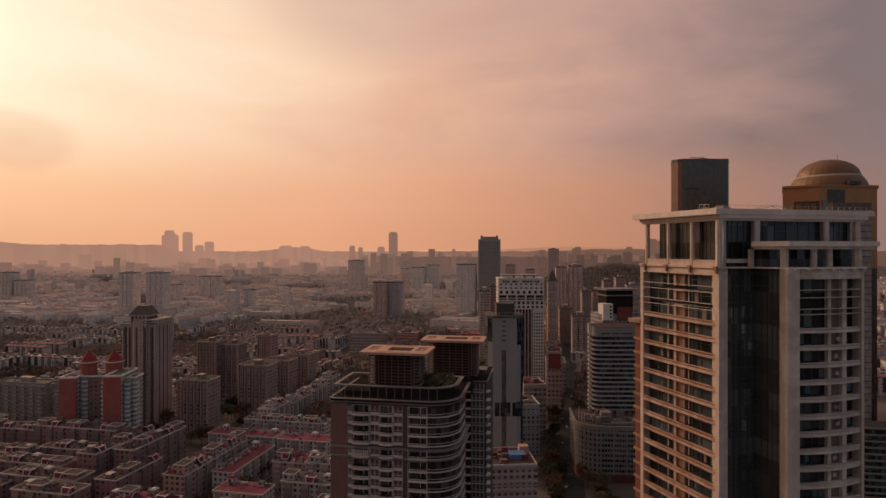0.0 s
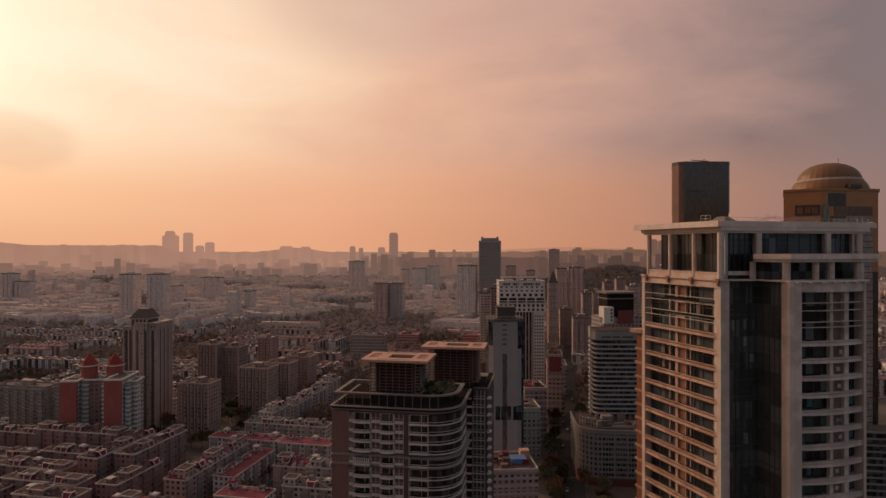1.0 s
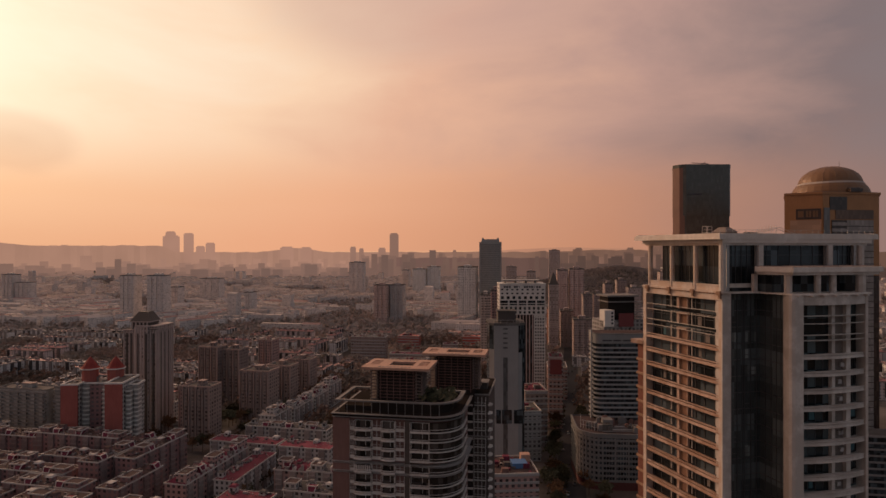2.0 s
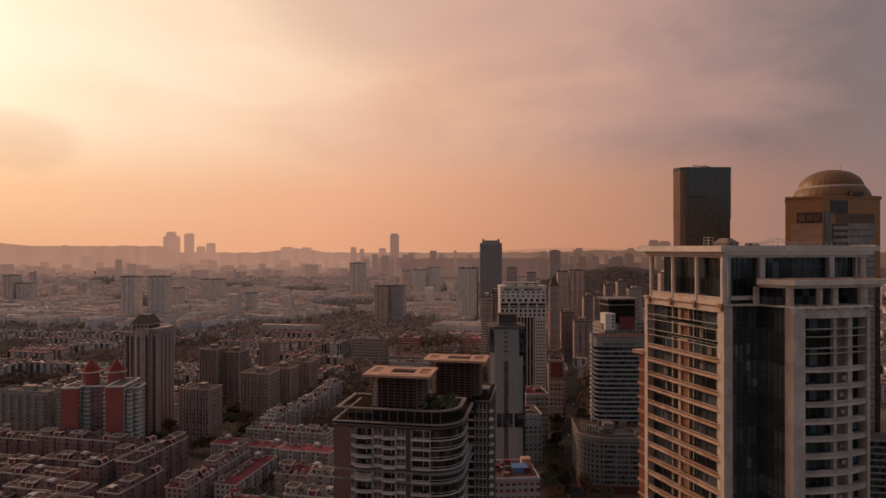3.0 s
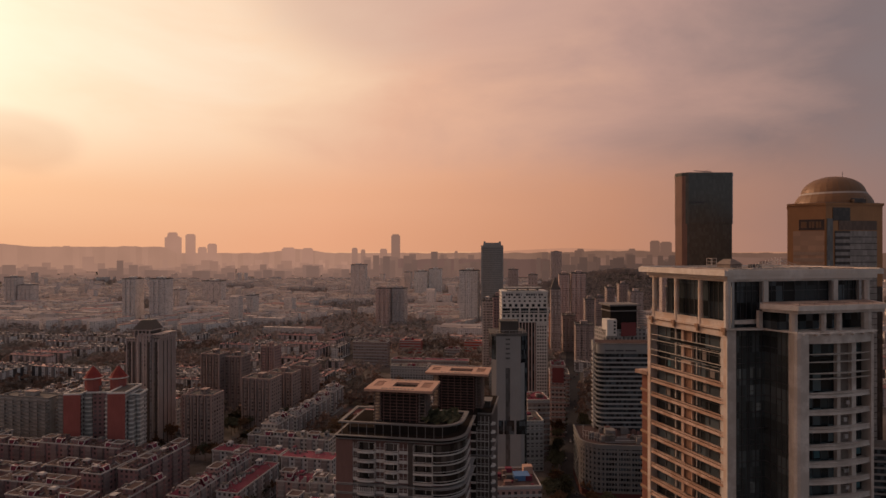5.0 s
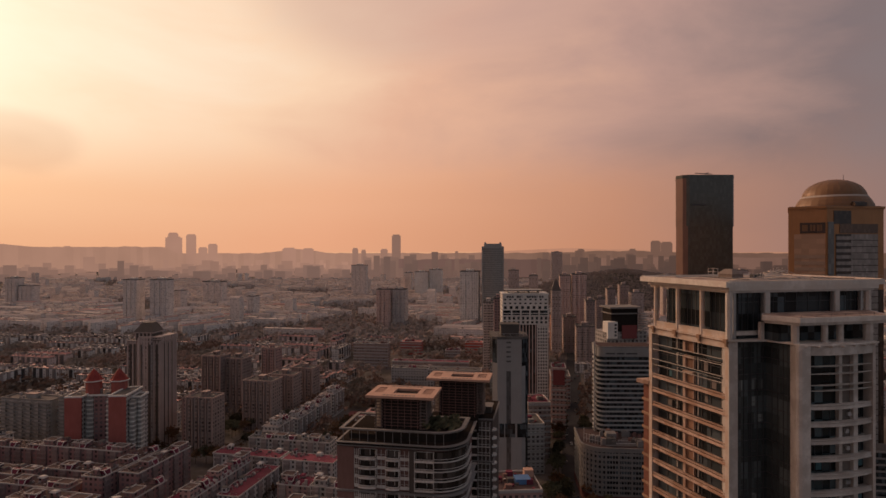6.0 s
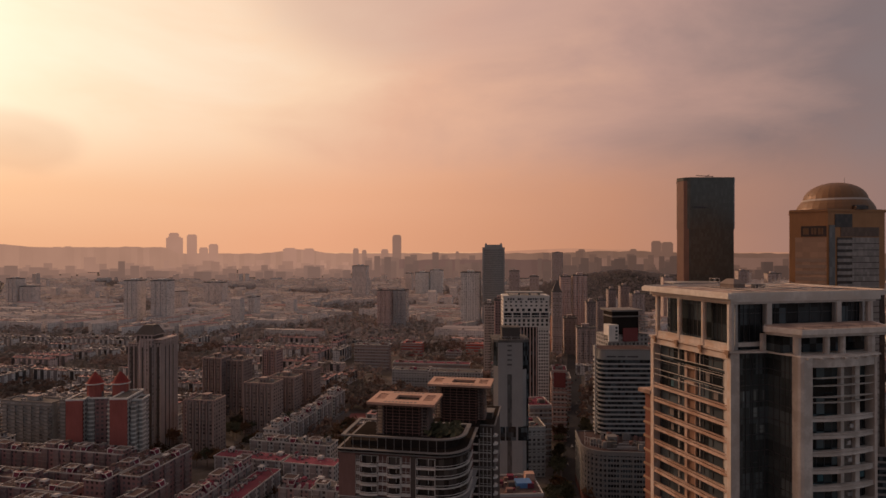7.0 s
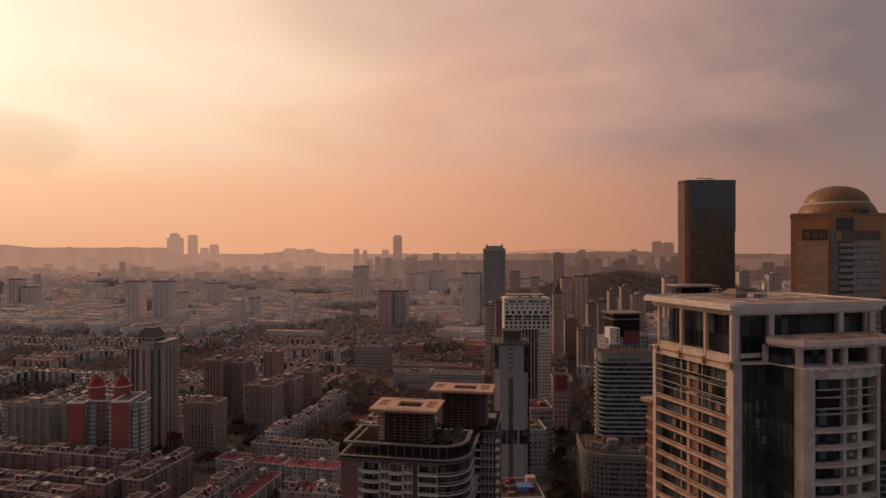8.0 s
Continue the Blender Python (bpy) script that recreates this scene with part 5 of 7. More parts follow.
def white_office():
    x0, x1, D = px_x(882, 498), px_x(963, 498), 498
    t = thing("white_office_building", x0, D, 0, "white office building with a grid of small windows", "office building", z=-1.6)
    w = x1 - x0
    part("wall", Shape().box(0.3, w - 0.3, 0.5, 22, 0, 114), DARK_GLASS, t, "dark windows behind the white grid")
    part("roof_slab", Shape().box(-0.4, w + 0.4, -0.5, 22.5, 114, 115), WHITE_WALL, t)
    part("roof_plate", Shape().box(3, w - 4, 3, 18, 117.2, 117.8), GREY_WALL, t, "thin grey roof plate")
    st = Shape()
    for x in (5, 14, 23, 31):
        st.box(x, x + 0.6, 5, 16, 115, 117.2)
    part("roof_stub", st, GREY_WALL, t)
    for k, wd in enumerate((1.5, 1.5, 1.5, 0, 1.8, 1.2, 0.6, 0, 1.8, 1.5, 1.5, 1.4, 0.6, 1.5, 1.5)):
        if wd:
            part("sign_mark", Shape().box(3.5 + k * 2.1, 3.5 + k * 2.1 + wd, -0.25, 0, 111.3, 113.0), DARK_METAL, t, "plain dark bar of a roof sign")
    # window rows: top, foot, number of windows, share of the bay that is window
    rows = ((110.5, 109.2, 9, 0.42), (107.3, 106.0, 9, 0.42), (104.3, 101.9, 8, 0.5), (100.7, 98.5, 5, 0.84), (97.9, 96.7, 5, 0.84), (95.4, 92.9, 10, 0.5), (91.7, 89.7, 10, 0.5))
    top = 114.0
    for hi, lo, n, share in rows:
        part("spandrel", Shape().box(0, w, 0, 0.55, hi, top), WHITE_WALL, t)
        bay = w / n
        for k in range(n + 1):
            a, b = max(0, (k - 0.5 + share / 2) * bay), min(w, (k + 0.5 - share / 2) * bay)
            part("mullion", Shape().box(a, b, 0.05, 0.55, lo, hi), WHITE_WALL, t)
        if n == 5:
            part("balcony_slab", Shape().box(0.3, w - 0.3, -0.7, -0.004, lo - 0.45, lo - 0.1), WHITE_WALL, t)
        top = lo
    part("spandrel", Shape().box(0, w, 0, 0.55, 88.8, top), WHITE_WALL, t)
    part("spandrel", Shape().box(w - 9.6, w, 0, 0.55, 87.3, 88.8), WHITE_WALL, t)
    # lower part: plain strips, a narrow windowed wing and white fins
    part("strip_wall", Shape().box(0, 11, 0, 0.55, 0, 88.8), WHITE_WALL, t)
    fin_stone = plain("pinkish_stone_fin", (0.48, 0.37, 0.33), 0.75, vary=0.1)
    for k in range(7):
        x = 11.5 + k * 2.65
        part("fin", Shape().box(x, x + 0.9, -0.1, 0.6, 0, 88.8), fin_stone, t, "tall pinkish stone fin")
    for k in range(31):
        z = 85.9 - 2.75 * k
        part("spandrel", Shape().box(w - 9.6, w, 0, 0.55, z, z + 1.2), WHITE_WALL, t)
    for k in range(5):
        x = w - 9.6 + k * 2.1
        part("mullion", Shape().box(x, x + 0.85, -0.05, 0.6, 0, 88.7), WHITE_WALL, t)
    sw = Shape().box(-0.02, 0.3, 0.55, 22, 0, 114)
    part("side_wall", sw, F_WHITE, t)
    return t


TRIM_SLOT = glass("smoked_slot_glass", (0.085, 0.085, 0.085), 0.3, vary=0.3)


def grey_tile_tower():
    D = 362
    x0, x1 = px_x(864, D), px_x(927, D)
    t = thing("grey_tile_tower", x0, D, 0, "plain grey tiled tower with a tall dark slot window", "tower")
    w = x1 - x0
    a, b = px_x(888, D) - x0, px_x(896, D) - x0
    F0, F1 = 2.6, w - 4.2
    part("wall", Shape().prism([(0, 3), (F0, 0.5), (F1, 0.5), (w, 4), (w, 24), (0, 24)], 0, 95.5), DARK_GLASS, t, "dark glazed corners")
    for p, q in ((F0, a), (b, F1)):
        part("front_wall", Shape().box(p, q, 0, 1, 0, 97), CREAM_WALL, t, "grey tiled front wall")
    part("slot_window", Shape().box(a, b, 0.3, 1, 0, 97), TRIM_SLOT, t)
    for k in range(6):
        z = 97 - 2.6 - k * 2.9
        part("slot_bar", Shape().box(a, b, 0.05, 0.9, z - 0.3, z + 1.5), CREAM_WALL, t)
    part("slot_bar", Shape().box(a, b, 0.05, 0.9, 76, 79.5), CREAM_WALL, t)
    for p, q, y in ((4.0, 6.9, 0.1), (7.5, 13.6, 0.1), (14.8, 17.4, 0.1), (17.404, 20.4, 2.6)):
        part("window_panel", Shape().box(p, q, -0.14, y, 35.6, 44.0), DARK_GLASS, t, "dark window panel")
    part("corner_wall", Shape().prism([(0, 3), (F0, 0.45), (F0, 1), (0.4, 3.6)], 0, 81), CREAM_WALL, t)
    part("corner_wall", Shape().prism([(F1, 0.45), (w - 1.6, 2.5), (w - 1.9, 3.1), (F1, 1)], 0, 79), CREAM_WALL, t)
    part("roof", Shape().prism([(-0.4, 2.8), (F0, -0.2), (F1, -0.2), (w + 0.4, 3.6), (w + 0.4, 24.4), (-0.4, 24.4)], 95.5, 97.0), GREY_ROOF, t)
    part("roof_house", Shape().box(5.5, 16.5, 5, 15, 97, 103.5), DARK_BROWN, t, "dark rooftop plant house")
    part("roof_house_cap", Shape().box(5, 17, 4.5, 15.5, 103.5, 104.2), GREY_ROOF, t)
    c = Shape()
    for k in range(5):
        c.tube((3 + k * 4, 2.5, 97), (3 + k * 4, 2.5, 98.6), 0.12)
    c.tube((2.5, 2.5, 98.6), (20, 2.5, 98.6), 0.1)
    part("roof_rail", c, METAL, t)
    return t


def round_left(x0, x1, y0, y1, r, n=7):
    """Plan with a rounded corner at x0, y0."""
    arc = [(x0 + r - r * math.cos(k / n * math.pi / 2), y0 + r - r * math.sin(k / n * math.pi / 2)) for k in range(n + 1)]
    return arc + [(x1, y0), (x1, y1), (x0, y1)]


def banded_office():
    t = thing("banded_office_building", 96.5, 380, 1, "office building banded with white sills and dark ribbon windows", "office building")
    W = 36.0
    core, rim = round_left(0.6, W - 0.5, 0.6, 16, 4.6), round_left(0, W, 0, 16.4, 5.0)
    part("ribbon_glass", Shape().prism(core, 0, 82), DARK_GLASS, t, "dark ribbon windows")
    part("head_wall", Shape().prism(rim, 81.6, 87.6), GREY_WALL, t, "blank grey upper wall")
    part("cornice", Shape().prism(round_left(-0.3, W + 0.3, -0.3, 16.7, 5.2), 87.6, 88.2), TRIM_GREY, t)
    part("roof", Shape().prism(round_left(0.5, W - 0.5, 0.5, 15.8, 4.6), 88.2, 88.35), DARK_FELT, t)
    for x0, x1 in ((5.0, 11.0), (12.0, 17.0), (18.0, 25.0)):
        part("louvre", Shape().box(x0, x1, -0.12, 0.1, 83.2, 84.1), DARK_METAL, t)
    sill = Shape().prism(rim, 0, 0.85)
    sill.prism(round_left(-0.12, W, -0.12, 16.4, 5.1), 0.85, 1.0)
    me = sill.mesh("sill_band", SILL)
    for k in range(27):
        shared("sill_band", me, t, z=78.4 - k * 2.95)
    bar = Shape().box(0, 0.14, 0.42, 0.6, 0, 82).mesh("mullion", DARK_METAL)
    for k in range(13):
        shared("mullion", bar, t, x=5.2 + k * 2.3)
    part("edge_fin", Shape().box(-1.3, -0.5, 5.2, 6.6, 0, 90.4), SILL, t, "white edge fin")
    # podium
    p = thing("shopping_podium", 80.2, 351, 5, "grey rounded podium building with window rows and red ground floor", "building")

    def pod(g):
        r, n = 13.0, 8
        arc = [(r - (r + g) * math.cos(k / n * math.pi / 2), r - (r + g) * math.sin(k / n * math.pi / 2)) for k in range(n + 1)]
        return [(-g, 40)] + arc + [(58, -g), (58, 40)]
    part("window_glass", Shape().prism(pod(-0.5), 0, 32), DARK_GLASS, p, "dark window rows")
    m2 = Shape().prism(pod(0), 0, 1.25).mesh("wall_band", GREY_LIGHT)
    for k in range(9):
        shared("wall_band", m2, p, z=28.6 - k * 3.0)
    part("head_wall", Shape().prism(pod(0.05), 30.6, 32.4), GREY_LIGHT, p)
    part("parapet", Shape().ring(pod(0.35), pod(-0.5), 32.4, 33.3), GREY_LIGHT, p)
    part("roof", Shape().prism(pod(-0.6), 32.4, 32.5), DARK_FELT, p)
    ring = pod(0.12)
    for i in range(1, len(ring) - 1):
        a, b = Vector(ring[i]), Vector(ring[i + 1])
        n = max(1, int((b - a).length / 6.6))
        for q in range(n):
            c = a + (b - a) * q / n
            d = (b - a).normalized()
            o = Vector((d.y, -d.x))
            part("pier", Shape().prism([tuple(c + o * 0.1), tuple(c + d * 0.9 + o * 0.1), tuple(c + d * 0.9 - o * 0.5), tuple(c - o * 0.5)], 4.6, 32.3), GREY_LIGHT, p)
    mull = Shape()
    for i in range(1, len(ring) - 1):
        a, b = Vector(ring[i]), Vector(ring[i + 1])
        n = max(1, int((b - a).length / 1.65))
        for q in range(n):
            c = a + (b - a) * (q + 0.5) / n
            mull.box(c.x - 0.07, c.x + 0.07, c.y + 0.25, c.y + 0.4, 5, 31)
    part("window_frame", mull, METAL, p)
    part("shop_front", Shape().prism(pod(0.1), 0, 4.6), SHOP_RED, p, "dark red ground floor shop fronts")
    fr = Shape()
    for k in range(7):
        fr.tube((2.5 + k * 1.5, 14 - k * 1.2, 32), (2.5 + k * 1.5, 14 - k * 1.2, 41 if k == 0 else 37.5), 0.14)
    fr.tube((2.5, 14, 37.4), (11.5, 6.8, 37.4), 0.12)
    fr.tube((2.5, 14, 34.6), (11.5, 6.8, 34.6), 0.12)
    part("roof_sign_frame", fr, WHITE_TRIM, p, "white steel frame of a roof sign")
    rng = random.Random(3)
    for k in range(46):
        x, y = rng.uniform(5, 46), rng.uniform(3, 26)
        if x + y < 16:
            continue
        q = rng.uniform(0.8, 2.4)
        unit = Shape().box(x, x + q * 1.5, y, y + q, 32.5, 32.5 + q * rng.uniform(0.6, 1.7))
        unit.box(x + 0.15, x + q * 1.35, y + 0.15, y + q - 0.15, 32.5 + q * 0.5, 32.7 + q * 1.75)
        part("roof_unit", unit, rng.choice((GREY_ROOF, GREY_ROOF, TRIM_GREY, BROWN_WALL)), p)
    for k in range(5):
        y = 4 + k * 3.4
        part("duct", Shape().tube((14 + k * 3, y, 33.4), (34 + k * 2, y + 1.5, 33.4), 0.4), METAL if k % 2 else TRIM_GREY, p)
    part("stair_house", Shape().box(16, 22, 14, 20, 32.5, 37.5), TRIM_GREY, p)
    # stepped building behind with the red board
    D = 412
    q = thing("stepped_office_building", px_x(1049, D), D, -9.4, "grey stepped office building with a white stair tower and red billboard", "office building")
    part("wall", Shape().box(8, 38, 2.2, 22, 0, 92), F_STEP, q)
    part("stair_tower", Shape().box(8.0, 15.2, 0.5, 9, 88, 99.5), WHITE_WALL, q, "white stair tower with dark slits")
    for k in range(4):
        part("slit_window", Shape().box(12.9, 14.4, 0.38, 0.52, 89.6 + k * 2.4, 91.0 + k * 2.4), DARK_GLASS, q)
    part("upper_block", Shape().box(13, 33, 6, 20, 92, 108.5), CHARCOAL, q, "dark recessed upper storeys")
    part("roof_canopy", Shape().box(11, 35, 3, 22, 108.5, 109.6), TRIM_GREY, q, "wide grey roof canopy")
    part("ledge", Shape().box(12, 34, 4, 21, 104.5, 105.3), TRIM_GREY, q)
    part("billboard", Shape().box(19.0, 30.0, 1.2, 1.8, 87.6, 97.0), RED_SIGN, q, "plain red billboard")
    part("billboard_leg", Shape().tube((21, 2, 85), (21, 2, 94), 0.2).tube((28, 2, 85), (28, 2, 94), 0.2), DARK_METAL, q)
    sd = Shape()
    for k in range(8):
        sd.box(33, 38, 1.8, 6, 92 + k * 1.8, 92.5 + k * 1.8)
    part("louvre", sd, GREY_WALL, q)
    return t


SILL = plain("weathered_white_sill", (0.34, 0.335, 0.33), 0.75, vary=0.15)
SHOP_RED = plain("dark_red_shop_front", (0.10, 0.03, 0.028), 0.7, vary=0.2)
GREY_LIGHT = plain("pale_grey_render", (0.19, 0.185, 0.18), 0.8, vary=0.18)
dark_glass_tower()
dome_tower()
plate_roof_office()
dim_banded_block()
white_office()
grey_tile_tower()
banded_office()


# ------------------------------------------------------------ left side: pointed tower, red twin building, slab blocks
def pointed_tower():
    D = 448
    x0, x1 = px_x(216, D), px_x(278, D)
    t = thing("pointed_tower", x0, D, 6, "brown-grey tower with vertical ribs and a dark mansard crown", "tower")
    w, d = x1 - x0, 22.0
    part("wall", Shape().box(0, w, 0.6, d, 0, 80), F_RIBBED, t)
    part("centre_bay", Shape().box(w * 0.36, w * 0.78, -1.6, 2, 0, 84), F_RIBBED, t)
    stone = plain("brown_stone_rib", (0.42, 0.345, 0.32), 0.8, vary=0.2)
    for k in range(13):
        x = k * (w - 0.9) / 12
        mid = w * 0.36 < x < w * 0.74
        part("rib", Shape().box(x, x + 0.9, -2.1 if mid else -0.2, 1, 0, 85 if mid else 81.5), stone, t, "tall brown stone rib")
    for k in range(9):
        y = 0.8 + k * (d - 2.0) / 8
        part("rib", Shape().box(w - 0.2, w + 0.7, y, y + 0.9, 0, 81.5), stone, t, "tall brown stone rib")
    for x0, x1, y in ((0.08, 0.13, -0.35), (0.22, 0.27, -0.35), (0.47, 0.51, -2.3), (0.70, 0.76, -2.4), (0.88, 0.93, -0.35)):
        part("slot", Shape().box(w * x0, w * x1, y, 0.4, 0, 79), DARK_BROWN, t, "dark recessed window strip")
    for y in (5.2, 10.4, 15.6):
        part("slot", Shape().box(w - 0.3, w + 0.5, y, y + 1.3, 0, 79), DARK_BROWN, t, "dark recessed window strip")
    for z in (79.2, 81.0):
        part("shoulder", Shape().box(-0.4, w * 0.34, -0.4, d + 0.4, z, z + 0.7), stone, t)
        part("shoulder", Shape().box(w * 0.78, w + 0.9, -0.4, d + 0.4, z + 3, z + 3.7), stone, t)
    part("side_wall", Shape().box(w * 0.8, w + 0.2, 1.5, d, 80, 84), F_RIBBED, t)
    part("roof_deck", Shape().box(0, w, 1.2, d, 80.004, 82), GREY_ROOF, t)
    c = [(w * 0.20, 2), (w * 0.72, 2), (w * 0.72, d - 7), (w * 0.20, d - 7)]
    c1 = [(w * 0.16, 1.2), (w * 0.76, 1.2), (w * 0.76, d - 6), (w * 0.16, d - 6)]
    c2 = [(w * 0.32, 6), (w * 0.60, 6), (w * 0.60, d - 9), (w * 0.32, d - 9)]
    crown = part("crown_wall", Shape().prism(c, 82, 87.0), DARK_BROWN, t)
    for k in range(5):
        x = w * (0.20 + 0.115 * k)
        part("crown_post", Shape().box(x, x + 0.9, 1.5, 2.4, 82.004, 87.0), stone, crown)
    part("crown_cornice", Shape().prism(c1, 87.0, 87.7), stone, t)
    part("mansard_roof", Shape().prism(c1, 87.704, 94.6, top=c2), DARK_BROWN, t, "dark sloping mansard roof")
    part("mast", Shape().tube((w * 0.46, d / 2 - 1, 94.6), (w * 0.46, d / 2 - 1, 98.5), 0.2), DARK_METAL, t)


BAY_PANEL = plain("grey_green_bay_panels", (0.31, 0.295, 0.28), 0.8, vary=0.5, scale=0.5, spec=0.1)


def red_twin():
    t = thing("red_twin_building", -254, 391, -5, "red rendered twin apartment building with two pagoda roof turrets", "apartment building")
    W = 48.5
    for x0, x1, y0, y1, z in ((0.3, 10.5, 1.0, 20, 52), (10.6, 32.6, 7, 20, 51.5), (32.7, 43.0, -8.8, 16, 54.5), (43.0, W, 0.5, 12, 51.5)):
        part("wall", Shape().box(x0, x1, y0, y1, 0, z), F_GREY, t)
        part("cornice", Shape().ring([(x0 - .6, y0 - .9), (x1 + .6, y0 - .9), (x1 + .6, y1 + .3), (x0 - .6, y1 + .3)], [(x0 + .2, y0 - .1), (x1 - .2, y0 - .1), (x1 - .2, y1 - .4), (x0 + .2, y1 - .4)], z, z + 1.1), WHITE_WALL, t)
        part("roof", Shape().box(x0, x1, y0, y1 - .5, z, z + .3), GREY_ROOF, t)
    part("gable", Shape().box(0, 10.6, -0.2, 1.0, 0, 52.0), RED_WALL, t, "red rendered gable wall")
    part("gable", Shape().box(32.5, 43.2, -10, -8.8, 0, 54.5), RED_WALL, t, "red rendered gable wall")
    part("link_wall", Shape().box(15.5, 26, 6.6, 7.2, 0, 51.5), F_BRICK, t, "maroon recessed wall")
    n = 6
    for x0, x1, y in ((10.7, 15.5, 5.4), (26, 32.3, 0.6), (43.2, 46.6, -5.2), (46.6, 49.6, -0.8)):
        front = [(x0 + (x1 - x0) * k / n, y - 1.0 * math.sin(k / n * math.pi)) for k in range(n + 1)]
        me = Shape().prism(front + [(x1, y + 6), (x0, y + 6)], 0, 0.7).mesh("balcony", WHITE_WALL)
        thin = [(px, py + 0.1) for px, py in reversed(front)]
        rail = Shape().prism(front + thin, 0.95, 1.12).mesh("rail", WHITE_WALL)
        for k in range(17):
            shared("rail", rail, shared("balcony", me, t, z=48.4 - 2.95 * k))
        part("bay_glass", Shape().box(x0 + .3, x1 - .3, y + .2, y + 5.5, 0, 51), BAY_PANEL, t)
    for cx in (12.5, 29.2):
        def octo(r):
            return [(cx + r * math.cos((k + 0.5) * math.tau / 8), 13 + r * math.sin((k + 0.5) * math.tau / 8)) for k in range(8)]
        tur = part("turret", Shape().prism(octo(5.0), 51.6, 60.6), RED_WALL, t, "red octagonal roof turret")
        part("eave_ring", Shape().prism(octo(6.5), 60.6, 61.3), WHITE_WALL, tur)
        prof = [(6.3, 61.3), (5.0, 62.2), (3.8, 64.2), (2.1, 66.6), (0.3, 68.8)]
        part("turret_roof", Shape().lathe(cx, 13, prof, 8, 0.5), RED_ROOF_DARK, tur, "dark red pagoda roof")
    for k in range(7):
        x, z = 3 + k * 6.2, 51.8 if k != 6 else 54.8
        part("roof_hut", Shape().box(x, x + 2.5, 9 + (k * 5) % 7, 11 + (k * 5) % 7, z, z + 1.4 + k % 3), TRIM_GREY, t)


RED_ROOF_DARK = plain("dark_red_tiles", (0.22, 0.045, 0.04), 0.8, vary=0.25)


CLUTTER = plain("roof_clutter_grey", (0.20, 0.18, 0.178), 0.8, vary=0.3, island=1.6)
SLAB_RIB = plain("dusty_rose_rib", (0.34, 0.255, 0.232), 0.8, vary=0.25)


def slab_block(x, y, turn, w, d, h, mat, label, bays=5):
    """A plain mid-rise: ribs, bay windows, flat roof with a hut."""
    t = thing("slab_block", x, y, turn, label, "apartment building", "mid-rise slab blocks")
    part("wall", Shape().box(0, w, 0, d, 0, h), mat, t)
    part("parapet", Shape().ring([(-.3, -.3), (w + .3, -.3), (w + .3, d + .3), (-.3, d + .3)], [(.4, .4), (w - .4, .4), (w - .4, d - .4), (.4, d - .4)], h, h + 1.1), TRIM_GREY if "banded" in label or "bands" in label else SLAB_RIB, t)
    # roofs meant as sunlit get the painted peach, the others plain grey
    part("roof", Shape().box(.4, w - .4, .4, d - .4, h, h + 0.25), PALE_ROOF if "lit" in label or "pink" in label else GREY_ROOF, t)
    for k in range(bays):
        c = (k + 0.5) * w / bays
        part("bay_window", Shape().box(c - w / bays * 0.22, c + w / bays * 0.22, -1.1, 0.2, 0, h - 1), mat, t)
    if "bands" in label:
        ledge = Shape().box(-.3, w + .3, -1.5, .3, -.35, .75).mesh("ledge", TRIM_GREY)
        for k in range(int(h / 2.9)):
            shared("ledge", ledge, t, z=h - 2.2 - 2.9 * k)
    else:
        rib = Shape().box(-.45, .45, -1.5, .3, 0, h + .6).mesh("rib", SLAB_RIB)
        for k in range(bays + 1):
            shared("rib", rib, t, x=min(max(k * w / bays, .5), w - .5))
    part("roof_hut", Shape().box(w * .4, w * .6, d * .35, d * .7, h + .25, h + 3.4), mat, t)
    part("hut_roof", Shape().box(w * .4 - .4, w * .6 + .4, d * .35 - .4, d * .7 + .4, h + 3.4, h + 3.8), SLAB_RIB, t)
    rng = random.Random(w * h)
    for k in range(5):
        a, b, q = rng.uniform(.6, w - 2.4), rng.uniform(.6, d - 2.4), rng.uniform(.7, 1.8)
        part("roof_box", Shape().box(a, a + q, b, b + q, h + .25, h + .4 + q), rng.choice((CLUTTER, TRIM_GREY)), t)
    return t


pointed_tower()
red_twin()
slab_block(-195.5, 442, 10, 22, 16, 39.5, F_BROWN, "brown slab block with pale end walls and flat roof", 4)
slab_block(-200, 446, 10, 4, 18, 38, F_PINK, "narrow pink stair block beside a brown slab", 1)
slab_block(-170, 492, 12, 26, 18, 41, F_BROWN, "brown slab block beside a tree-lined street", 4)
slab_block(-160, 530, 12, 24, 16, 38, F_BROWN, "brown slab block in a long row", 3)
slab_block(-150, 570, 12, 22, 16, 36, F_BROWN, "brown slab block in a long row", 3)
slab_block(-188, 600, 12, 15, 14, 50, F_PINK, "slim pinkish tower block with a lit roof", 2)
slab_block(-226, 545, 12, 19, 16, 52, F_DARK_BROWN, "dark brown tower slab behind the street", 3)
slab_block(-206.5, 549, 12, 18, 16, 49, F_DARK_BROWN, "dark brown tower slab behind the street", 3)
slab_block(-300, 455, 12, 48, 14, 36, BAY_PANEL, "long grey slab block with horizontal bands", 6)
slab_block(-350, 462, 12, 46, 14, 34, BAY_PANEL, "long grey slab block with horizontal bands", 6)


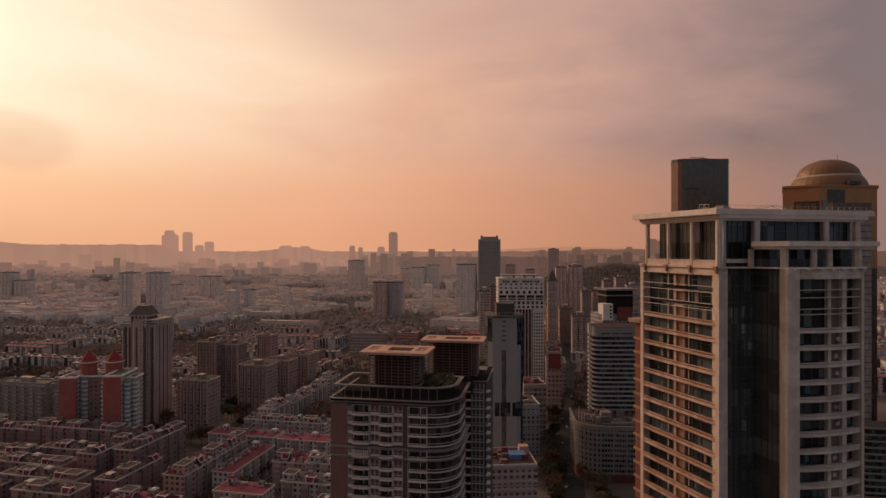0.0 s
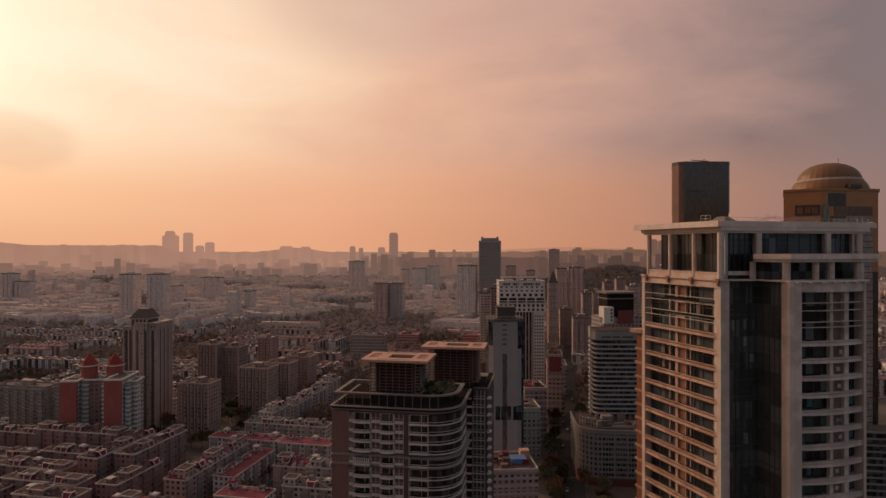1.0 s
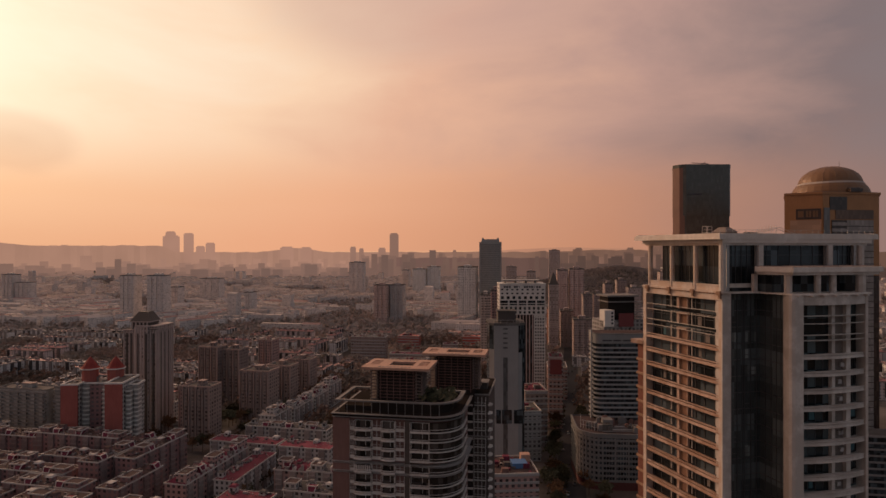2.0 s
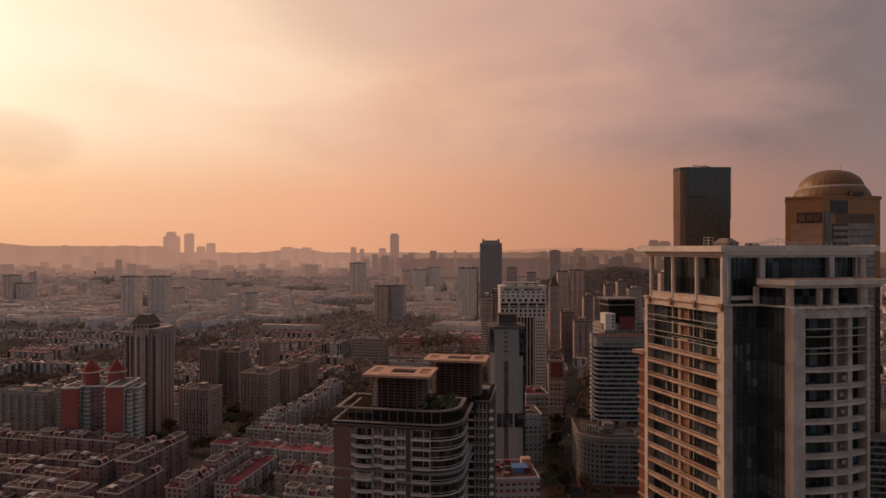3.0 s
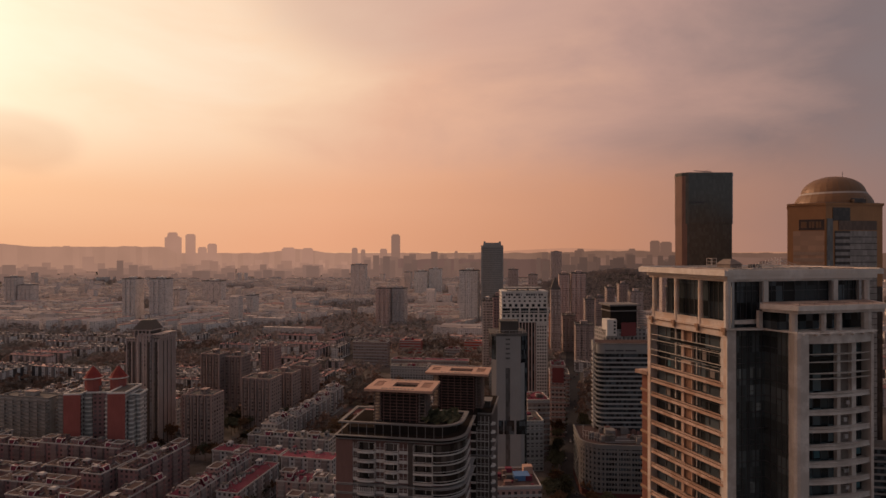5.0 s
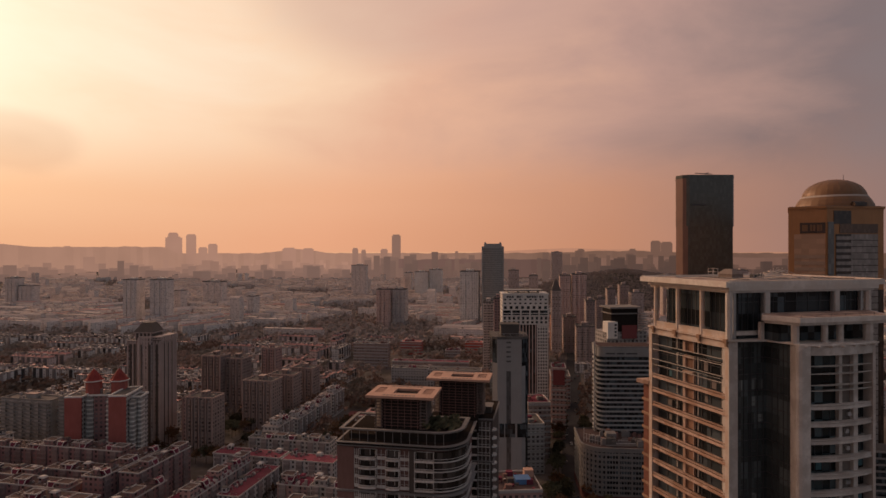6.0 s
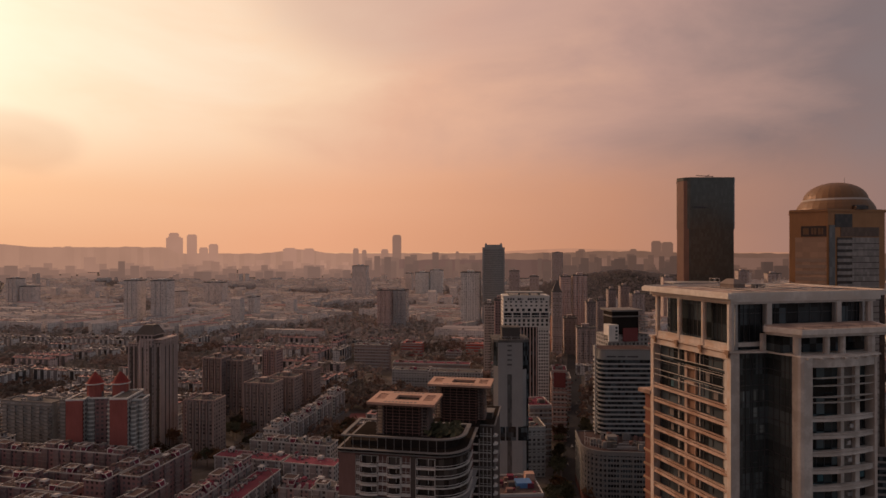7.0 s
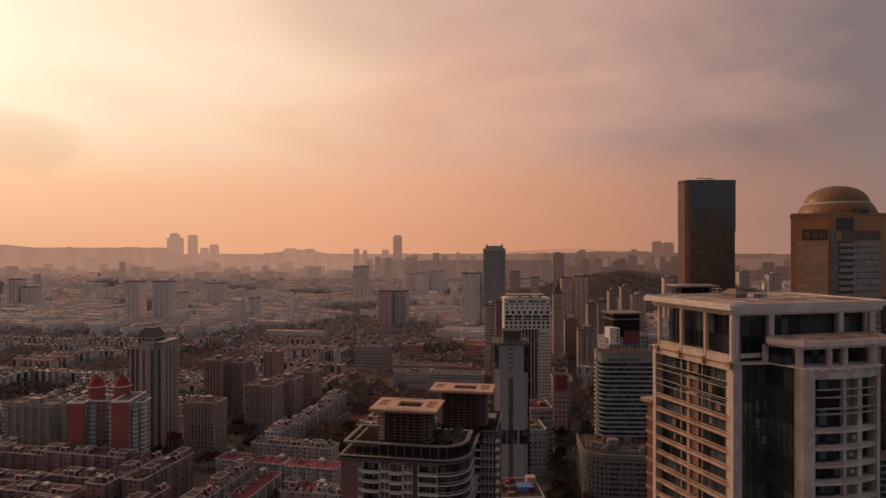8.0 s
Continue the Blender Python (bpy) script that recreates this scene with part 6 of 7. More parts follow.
# ------------------------------------------------------------ low apartment rows
def dormer_mesh():
    """A little gabled roof window, pale frame in front."""
    s = Shape()
    prof = [(-1.1, 0), (1.1, 0), (1.1, 1.1), (0, 2.0), (-1.1, 1.1)]
    n = len(s.v)
    s.v += [(x, 0.0, z) for x, z in prof] + [(x, 2.6, z) for x, z in prof]
    s.f += [(n, n + 1, n + 2, n + 3, n + 4)] + [(n + (k + 1) % 5, n + k, n + 5 + k, n + 5 + (k + 1) % 5) for k in range(5)]
    s.uv += [(0, 0)] * 25
    return s


def framed_dormer_mesh(frame):
    """A flared roof window: red sloping front, thin white edging."""
    s = Shape()
    lo, hi = [(-1.7, 0), (1.7, 0), (1.7, 3.6), (-1.7, 3.6)], [(-2.4, 1.2), (2.4, 1.2), (2.4, 3.6), (-2.4, 3.6)]
    if not frame:
        return s.prism(lo, 0, 2.6, top=hi)
    for i, j in ((0, 1), (1, 2), (3, 0)):
        s.tube((*hi[i], 2.65), (*hi[j], 2.65), 0.24, sides=4)
    for i in (0, 1):
        s.tube((lo[i][0], lo[i][1] - .05, 0), (hi[i][0], hi[i][1] - .05, 2.7), 0.25, sides=4)
    s.tube((-1.7, -.05, .1), (1.7, -.05, .1), 0.2, sides=4)
    return s


def zigzag(x0, x1, floors, out=1.25):
    """Stacked balconies as one bay: parapets proud, window strips set back."""
    prof = [(0.2, 2.5)]
    for f in range(1, floors):
        z = f * 2.9
        prof += [(-out, z - 0.3), (-out, z + 0.75), (-out + 0.45, z + 0.75), (-out + 0.45, z + 2.5)]
    prof += [(0.2, prof[-1][1])]
    s = Shape()
    k = len(prof)
    s.v += [(x0, y, z) for y, z in prof] + [(x1, y, z) for y, z in prof]
    for i in range(k - 1):
        s.f.append((i, k + i, k + i + 1, i + 1))
        s.uv += [(0, prof[i][1]), (x1 - x0, prof[i][1]), (x1 - x0, prof[i + 1][1]), (0, prof[i + 1][1])]
    s.f += [tuple(range(k)), tuple(range(2 * k - 1, k - 1, -1))]
    s.uv += [(0, 0)] * (2 * k)
    return s


def low_block(length, wall, roof, style, seed, near, depth=12.5, floors=7):
    """A walk-up block: balcony bays, eaves, a red mansard edge with dormers or a flat stepped roof."""
    rng = random.Random(seed)
    t = thing("apartment_block", 0, 0, 0, style[0], "apartment building", style[1])
    h, d = floors * 2.9, depth
    part("wall", Shape().box(0, length, 0, d, 0, h), wall, t)
    n = max(2, round(length / 9))
    rest = Shape()
    for k in range(n):
        c = (k + 0.5) * length / n
        if near:
            part("balcony_bay", zigzag(c - 2.9, c + 1.1, floors), BAY_DARK if wall is F_BRICK else TRIM_DULL, t)
        else:
            rest.box(c - 2.6, c + 1.0, -1.1, 0.1, 2.9, h - 0.4)
    part("parapet", Shape().ring([(-.35, -.5), (length + .35, -.5), (length + .35, d + .35), (-.35, d + .35)], [(-.05, -.15), (length + .05, -.15), (length + .05, d + .05), (-.05, d + .05)], h - 0.35, h + 0.4), WHITE_TRIM if near else TRIM_GREY, t)
    top = h
    if style[2]:
        top = h + 2.0
        y0, y1 = 0.2, d - 0.2
        lo = [(0.2, y0), (length - .2, y0), (length - .2, y1), (.2, y1)]
        hi = [(2.4, y0 + 3.2), (length - 2.4, y0 + 3.2), (length - 2.4, y1 - 3.2), (2.4, y1 - 3.2)]
        part("roof", Shape().prism(lo, h, top, top=hi), roof, t, "peach slab mansard roof" if roof is PALE_ROOF else "red tiled mansard roof")
        if near:
            for k in range(int(length / 4.4)):
                x = 3 + k * 4.4 + rng.uniform(-.5, .5)
                if x < length - 2.5:
                    shared("dormer", DORMER, t, x, 0.25, h)
                if k % 2:
                    ob = shared("dormer", DORMER, t, x, d - 0.25, h, 180)
    else:
        part("roof", Shape().box(.1, length - .1, .1, d - .1, h, h + .15), roof, t)
    flat_red = wall is F_WALK and not style[2]
    for k in range(n):
        if flat_red and near and k % 2:
            continue
        c = (k + 0.5) * length / n + rng.uniform(-1.5, 1.5)
        y, hh, w = rng.uniform(2.5, d - 5.5), rng.uniform(1.2, 3.0), rng.uniform(0.8, 2.0)
        if flat_red:
            y = d - 3.6
        if near:
            hut = part("stair_hut", Shape().box(c - w, c + w, y, y + 3.2, h + .1, top + hh), wall, t)
            part("hut_roof", Shape().prism([(c - w - .3, y - .3), (c + w + .3, y - .3), (c + w + .3, y + 3.5), (c - w - .3, y + 3.5)], top + hh, top + hh + rng.uniform(.25, 1.1),
                                            top=[(c - w * .7, y + .4), (c + w * .7, y + .4), (c + w * .7, y + 2.8), (c - w * .7, y + 2.8)]), rng.choice((roof, WHITE_TRIM, GREY_ROOF)), hut)
        else:
            rest.box(c - w, c + w, y, y + 3.2, h, top + hh)
        if near and not flat_red and k % 2 == 1 - seed % 2:
            one = shared("roof_window", DORMER_RED, t, c + 2.2, 0.3, top - .1)
            shared("window_edging", DORMER_EDGE, one)
        if near and not flat_red and k % 3 == seed % 3:
            w2, y2, z2 = rng.uniform(3, 4.5), rng.uniform(0.3, 1.5), top + rng.uniform(2.4, 3.2)
            room = part("roof_room", Shape().box(c - w2, c + w2, y2, y2 + 6, h + .1, z2), wall, t)
            part("room_roof", Shape().box(c - w2, c + w2, y2, y2 + 6, z2, z2 + .1), DARK_FELT, room)
            part("parapet", Shape().ring([(c - w2 - .4, y2 - .4), (c + w2 + .4, y2 - .4), (c + w2 + .4, y2 + 6.4), (c - w2 - .4, y2 + 6.4)],
                                         [(c - w2 - .1, y2 - .1), (c + w2 + .1, y2 - .1), (c + w2 + .1, y2 + 6.1), (c - w2 - .1, y2 + 6.1)], z2 - .1, z2 + .5), WHITE_TRIM, room)
    for k in range(int(length / 0.7)):
        x, y, s = rng.uniform(0.6, length - 2), rng.uniform(d * .55 if flat_red and near and k % 5 else 0.4, d - 1.6), rng.uniform(0.2, 0.8)
        rest.box(x, x + s * rng.uniform(1, 3.2), y, y + s, h + .1, top + s * rng.uniform(.5, 2.0))
    tagged(part("roof_clutter", rest, CLUTTER, t), "water heaters, tanks and small sheds", kind="stuff")
    return t


TRIM_DULL = plain("dull_balcony_paint", (0.26, 0.225, 0.218), 0.8, vary=0.3, island=0.3)
BAY_DARK = plain("dim_balcony_paint", (0.225, 0.175, 0.17), 0.8, vary=0.35, island=0.3)
DORMER_RED = framed_dormer_mesh(False).mesh("roof_window", RED_ROOF)
DORMER_EDGE = framed_dormer_mesh(True).mesh("window_edging", plain("white_edging_paint", (0.55, 0.52, 0.50), 0.7, vary=0.2))
DORMER = dormer_mesh().mesh("dormer", plain("pale_dormer_paint", (0.34, 0.31, 0.30), 0.8, vary=0.3, island=0.5))
STYLES = {
    "rose": ("rose brick walk-up block with red roof and pale dormers", "low apartment rows", True),
    "white": ("pale walk-up block with a flat red roof deck", "low apartment rows", False),
    "pale": ("pale walk-up block with peach roof slabs and dormers", "low apartment rows", True),
    "grey": ("grey walk-up block with flat cluttered roof", "low apartment rows", False),
    "brick": ("dark rose brick block with flat stepped roof", "low apartment rows", False)}
kit = {}
TALL = ("tall dark rose brick block with flat stepped roof", "low apartment rows", False)
for i, (key, wall, roof) in enumerate((("rose", F_PINK, RED_ROOF), ("white", F_WALK, RED_ROOF), ("grey", F_GREY, GREY_ROOF), ("brick", F_BRICK, DARK_FELT), ("pale", F_WALK, PALE_ROOF))):
    for L in (26, 34, 46, 60):
        for v in range(2):
            kit[key, L, True, v] = [low_block(L, wall, roof, STYLES[key], i * 10 + L + v * 7, True, floors=7 - v), False]
            # far kit: walls and roofs take the colours paled for haze
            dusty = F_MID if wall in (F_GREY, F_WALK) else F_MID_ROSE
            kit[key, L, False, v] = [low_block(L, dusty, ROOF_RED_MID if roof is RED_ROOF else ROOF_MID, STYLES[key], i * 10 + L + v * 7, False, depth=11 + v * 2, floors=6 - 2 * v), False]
for L in (46, 60):
    for v in range(2):
        kit["tall", L, True, v] = [low_block(L, F_BRICK, DARK_FELT, TALL, 90 + L + v, True, floors=9), False]
placed = []


def put_block(key, L, x, y, along=1, twist=0.0, note=True):
    turn = (GRID if along == 1 else GRID - 90) + twist
    near = note
    which = (key, L, near, int(x * 7 + y) % 2)
    ob, used = kit[which]
    m = pose(x, y, 0, 0, 0, -turn)
    if used:
        ob = copy_thing(ob, m)
    else:
        ob.matrix_basis = m
        kit[which][1] = True
    d = E1 if along == 1 else E2
    if note:
        placed.append((Vector((x, y)) + d * L / 2 + (E2 if along == 1 else -E1) * 6, L / 2 + 4))
    return ob


for key, L, x, y, a in (
        ("white", 46, -150, 378, 1), ("white", 34, -103, 367, 1), ("white", 46, -113, 318, 2), ("rose", 60, -134, 306, 2), ("rose", 26, -97, 336, 1),
        ("grey", 60, -138, 410, 1), ("pale", 26, -124, 432, 2), ("pale", 34, -117, 462, 2), ("pale", 26, -109, 500, 2), ("pale", 26, -102, 530, 2),
        ("brick", 60, -302, 392, 1), ("tall", 60, -260, 376, 1), ("tall", 46, -172, 328, 2), ("tall", 46, -189, 322, 2), ("brick", 46, -240, 352, 1), ("brick", 46, -252, 330, 1),
        ("brick", 46, -232, 310, 1), ("brick", 34, -212, 290, 1), ("brick", 46, -272, 305, 1), ("brick", 34, -166, 300, 2), ("rose", 34, -160, 276, 1),
        ("white", 26, -112, 288, 1), ("brick", 60, -300, 352, 1), ("brick", 46, -300, 330, 1), ("grey", 46, -82, 300, 1), ("grey", 34, -76, 326, 1),
        ("white", 34, -66, 398, 1), ("grey", 46, -240, 270, 1), ("grey", 34, -190, 262, 1), ("rose", 34, -110, 262, 1), ("grey", 34, -60, 270, 1),
        ("grey", 60, -370, 420, 1), ("brick", 46, -350, 385, 1), ("brick", 46, -360, 360, 1), ("grey", 34, -250, 470, 1)):
    put_block(key, L, x, y, a)


# street-side buildings by the main road
def street_building(x, y, turn, w, d, h, wall, roof, label):
    t = thing("street_building", x, y, turn, label, "building")
    part("wall", Shape().box(0, w, 0, d, 0, h), wall, t)
    part("roof", Shape().box(.3, w - .3, .3, d - .3, h, h + .25), roof, t)
    part("parapet", Shape().ring([(-.2, -.2), (w + .2, -.2), (w + .2, d + .2), (-.2, d + .2)], [(.3, .3), (w - .3, .3), (w - .3, d - .3), (.3, d - .3)], h, h + 1), WHITE_TRIM, t)
    for k in range(int(h / 3.9)):
        part("ledge", Shape().box(-.3, w + .3, -.45, .2, 3.4 + k * 3.9, 4.6 + k * 3.9), SILL, t)
    rng = random.Random(w * d)
    for k in range(14):
        a, b, s = rng.uniform(1, w - 4), rng.uniform(1, d - 4), rng.choice((0.8, 1.1, 1.5, 2.2, 3.4))
        hut = Shape().box(a, a + s, b, b + s * .8, h + .25, h + .25 + s * .7)
        hut.box(a - .12, a + s + .12, b - .12, b + s * .8 + .12, h + .25 + s * .7, h + .37 + s * .7)
        part("roof_hut", hut, rng.choice((CLUTTER, TRIM_GREY, BROWN_WALL, RED_ROOF)), t)
    return t


b = street_building(24, 300, -4, 24, 26, 27.5, F_PINK, DARK_FELT, "rose brick street building with cluttered roof and blue shed")
part("blue_shed", Shape().box(12, 20, 8, 15, 27.7, 30.4), BLUE_SHEET, b, "blue sheet-metal roof shed")
part("orange_hut", Shape().box(18.5, 23.5, 17.5, 22, 27.7, 31.5), CAP_PINK, b, "orange painted roof hut")
street_building(50, 396, -4, 15, 24, 33, F_GREY, GREY_ROOF, "grey banded street building with roof sheds")
street_building(58, 424, -4, 16, 24, 40, F_BROWN, RED_ROOF, "brown street building with red flat roof")
b = street_building(83, 470, 8, 11, 20, 56, F_PINK, RED_ROOF, "narrow rose street building with a red roof and red board")
part("red_board", Shape().box(1.0, 10.0, -0.9, -0.5, 43, 55), RED_SIGN, b, "plain dull red board")
street_building(-212, 464, 12, 9, 18, 6.5, WHITE_WALL, WHITE_WALL, "small white shed beside a brown slab")
street_building(26, 832, 8, 24, 18, 19, RED_HALL, RED_HALL, "low hall with a bright red roof")
street_building(-66, 846, 8, 30, 16, 18, RED_WALL, RED_HALL, "low hall with a red sheet roof among trees")
street_building(-2, 790, 8, 20, 14, 15, F_BROWN, RED_ROOF, "small hall with a dull red roof among trees")
street_building(98, 560, 8, 18, 30, 30, F_PINK, GREY_ROOF, "rose street building beside the road")
street_building(104, 240, -10, 30, 30, 27, F_BROWN, GREY_ROOF, "brown building at the foot of the tall tower")
street_building(134, 300, -10, 30, 40, 20, F_GREY, GREY_ROOF, "grey low building behind the tall tower")
street_building(-118, 750, 8, 44, 16, 31, F_BROWN, GREY_ROOF, "long dark office block with a pale roof edge")
street_building(-60, 640, 8, 50, 14, 22, F_GREY, GREY_ROOF, "long pale low building among trees")
street_building(-20, 610, 8, 55, 16, 26, F_GREY, GREY_ROOF, "grey low building with a flat roof")
street_building(-64, 690, 8, 90, 14, 20, F_BROWN, RED_ROOF, "long low brown building with a red roof")
placed += [(Vector(p), r) for p, r in (((82, 480), 16), ((38, 840), 18), ((-51, 854), 22), ((8, 796), 16), ((37, 312), 25), ((58, 408), 22), ((66, 436), 22), ((100, 532), 20), ((108, 575), 24), ((-96, 758), 34), ((-36, 640), 34), ((8, 610), 36), ((-20, 690), 54),
                                       ((-18, 182), 48), ((66, 118), 40), ((-230, 402), 42), ((-226, 462), 34), ((-185, 452), 30), ((-158, 500), 26), ((-148, 540), 22), ((-140, 578), 22), ((-180, 606), 18),
                                       ((-204, 552), 24), ((-277, 462), 34), ((-328, 468), 34), ((38, 374), 26), ((66, 508), 30), ((112, 390), 30), ((128, 420), 32), ((205, 480), 42), ((245, 372), 52), ((110, 372), 48))]
pav = thing("pavilion", -33, 676, 6, "small pavilion with a lit tan roof on posts", "pavilion")
part("roof", Shape().box(0, 16, 0, 9, 12.6, 13.6), SLAB_STONE, pav, "sunlit tan roof slab")
part("core", Shape().box(5, 11, 3, 7, 0, 12.6), DARK_BROWN, pav)
for x in (0.6, 14.8):
    for y in (0.6, 7.8):
        part("post", Shape().box(x, x + 0.6, y, y + 0.6, 0, 12.6), TRIM_GREY, pav)
court = Shape()
strip(court, (-90, 541), (-46, 541), 17, 0.14)
tagged(part("sports_court", court, RED_SIGN), "faded red sports court", "sports court", kind="structure")


PARKS = ((116, 600, 16), (128, 650, 18), (140, 700, 20), (150, 640, 20), (92, 580, 12), (160, 600, 22), (-92, 470, 20), (-84, 505, 24), (-76, 545, 28), (-66, 590, 30), (-56, 635, 22), (-20, 735, 40), (-6, 660, 16), (30, 700, 34), (-160, 640, 20), (50, 770, 30), (-10, 880, 40), (-436, 600, 34), (-345, 860, 36))


def by_court(x, y):
    return -93 < x < -43 and 488 < y < 552


def in_park(p, r=0.0):
    return any((p.x - x) ** 2 + (p.y - y) ** 2 < (k + r) ** 2 for x, y, k in PARKS)


def free(p, r):
    if abs((p - ROAD_AT).dot(E1)) < 15 + r * 0.5 or abs((p - Vector((-173, 527))).dot(E1)) < 10 + r * 0.3:
        return False
    return all((p - q).length > r + k for q, k in placed)


rng = random.Random(21)
for row in range(0, 40):
    bpos = 300 + row * 25.5
    apos = -1300.0 + rng.uniform(0, 40)
    while apos < 900:
        L = rng.choice((34, 46, 46, 60, 60))
        p = E1 * (apos + L / 2) + E2 * (bpos + rng.uniform(-2, 2) + 6)
        apos += L + rng.choice((3, 5, 7, 12, 24))
        if not (440 < p.y < 935) or abs(p.x) > 0.80 * p.y + 40 or (p.x > 0.36 * p.y and p.y < 560):
            continue
        if noise.noise((p.x * 0.006, p.y * 0.006, 4)) > 0.24 or not free(p, L * 0.34) or in_park(p, L * 0.3):
            continue
        key = rng.choice(("rose", "white", "grey", "grey", "white", "brick")) if noise.noise((p.x * 0.004, p.y * 0.004, 9)) < 0.1 else rng.choice(("grey", "white"))
        q = p - E1 * L / 2 - E2 * 6
        if noise.noise((p.x * 0.004, p.y * 0.004, 14)) > 0.12 and L < 50:
            put_block(key, L, p.x, p.y - L / 2, 2, rng.uniform(-4, 4), False)
        else:
            put_block(key, L, q.x, q.y, 1, rng.uniform(-3, 3), False)


for ob, used in kit.values():
    if not used:
        for o in (*ob.children_recursive, ob):
            bpy.data.objects.remove(o)


# ------------------------------------------------------------ far towers, one by one
def far_tower(u0, u1, top, d, depth, mat, label, turn=8.0, crown=0, name="tower_block"):
    """A tower between two bearings at a distance: bays, a stepped head and roof huts."""
    x0, x1 = px_x(u0, d), px_x(u1, d)
    w, h = x1 - x0, EYE_Z - (top - 441) / 1046.2 * d
    t = thing(name, x0, d, turn, label, "tower", "far towers")
    part("wall", Shape().box(0, w, 0, depth, 0, h), mat, t)
    for k in range(3):
        c = w * (k + 0.5) / 3
        part("bay", Shape().box(c - w * .11, c + w * .11, -1.6, .3, 0, h - 2), mat, t)
    part("roof", Shape().ring([(-.4, -.4), (w + .4, -.4), (w + .4, depth + .4), (-.4, depth + .4)], [(.6, .6), (w - .6, .6), (w - .6, depth - .6), (.6, depth - .6)], h, h + 1.4).box(.6, w - .6, .6, depth - .6, h, h + .3), GREY_ROOF, t)
    part("roof_hut", Shape().box(w * .3, w * .7, depth * .3, depth * .7, h + .3, h + 4.5), mat, t)
    if crown == 1:
        part("crown", Shape().prism([(0, 0), (w, 0), (w, depth), (0, depth)], h + .1, h + 7, top=[(w * .14, 3), (w * .86, 3), (w * .86, depth - 3), (w * .14, depth - 3)]), mat, t)
    if crown == 2:
        part("spire", Shape().prism([(0, 0), (w, 0), (w, depth), (0, depth)], h, h + 16, top=[(w * .45, depth * .45), (w * .55, depth * .45), (w * .55, depth * .55), (w * .45, depth * .55)]), DARK_BROWN, t)
    return t


def glass_tower():
    """Slim tower with bowed glass, fine floor lines and a scooped crown."""
    d = 1100
    x0, w = px_x(847, d), px_x(885, d) - px_x(847, d)
    t = thing("glass_tower", x0, d, 4, "dark blue-grey glass tower with a scooped crown", "tower", "far towers")

    def plan(g):
        front = [(-g + (w + 2 * g) * i / 8, -g - 3.2 * math.sin(i / 8 * math.pi)) for i in range(9)]
        return [(x, y) for x, y in front] + [(w + g, 38), (-g, 38)]
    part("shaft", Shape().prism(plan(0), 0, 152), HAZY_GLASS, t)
    line = Shape().prism(plan(0.15), 0, 1.1).mesh("floor_line", TOWER_LINE)
    for k in range(36):
        shared("floor_line", line, t, z=148 - k * 4.0)
    for x in (-0.6, w - 2.4):
        part("edge_fin", Shape().box(x, x + 3.0, -1.4, 36, 0, 156), TOWER_LINE, t)
    part("crown", Shape().prism([(3, -2), (w - 3, -2), (w - 3, 34), (3, 34)], 152, 161, top=[(8, 3), (w - 8, 3), (w - 8, 28), (8, 28)]), HAZY_GLASS, t, "scooped glass crown")
    for x in (2.4, w - 9.4):
        part("crown_horn", Shape().prism([(x, 0), (x + 7, 0), (x + 7, 30), (x, 30)], 152, 163.5, top=[(x + 2, 3), (x + 5, 3), (x + 5, 26), (x + 2, 26)]), TOWER_LINE, t)


# glass lightened so the distant tower looks veiled by haze
HAZY_GLASS = glass("hazed_blue_grey_glass", (0.19, 0.195, 0.19), 0.5, vary=0.1)
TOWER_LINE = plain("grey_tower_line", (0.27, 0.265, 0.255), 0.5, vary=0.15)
glass_tower()
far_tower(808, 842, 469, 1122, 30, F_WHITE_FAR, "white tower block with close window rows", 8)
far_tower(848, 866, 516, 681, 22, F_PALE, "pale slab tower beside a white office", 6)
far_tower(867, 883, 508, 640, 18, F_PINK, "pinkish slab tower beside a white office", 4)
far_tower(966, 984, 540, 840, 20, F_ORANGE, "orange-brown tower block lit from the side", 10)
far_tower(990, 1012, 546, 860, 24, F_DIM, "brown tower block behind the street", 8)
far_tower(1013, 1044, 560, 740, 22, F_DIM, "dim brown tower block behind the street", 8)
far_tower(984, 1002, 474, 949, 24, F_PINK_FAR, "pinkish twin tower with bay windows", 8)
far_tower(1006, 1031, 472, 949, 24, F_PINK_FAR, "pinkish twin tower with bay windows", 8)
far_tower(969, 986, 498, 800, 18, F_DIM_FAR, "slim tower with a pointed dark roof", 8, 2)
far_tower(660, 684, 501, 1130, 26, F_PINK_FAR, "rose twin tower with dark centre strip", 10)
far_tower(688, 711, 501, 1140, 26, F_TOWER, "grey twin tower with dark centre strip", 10)
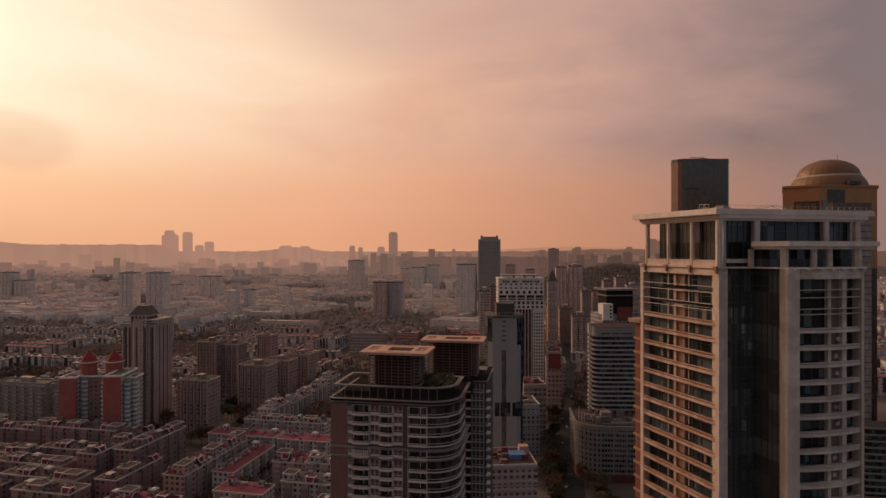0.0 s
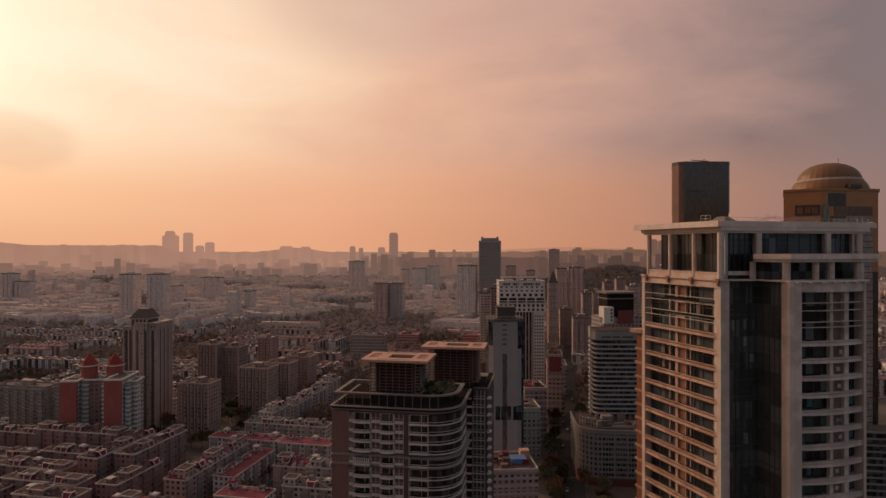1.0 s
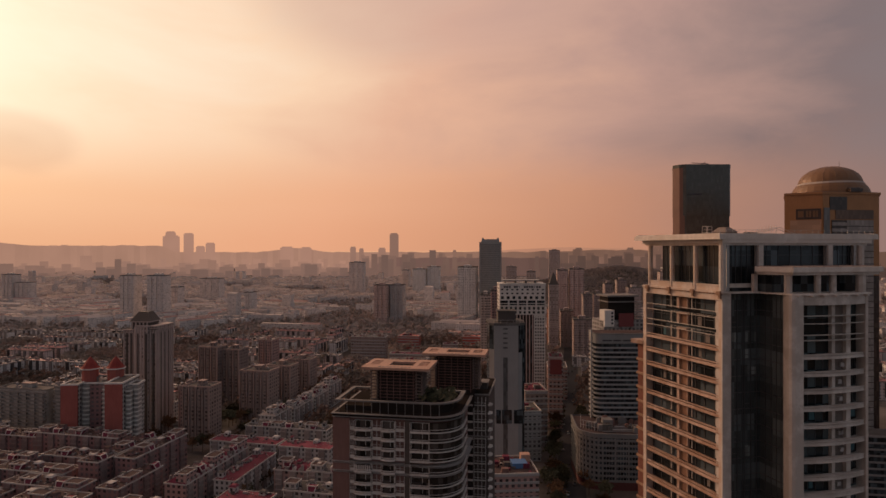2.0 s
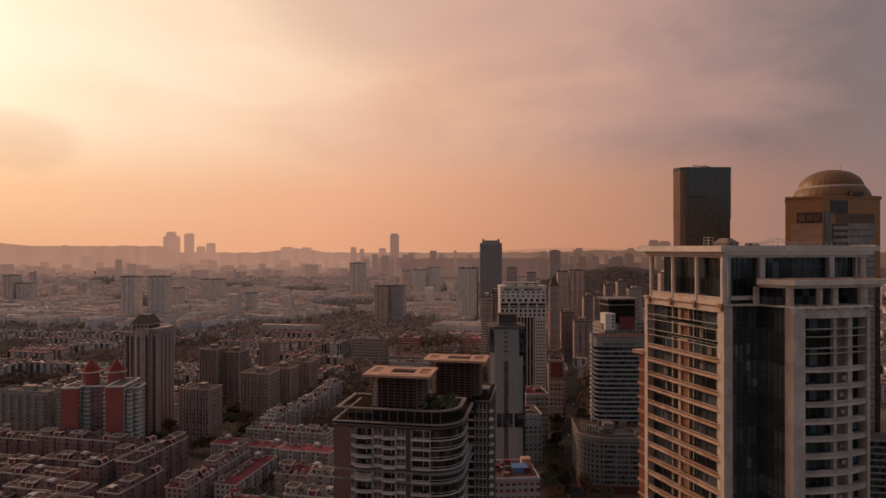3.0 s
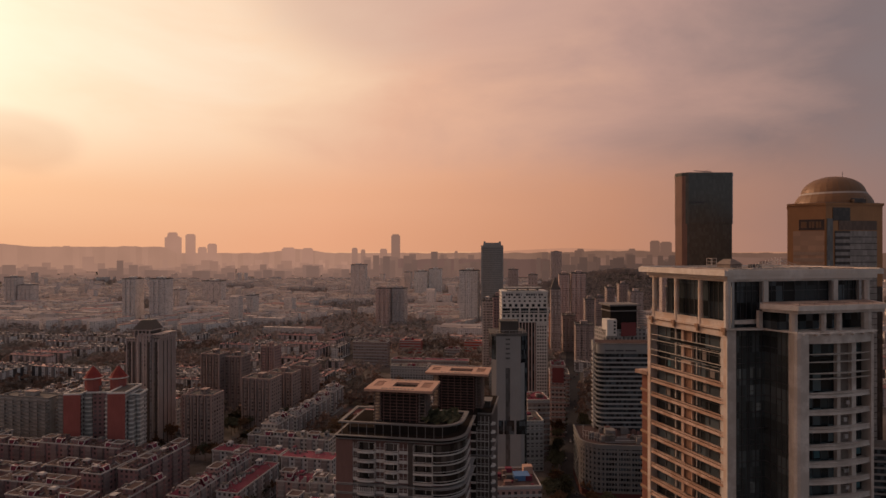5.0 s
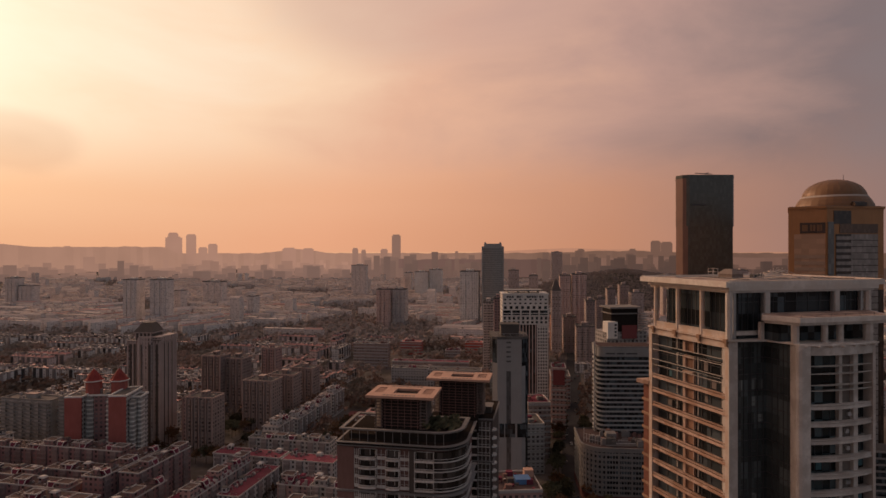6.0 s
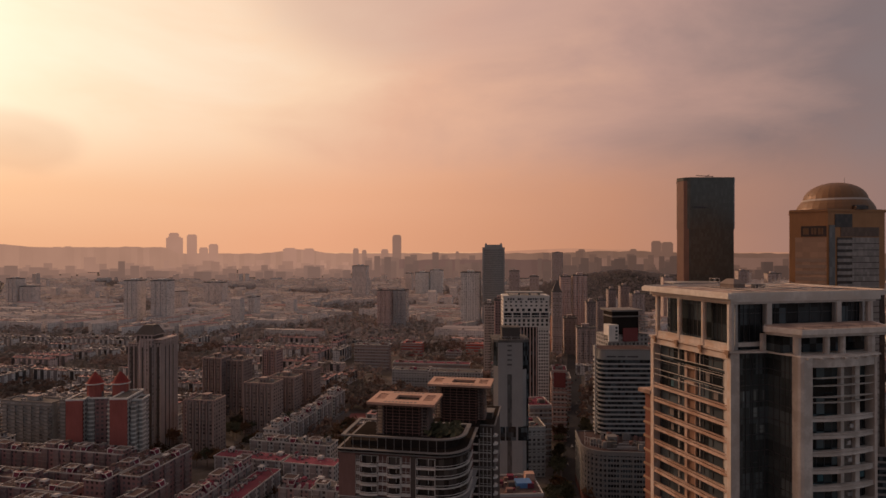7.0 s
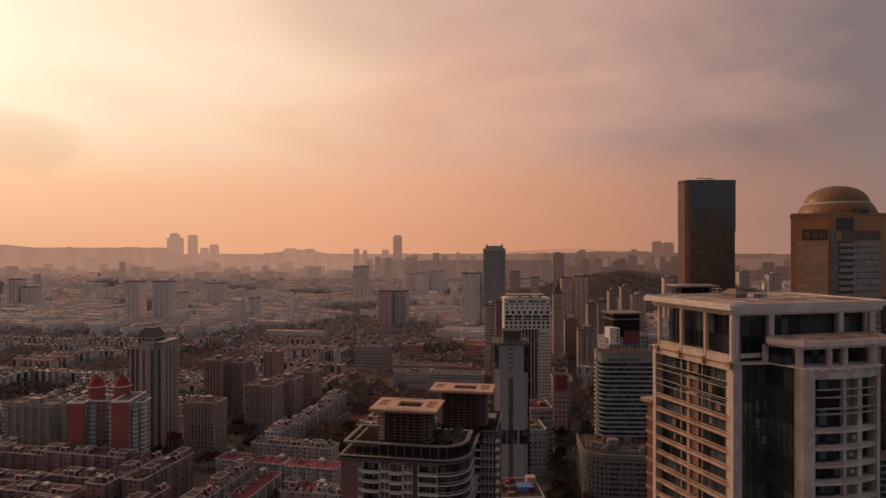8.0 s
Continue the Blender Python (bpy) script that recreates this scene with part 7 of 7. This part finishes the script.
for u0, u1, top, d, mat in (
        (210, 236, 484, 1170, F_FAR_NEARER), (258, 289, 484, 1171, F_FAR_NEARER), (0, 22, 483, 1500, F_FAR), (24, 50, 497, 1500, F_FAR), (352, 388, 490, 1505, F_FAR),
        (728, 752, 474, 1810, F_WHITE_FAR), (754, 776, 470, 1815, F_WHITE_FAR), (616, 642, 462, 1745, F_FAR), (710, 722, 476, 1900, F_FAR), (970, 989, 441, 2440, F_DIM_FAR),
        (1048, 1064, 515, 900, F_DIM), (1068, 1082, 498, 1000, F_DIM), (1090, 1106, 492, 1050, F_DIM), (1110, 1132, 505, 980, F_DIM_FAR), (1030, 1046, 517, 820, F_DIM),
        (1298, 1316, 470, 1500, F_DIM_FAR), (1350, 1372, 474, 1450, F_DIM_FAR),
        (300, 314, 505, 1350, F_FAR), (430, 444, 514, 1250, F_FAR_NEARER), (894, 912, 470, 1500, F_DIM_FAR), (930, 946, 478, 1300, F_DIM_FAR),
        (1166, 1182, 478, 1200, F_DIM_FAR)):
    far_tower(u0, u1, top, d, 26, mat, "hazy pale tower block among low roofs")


# ------------------------------------------------------------ far roofs and woods that nobody could count
walls = [Shape(), Shape()]
roofs_far, roofs_red, roofs_farther = Shape(), Shape(), Shape()
rng = random.Random(33)
d0 = 935.0
while d0 < 2900:
    step = 23.0 + (d0 - 935) * 0.012
    x = -0.86 * d0 - 60
    while x < 0.86 * d0 + 60:
        L = rng.uniform(22, 46) if rng.random() < 0.6 else rng.uniform(46, 78)
        y = d0 + rng.uniform(-5, 5) - x * 0.2126
        p = Vector((x + L / 2, y))
        x += L + rng.choice((3, 4, 6, 9, 14, 26))
        if y < 930 or y > 2750 or (((p.x - 480) / 320) ** 2 + ((p.y - 1560) / 290) ** 2 < 1) or abs((p - ROAD_AT).dot(E1)) < 14 or noise.noise((p.x * 0.0032, p.y * 0.0032, 2.2)) > 0.24:
            continue
        h = rng.choice((12, 15, 17, 18, 18, 20, 21)) + (rng.uniform(15, 45) if rng.random() < 0.022 else 0)
        w = rng.uniform(8, 12) if h < 26 else 16
        if h > 26:
            L = 20
        a = radians(-GRID + rng.uniform(-4, 4) + (70 if noise.noise((p.x * 0.004, p.y * 0.004, 30)) > 0.15 else 0))
        e1, e2 = Vector((math.cos(a), math.sin(a))), Vector((-math.sin(a), math.cos(a)))
        c = [p - e1 * L / 2 - e2 * w / 2, p + e1 * L / 2 - e2 * w / 2, p + e1 * L / 2 + e2 * w / 2, p - e1 * L / 2 + e2 * w / 2]
        walls[0 if y < 1500 else 1].prism([tuple(q) for q in c], 0, h, cap=False, floor=False)
        grey = roofs_far if y < 1500 else roofs_farther
        rr = roofs_red if rng.random() < (0.25 if y < 1500 else 0.0) else grey
        if rng.random() < 0.5:
            m0, m1 = (c[0] + c[3]) / 2, (c[1] + c[2]) / 2
            rr.prism([tuple(q) for q in c], h, h + 2.6, top=[tuple(m0 * .96 + m1 * .04), tuple(m1 * .96 + m0 * .04), tuple(m1 * .96 + m0 * .04 + e2 * .2), tuple(m0 * .96 + m1 * .04 + e2 * .2)], floor=False)
        else:
            rr.prism([tuple(q) for q in c], h, h + 0.7, floor=False)
            for _ in range(4):
                q = p + e1 * rng.uniform(-.42, .42) * L + e2 * rng.uniform(-.3, .2) * w
                sz = rng.uniform(1.5, 4)
                grey.box(q.x, q.x + sz, q.y, q.y + sz * .8, h, h + rng.uniform(1.6, 4))
    d0 += step
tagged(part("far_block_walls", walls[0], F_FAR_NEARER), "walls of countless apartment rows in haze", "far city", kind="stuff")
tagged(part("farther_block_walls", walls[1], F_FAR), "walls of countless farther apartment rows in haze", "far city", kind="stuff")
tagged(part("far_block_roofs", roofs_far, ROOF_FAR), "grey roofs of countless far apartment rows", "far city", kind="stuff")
tagged(part("farther_block_roofs", roofs_farther, ROOF_FARTHER), "haze-paled roofs of countless farther apartment rows", "far city", kind="stuff")
tagged(part("far_red_roofs", roofs_red, ROOF_RED_FAR), "haze-dulled red roofs of far apartment rows", "far city", kind="stuff")


# trees
def tree(seed, h, leaf, label):
    rng = random.Random(seed)
    t = thing("tree", 0, 0, 0, label, "tree", "street trees")
    tr = Shape().tube((0, 0, 0), (0.1, 0.1, h * 0.45), 0.22, 0.14)
    tips = []
    for k in range(5):
        a = k * math.tau / 5 + rng.uniform(-.4, .4)
        tip = Vector((math.cos(a) * h * .24, math.sin(a) * h * .24, h * rng.uniform(.6, .8)))
        tr.tube((0.1, 0.1, h * .42), tip, 0.12, 0.04, sides=4)
        tips.append(tip)
    part("trunk", tr, BARK, t)
    cr = Shape()
    for tip in tips + [Vector((0, 0, h * .82))]:
        for _ in range(34):
            o = Vector((rng.gauss(0, 1), rng.gauss(0, 1), rng.gauss(0, .8)))
            clump(cr, tip + o * h * .095, h * 0.042, rng)
    part("crown", cr, leaf, t)
    return t


kinds = [[tree(k, h, leaf, lab), False] for k, (h, leaf, lab) in enumerate(((11, LEAF_A, "street tree with thinning brown autumn leaves"), (13, LEAF_A, "tall street tree with rusty autumn leaves"),
                                                                          (10, LEAF_B, "dull green street tree with a ragged crown"), (12.5, LEAF_B, "dark green street tree with a wide crown")))]


def put_tree(x, y, rng):
    item = rng.choice(kinds)
    s = rng.uniform(0.8, 1.25)
    m = pose(x, y, 0, 0, 0, rng.uniform(0, 360))
    ob = item[0] if not item[1] else copy_thing(item[0], m)
    item[1] = True
    ob.matrix_basis = m @ Matrix.Diagonal((s, s, s, 1))


rng = random.Random(8)
planted, row_trees = 0, []
lines = [((-182, 470), E2, 22, 8.0), ((-172, 470), E2, 22, 8.0), ((-166, 480), E2, 20, 8.5), ((-96, 440), E2, 20, 7.0), ((-88, 450), E2, 20, 7.0), ((-80, 470), E2, 18, 7.5),
         ((62, 345), E2, 26, 11.0), ((83, 345), E2, 26, 11.0), ((-150, 400), E1, 10, 7.0), ((-120, 300), E2, 8, 8.0), ((-68, 340), E2, 8, 7.0), ((-158, 420), E2, 6, 8.0),
         ((-330, 480), E1, 16, 8.0), ((-75, 288), E2, 7, 6.0), ((-60, 600), E1, 12, 9.0), ((-40, 660), E1, 14, 9.0), ((-62, 580), E2, 10, 7.0), ((58, 300), E2, 10, 7.0), ((84, 300), E2, 5, 8.0), ((-205, 420), E1, 8, 7.0), ((-232, 372), E1, 6, 7.0), ((-140, 470), E2, 14, 8.0), ((-60, 420), E2, 10, 7.0), ((-72, 440), E2, 12, 7.0)]
lines += [((-92 + 5.5 * k, 430 + 6 * k), E2, 24, 6.2) for k in range(6)] + [((-178 + 6 * k, 520), E2, 18, 7.0) for k in range(3)]
for p, d, n, gap in lines:
    for k in range(n):
        q = Vector(p) + d * (k * gap + rng.uniform(-2, 2)) + Vector((rng.uniform(-2, 2), rng.uniform(-2, 2)))
        if by_court(q.x, q.y):
            continue
        if q.y < 505 and planted < 290:
            put_tree(q.x, q.y, rng)
            planted += 1
        else:
            row_trees.append(q)

woods_a, woods_b, groves_a, groves_b, park_a, park_b = (Shape() for _ in range(6))
def hill(x, y):
    return 96 * math.exp(-((x - 500) / 330) ** 2 - ((y - 1560) / 190) ** 2) * (1 + 0.25 * noise.noise((x * 0.008, y * 0.008, 3))) - 3


hs = Shape()
for i in range(52):
    for j in range(30):
        xs, ys = (-120 + i * 25, -95 + i * 25), (1180 + j * 26, 1206 + j * 26)
        hs.quad(*((x, y, hill(x, y)) for x, y in ((xs[0], ys[0]), (xs[1], ys[0]), (xs[1], ys[1]), (xs[0], ys[1]))))
tagged(part("ground_hill", hs, GROUND), "brown wooded hill behind the towers", "hill", kind="structure")
hill_trees = Shape()
rng = random.Random(51)
for _ in range(9000):
    x, y = rng.uniform(-80, 1100), rng.uniform(1200, 1640)
    h = hill(x, y)
    if h > 2:
        for _ in range(6):
            clump(hill_trees, Vector((x + rng.gauss(0, 3.2), y + rng.gauss(0, 3.2), h + rng.uniform(1, 10))), rng.uniform(0.9, 1.7), rng)
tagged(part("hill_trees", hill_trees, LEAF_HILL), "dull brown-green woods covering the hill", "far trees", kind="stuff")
rng = random.Random(77)
for _ in range(20000):
    y = 900 + 1850 * rng.random() ** 1.4
    x = rng.uniform(-.85, .85) * y
    p = Vector((x, y))
    if abs((p - ROAD_AT).dot(E1)) < 9:
        continue
    if hill(x, y) > 2:
        continue
    n = noise.noise((x * 0.0032, y * 0.0032, 2.2))
    if n < 0.12 and rng.random() > 0.35:
        continue
    s = woods_a if rng.random() < 0.5 else woods_b
    for _ in range(4):
        clump(s, Vector((x + rng.gauss(0, 2.2), y + rng.gauss(0, 2.2), rng.uniform(4, 12))), rng.uniform(1.5, 2.8), rng)
for x0, y0, k in PARKS:
    for _ in range(int(k * k * 0.10)):
        a, q = rng.uniform(0, math.tau), k * 1.15 * rng.random() ** 0.5
        x, y = x0 + q * math.cos(a), y0 + q * math.sin(a)
        if by_court(x, y) or not free(Vector((x, y)), 1) and not y < 500:
            continue
        s = park_a if noise.noise((x * 0.03, y * 0.03, 18)) > 0.05 else park_b
        top = rng.uniform(8, 14)
        for _ in range(16):
            clump(s, Vector((x + rng.gauss(0, 1.7), y + rng.gauss(0, 1.7), top - 6 * rng.random() ** 1.4)), rng.uniform(0.5, 1.1), rng)
for _ in range(14000):
    y = 430 + 520 * rng.random()
    x = rng.uniform(-.85, .6) * y
    p = Vector((x, y))
    if by_court(x, y) or abs((p - ROAD_AT).dot(E1)) < 9 or not free(p, 2):
        continue
    n = noise.noise((x * 0.006, y * 0.006, 4))
    if n < 0.22 and rng.random() > 0.22:
        continue
    s = groves_a if noise.noise((x * 0.02, y * 0.02, 8)) > 0 else groves_b
    if y < 660:
        s = park_a if s is groves_a else park_b
    top = rng.uniform(9, 15)
    for _ in range(7):
        clump(s, Vector((x + rng.gauss(0, 1.9), y + rng.gauss(0, 1.9), top - 5 * rng.random() ** 1.4)), rng.uniform(0.8, 1.7), rng)
for q in row_trees:
    for _ in range(16):
        clump(park_a if rng.random() < 0.5 else park_b, Vector((q.x + rng.gauss(0, 1.8), q.y + rng.gauss(0, 1.8), 12 - 7 * rng.random() ** 1.3)), rng.uniform(0.7, 1.4), rng)
tagged(part("park_autumn_trees", park_a, LEAF_PARK), "rusty autumn crowns in the park strips", "trees", kind="stuff")
tagged(part("park_brown_trees", park_b, LEAF_PARK_DARK), "dark brown crowns in the park strips", "trees", kind="stuff")
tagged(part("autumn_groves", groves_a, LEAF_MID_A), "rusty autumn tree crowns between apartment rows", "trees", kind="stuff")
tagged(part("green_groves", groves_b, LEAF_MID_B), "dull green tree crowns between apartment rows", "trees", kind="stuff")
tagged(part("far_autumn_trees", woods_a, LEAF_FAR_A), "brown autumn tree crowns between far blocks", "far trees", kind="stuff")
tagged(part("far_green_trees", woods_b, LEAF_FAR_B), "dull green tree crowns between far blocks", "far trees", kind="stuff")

# cars on the main road
def car(mat, label):
    t = thing("car", 0, 0, 0, label, "car", "cars on the street")
    part("body", Shape().prism([(-2.2, -.85), (2.2, -.85), (2.2, .85), (-2.2, .85)], .35, .85).prism([(-2.1, -.8), (2.15, -.8), (2.15, .8), (-2.1, .8)], .85, .95), mat, t)
    part("cabin", Shape().prism([(-1.5, -.78), (1.0, -.78), (1.0, .78), (-1.5, .78)], .95, 1.48, top=[(-1.0, -.65), (.5, -.65), (.5, .65), (-1.0, .65)]), DARK_GLASS, t)
    for x in (-1.35, 1.35):
        for y in (-.87, .87):
            part("wheel", Shape().tube((x, y - .1, .33), (x, y + .1, .33), .33, sides=10), DARK_METAL, t)
    return t


cars = [car(m, lab) for m, lab in ((WHITE_WALL, "white car on the dark street"), (DARK_METAL, "dark car on the dark street"), (RED_SIGN, "red car on the dark street"))]
rng = random.Random(14)
for k in range(34):
    p = ROAD_AT + E2 * (10 + k * 14 + rng.uniform(-4, 4)) + E1 * rng.choice((-5.4, -2.0, 2.0, 5.4))
    m = pose(p.x, p.y, 0.12, 0, 0, 90 - GRID)
    if k < 3:
        cars[k].matrix_basis = m
    else:
        copy_thing(rng.choice(cars), m)
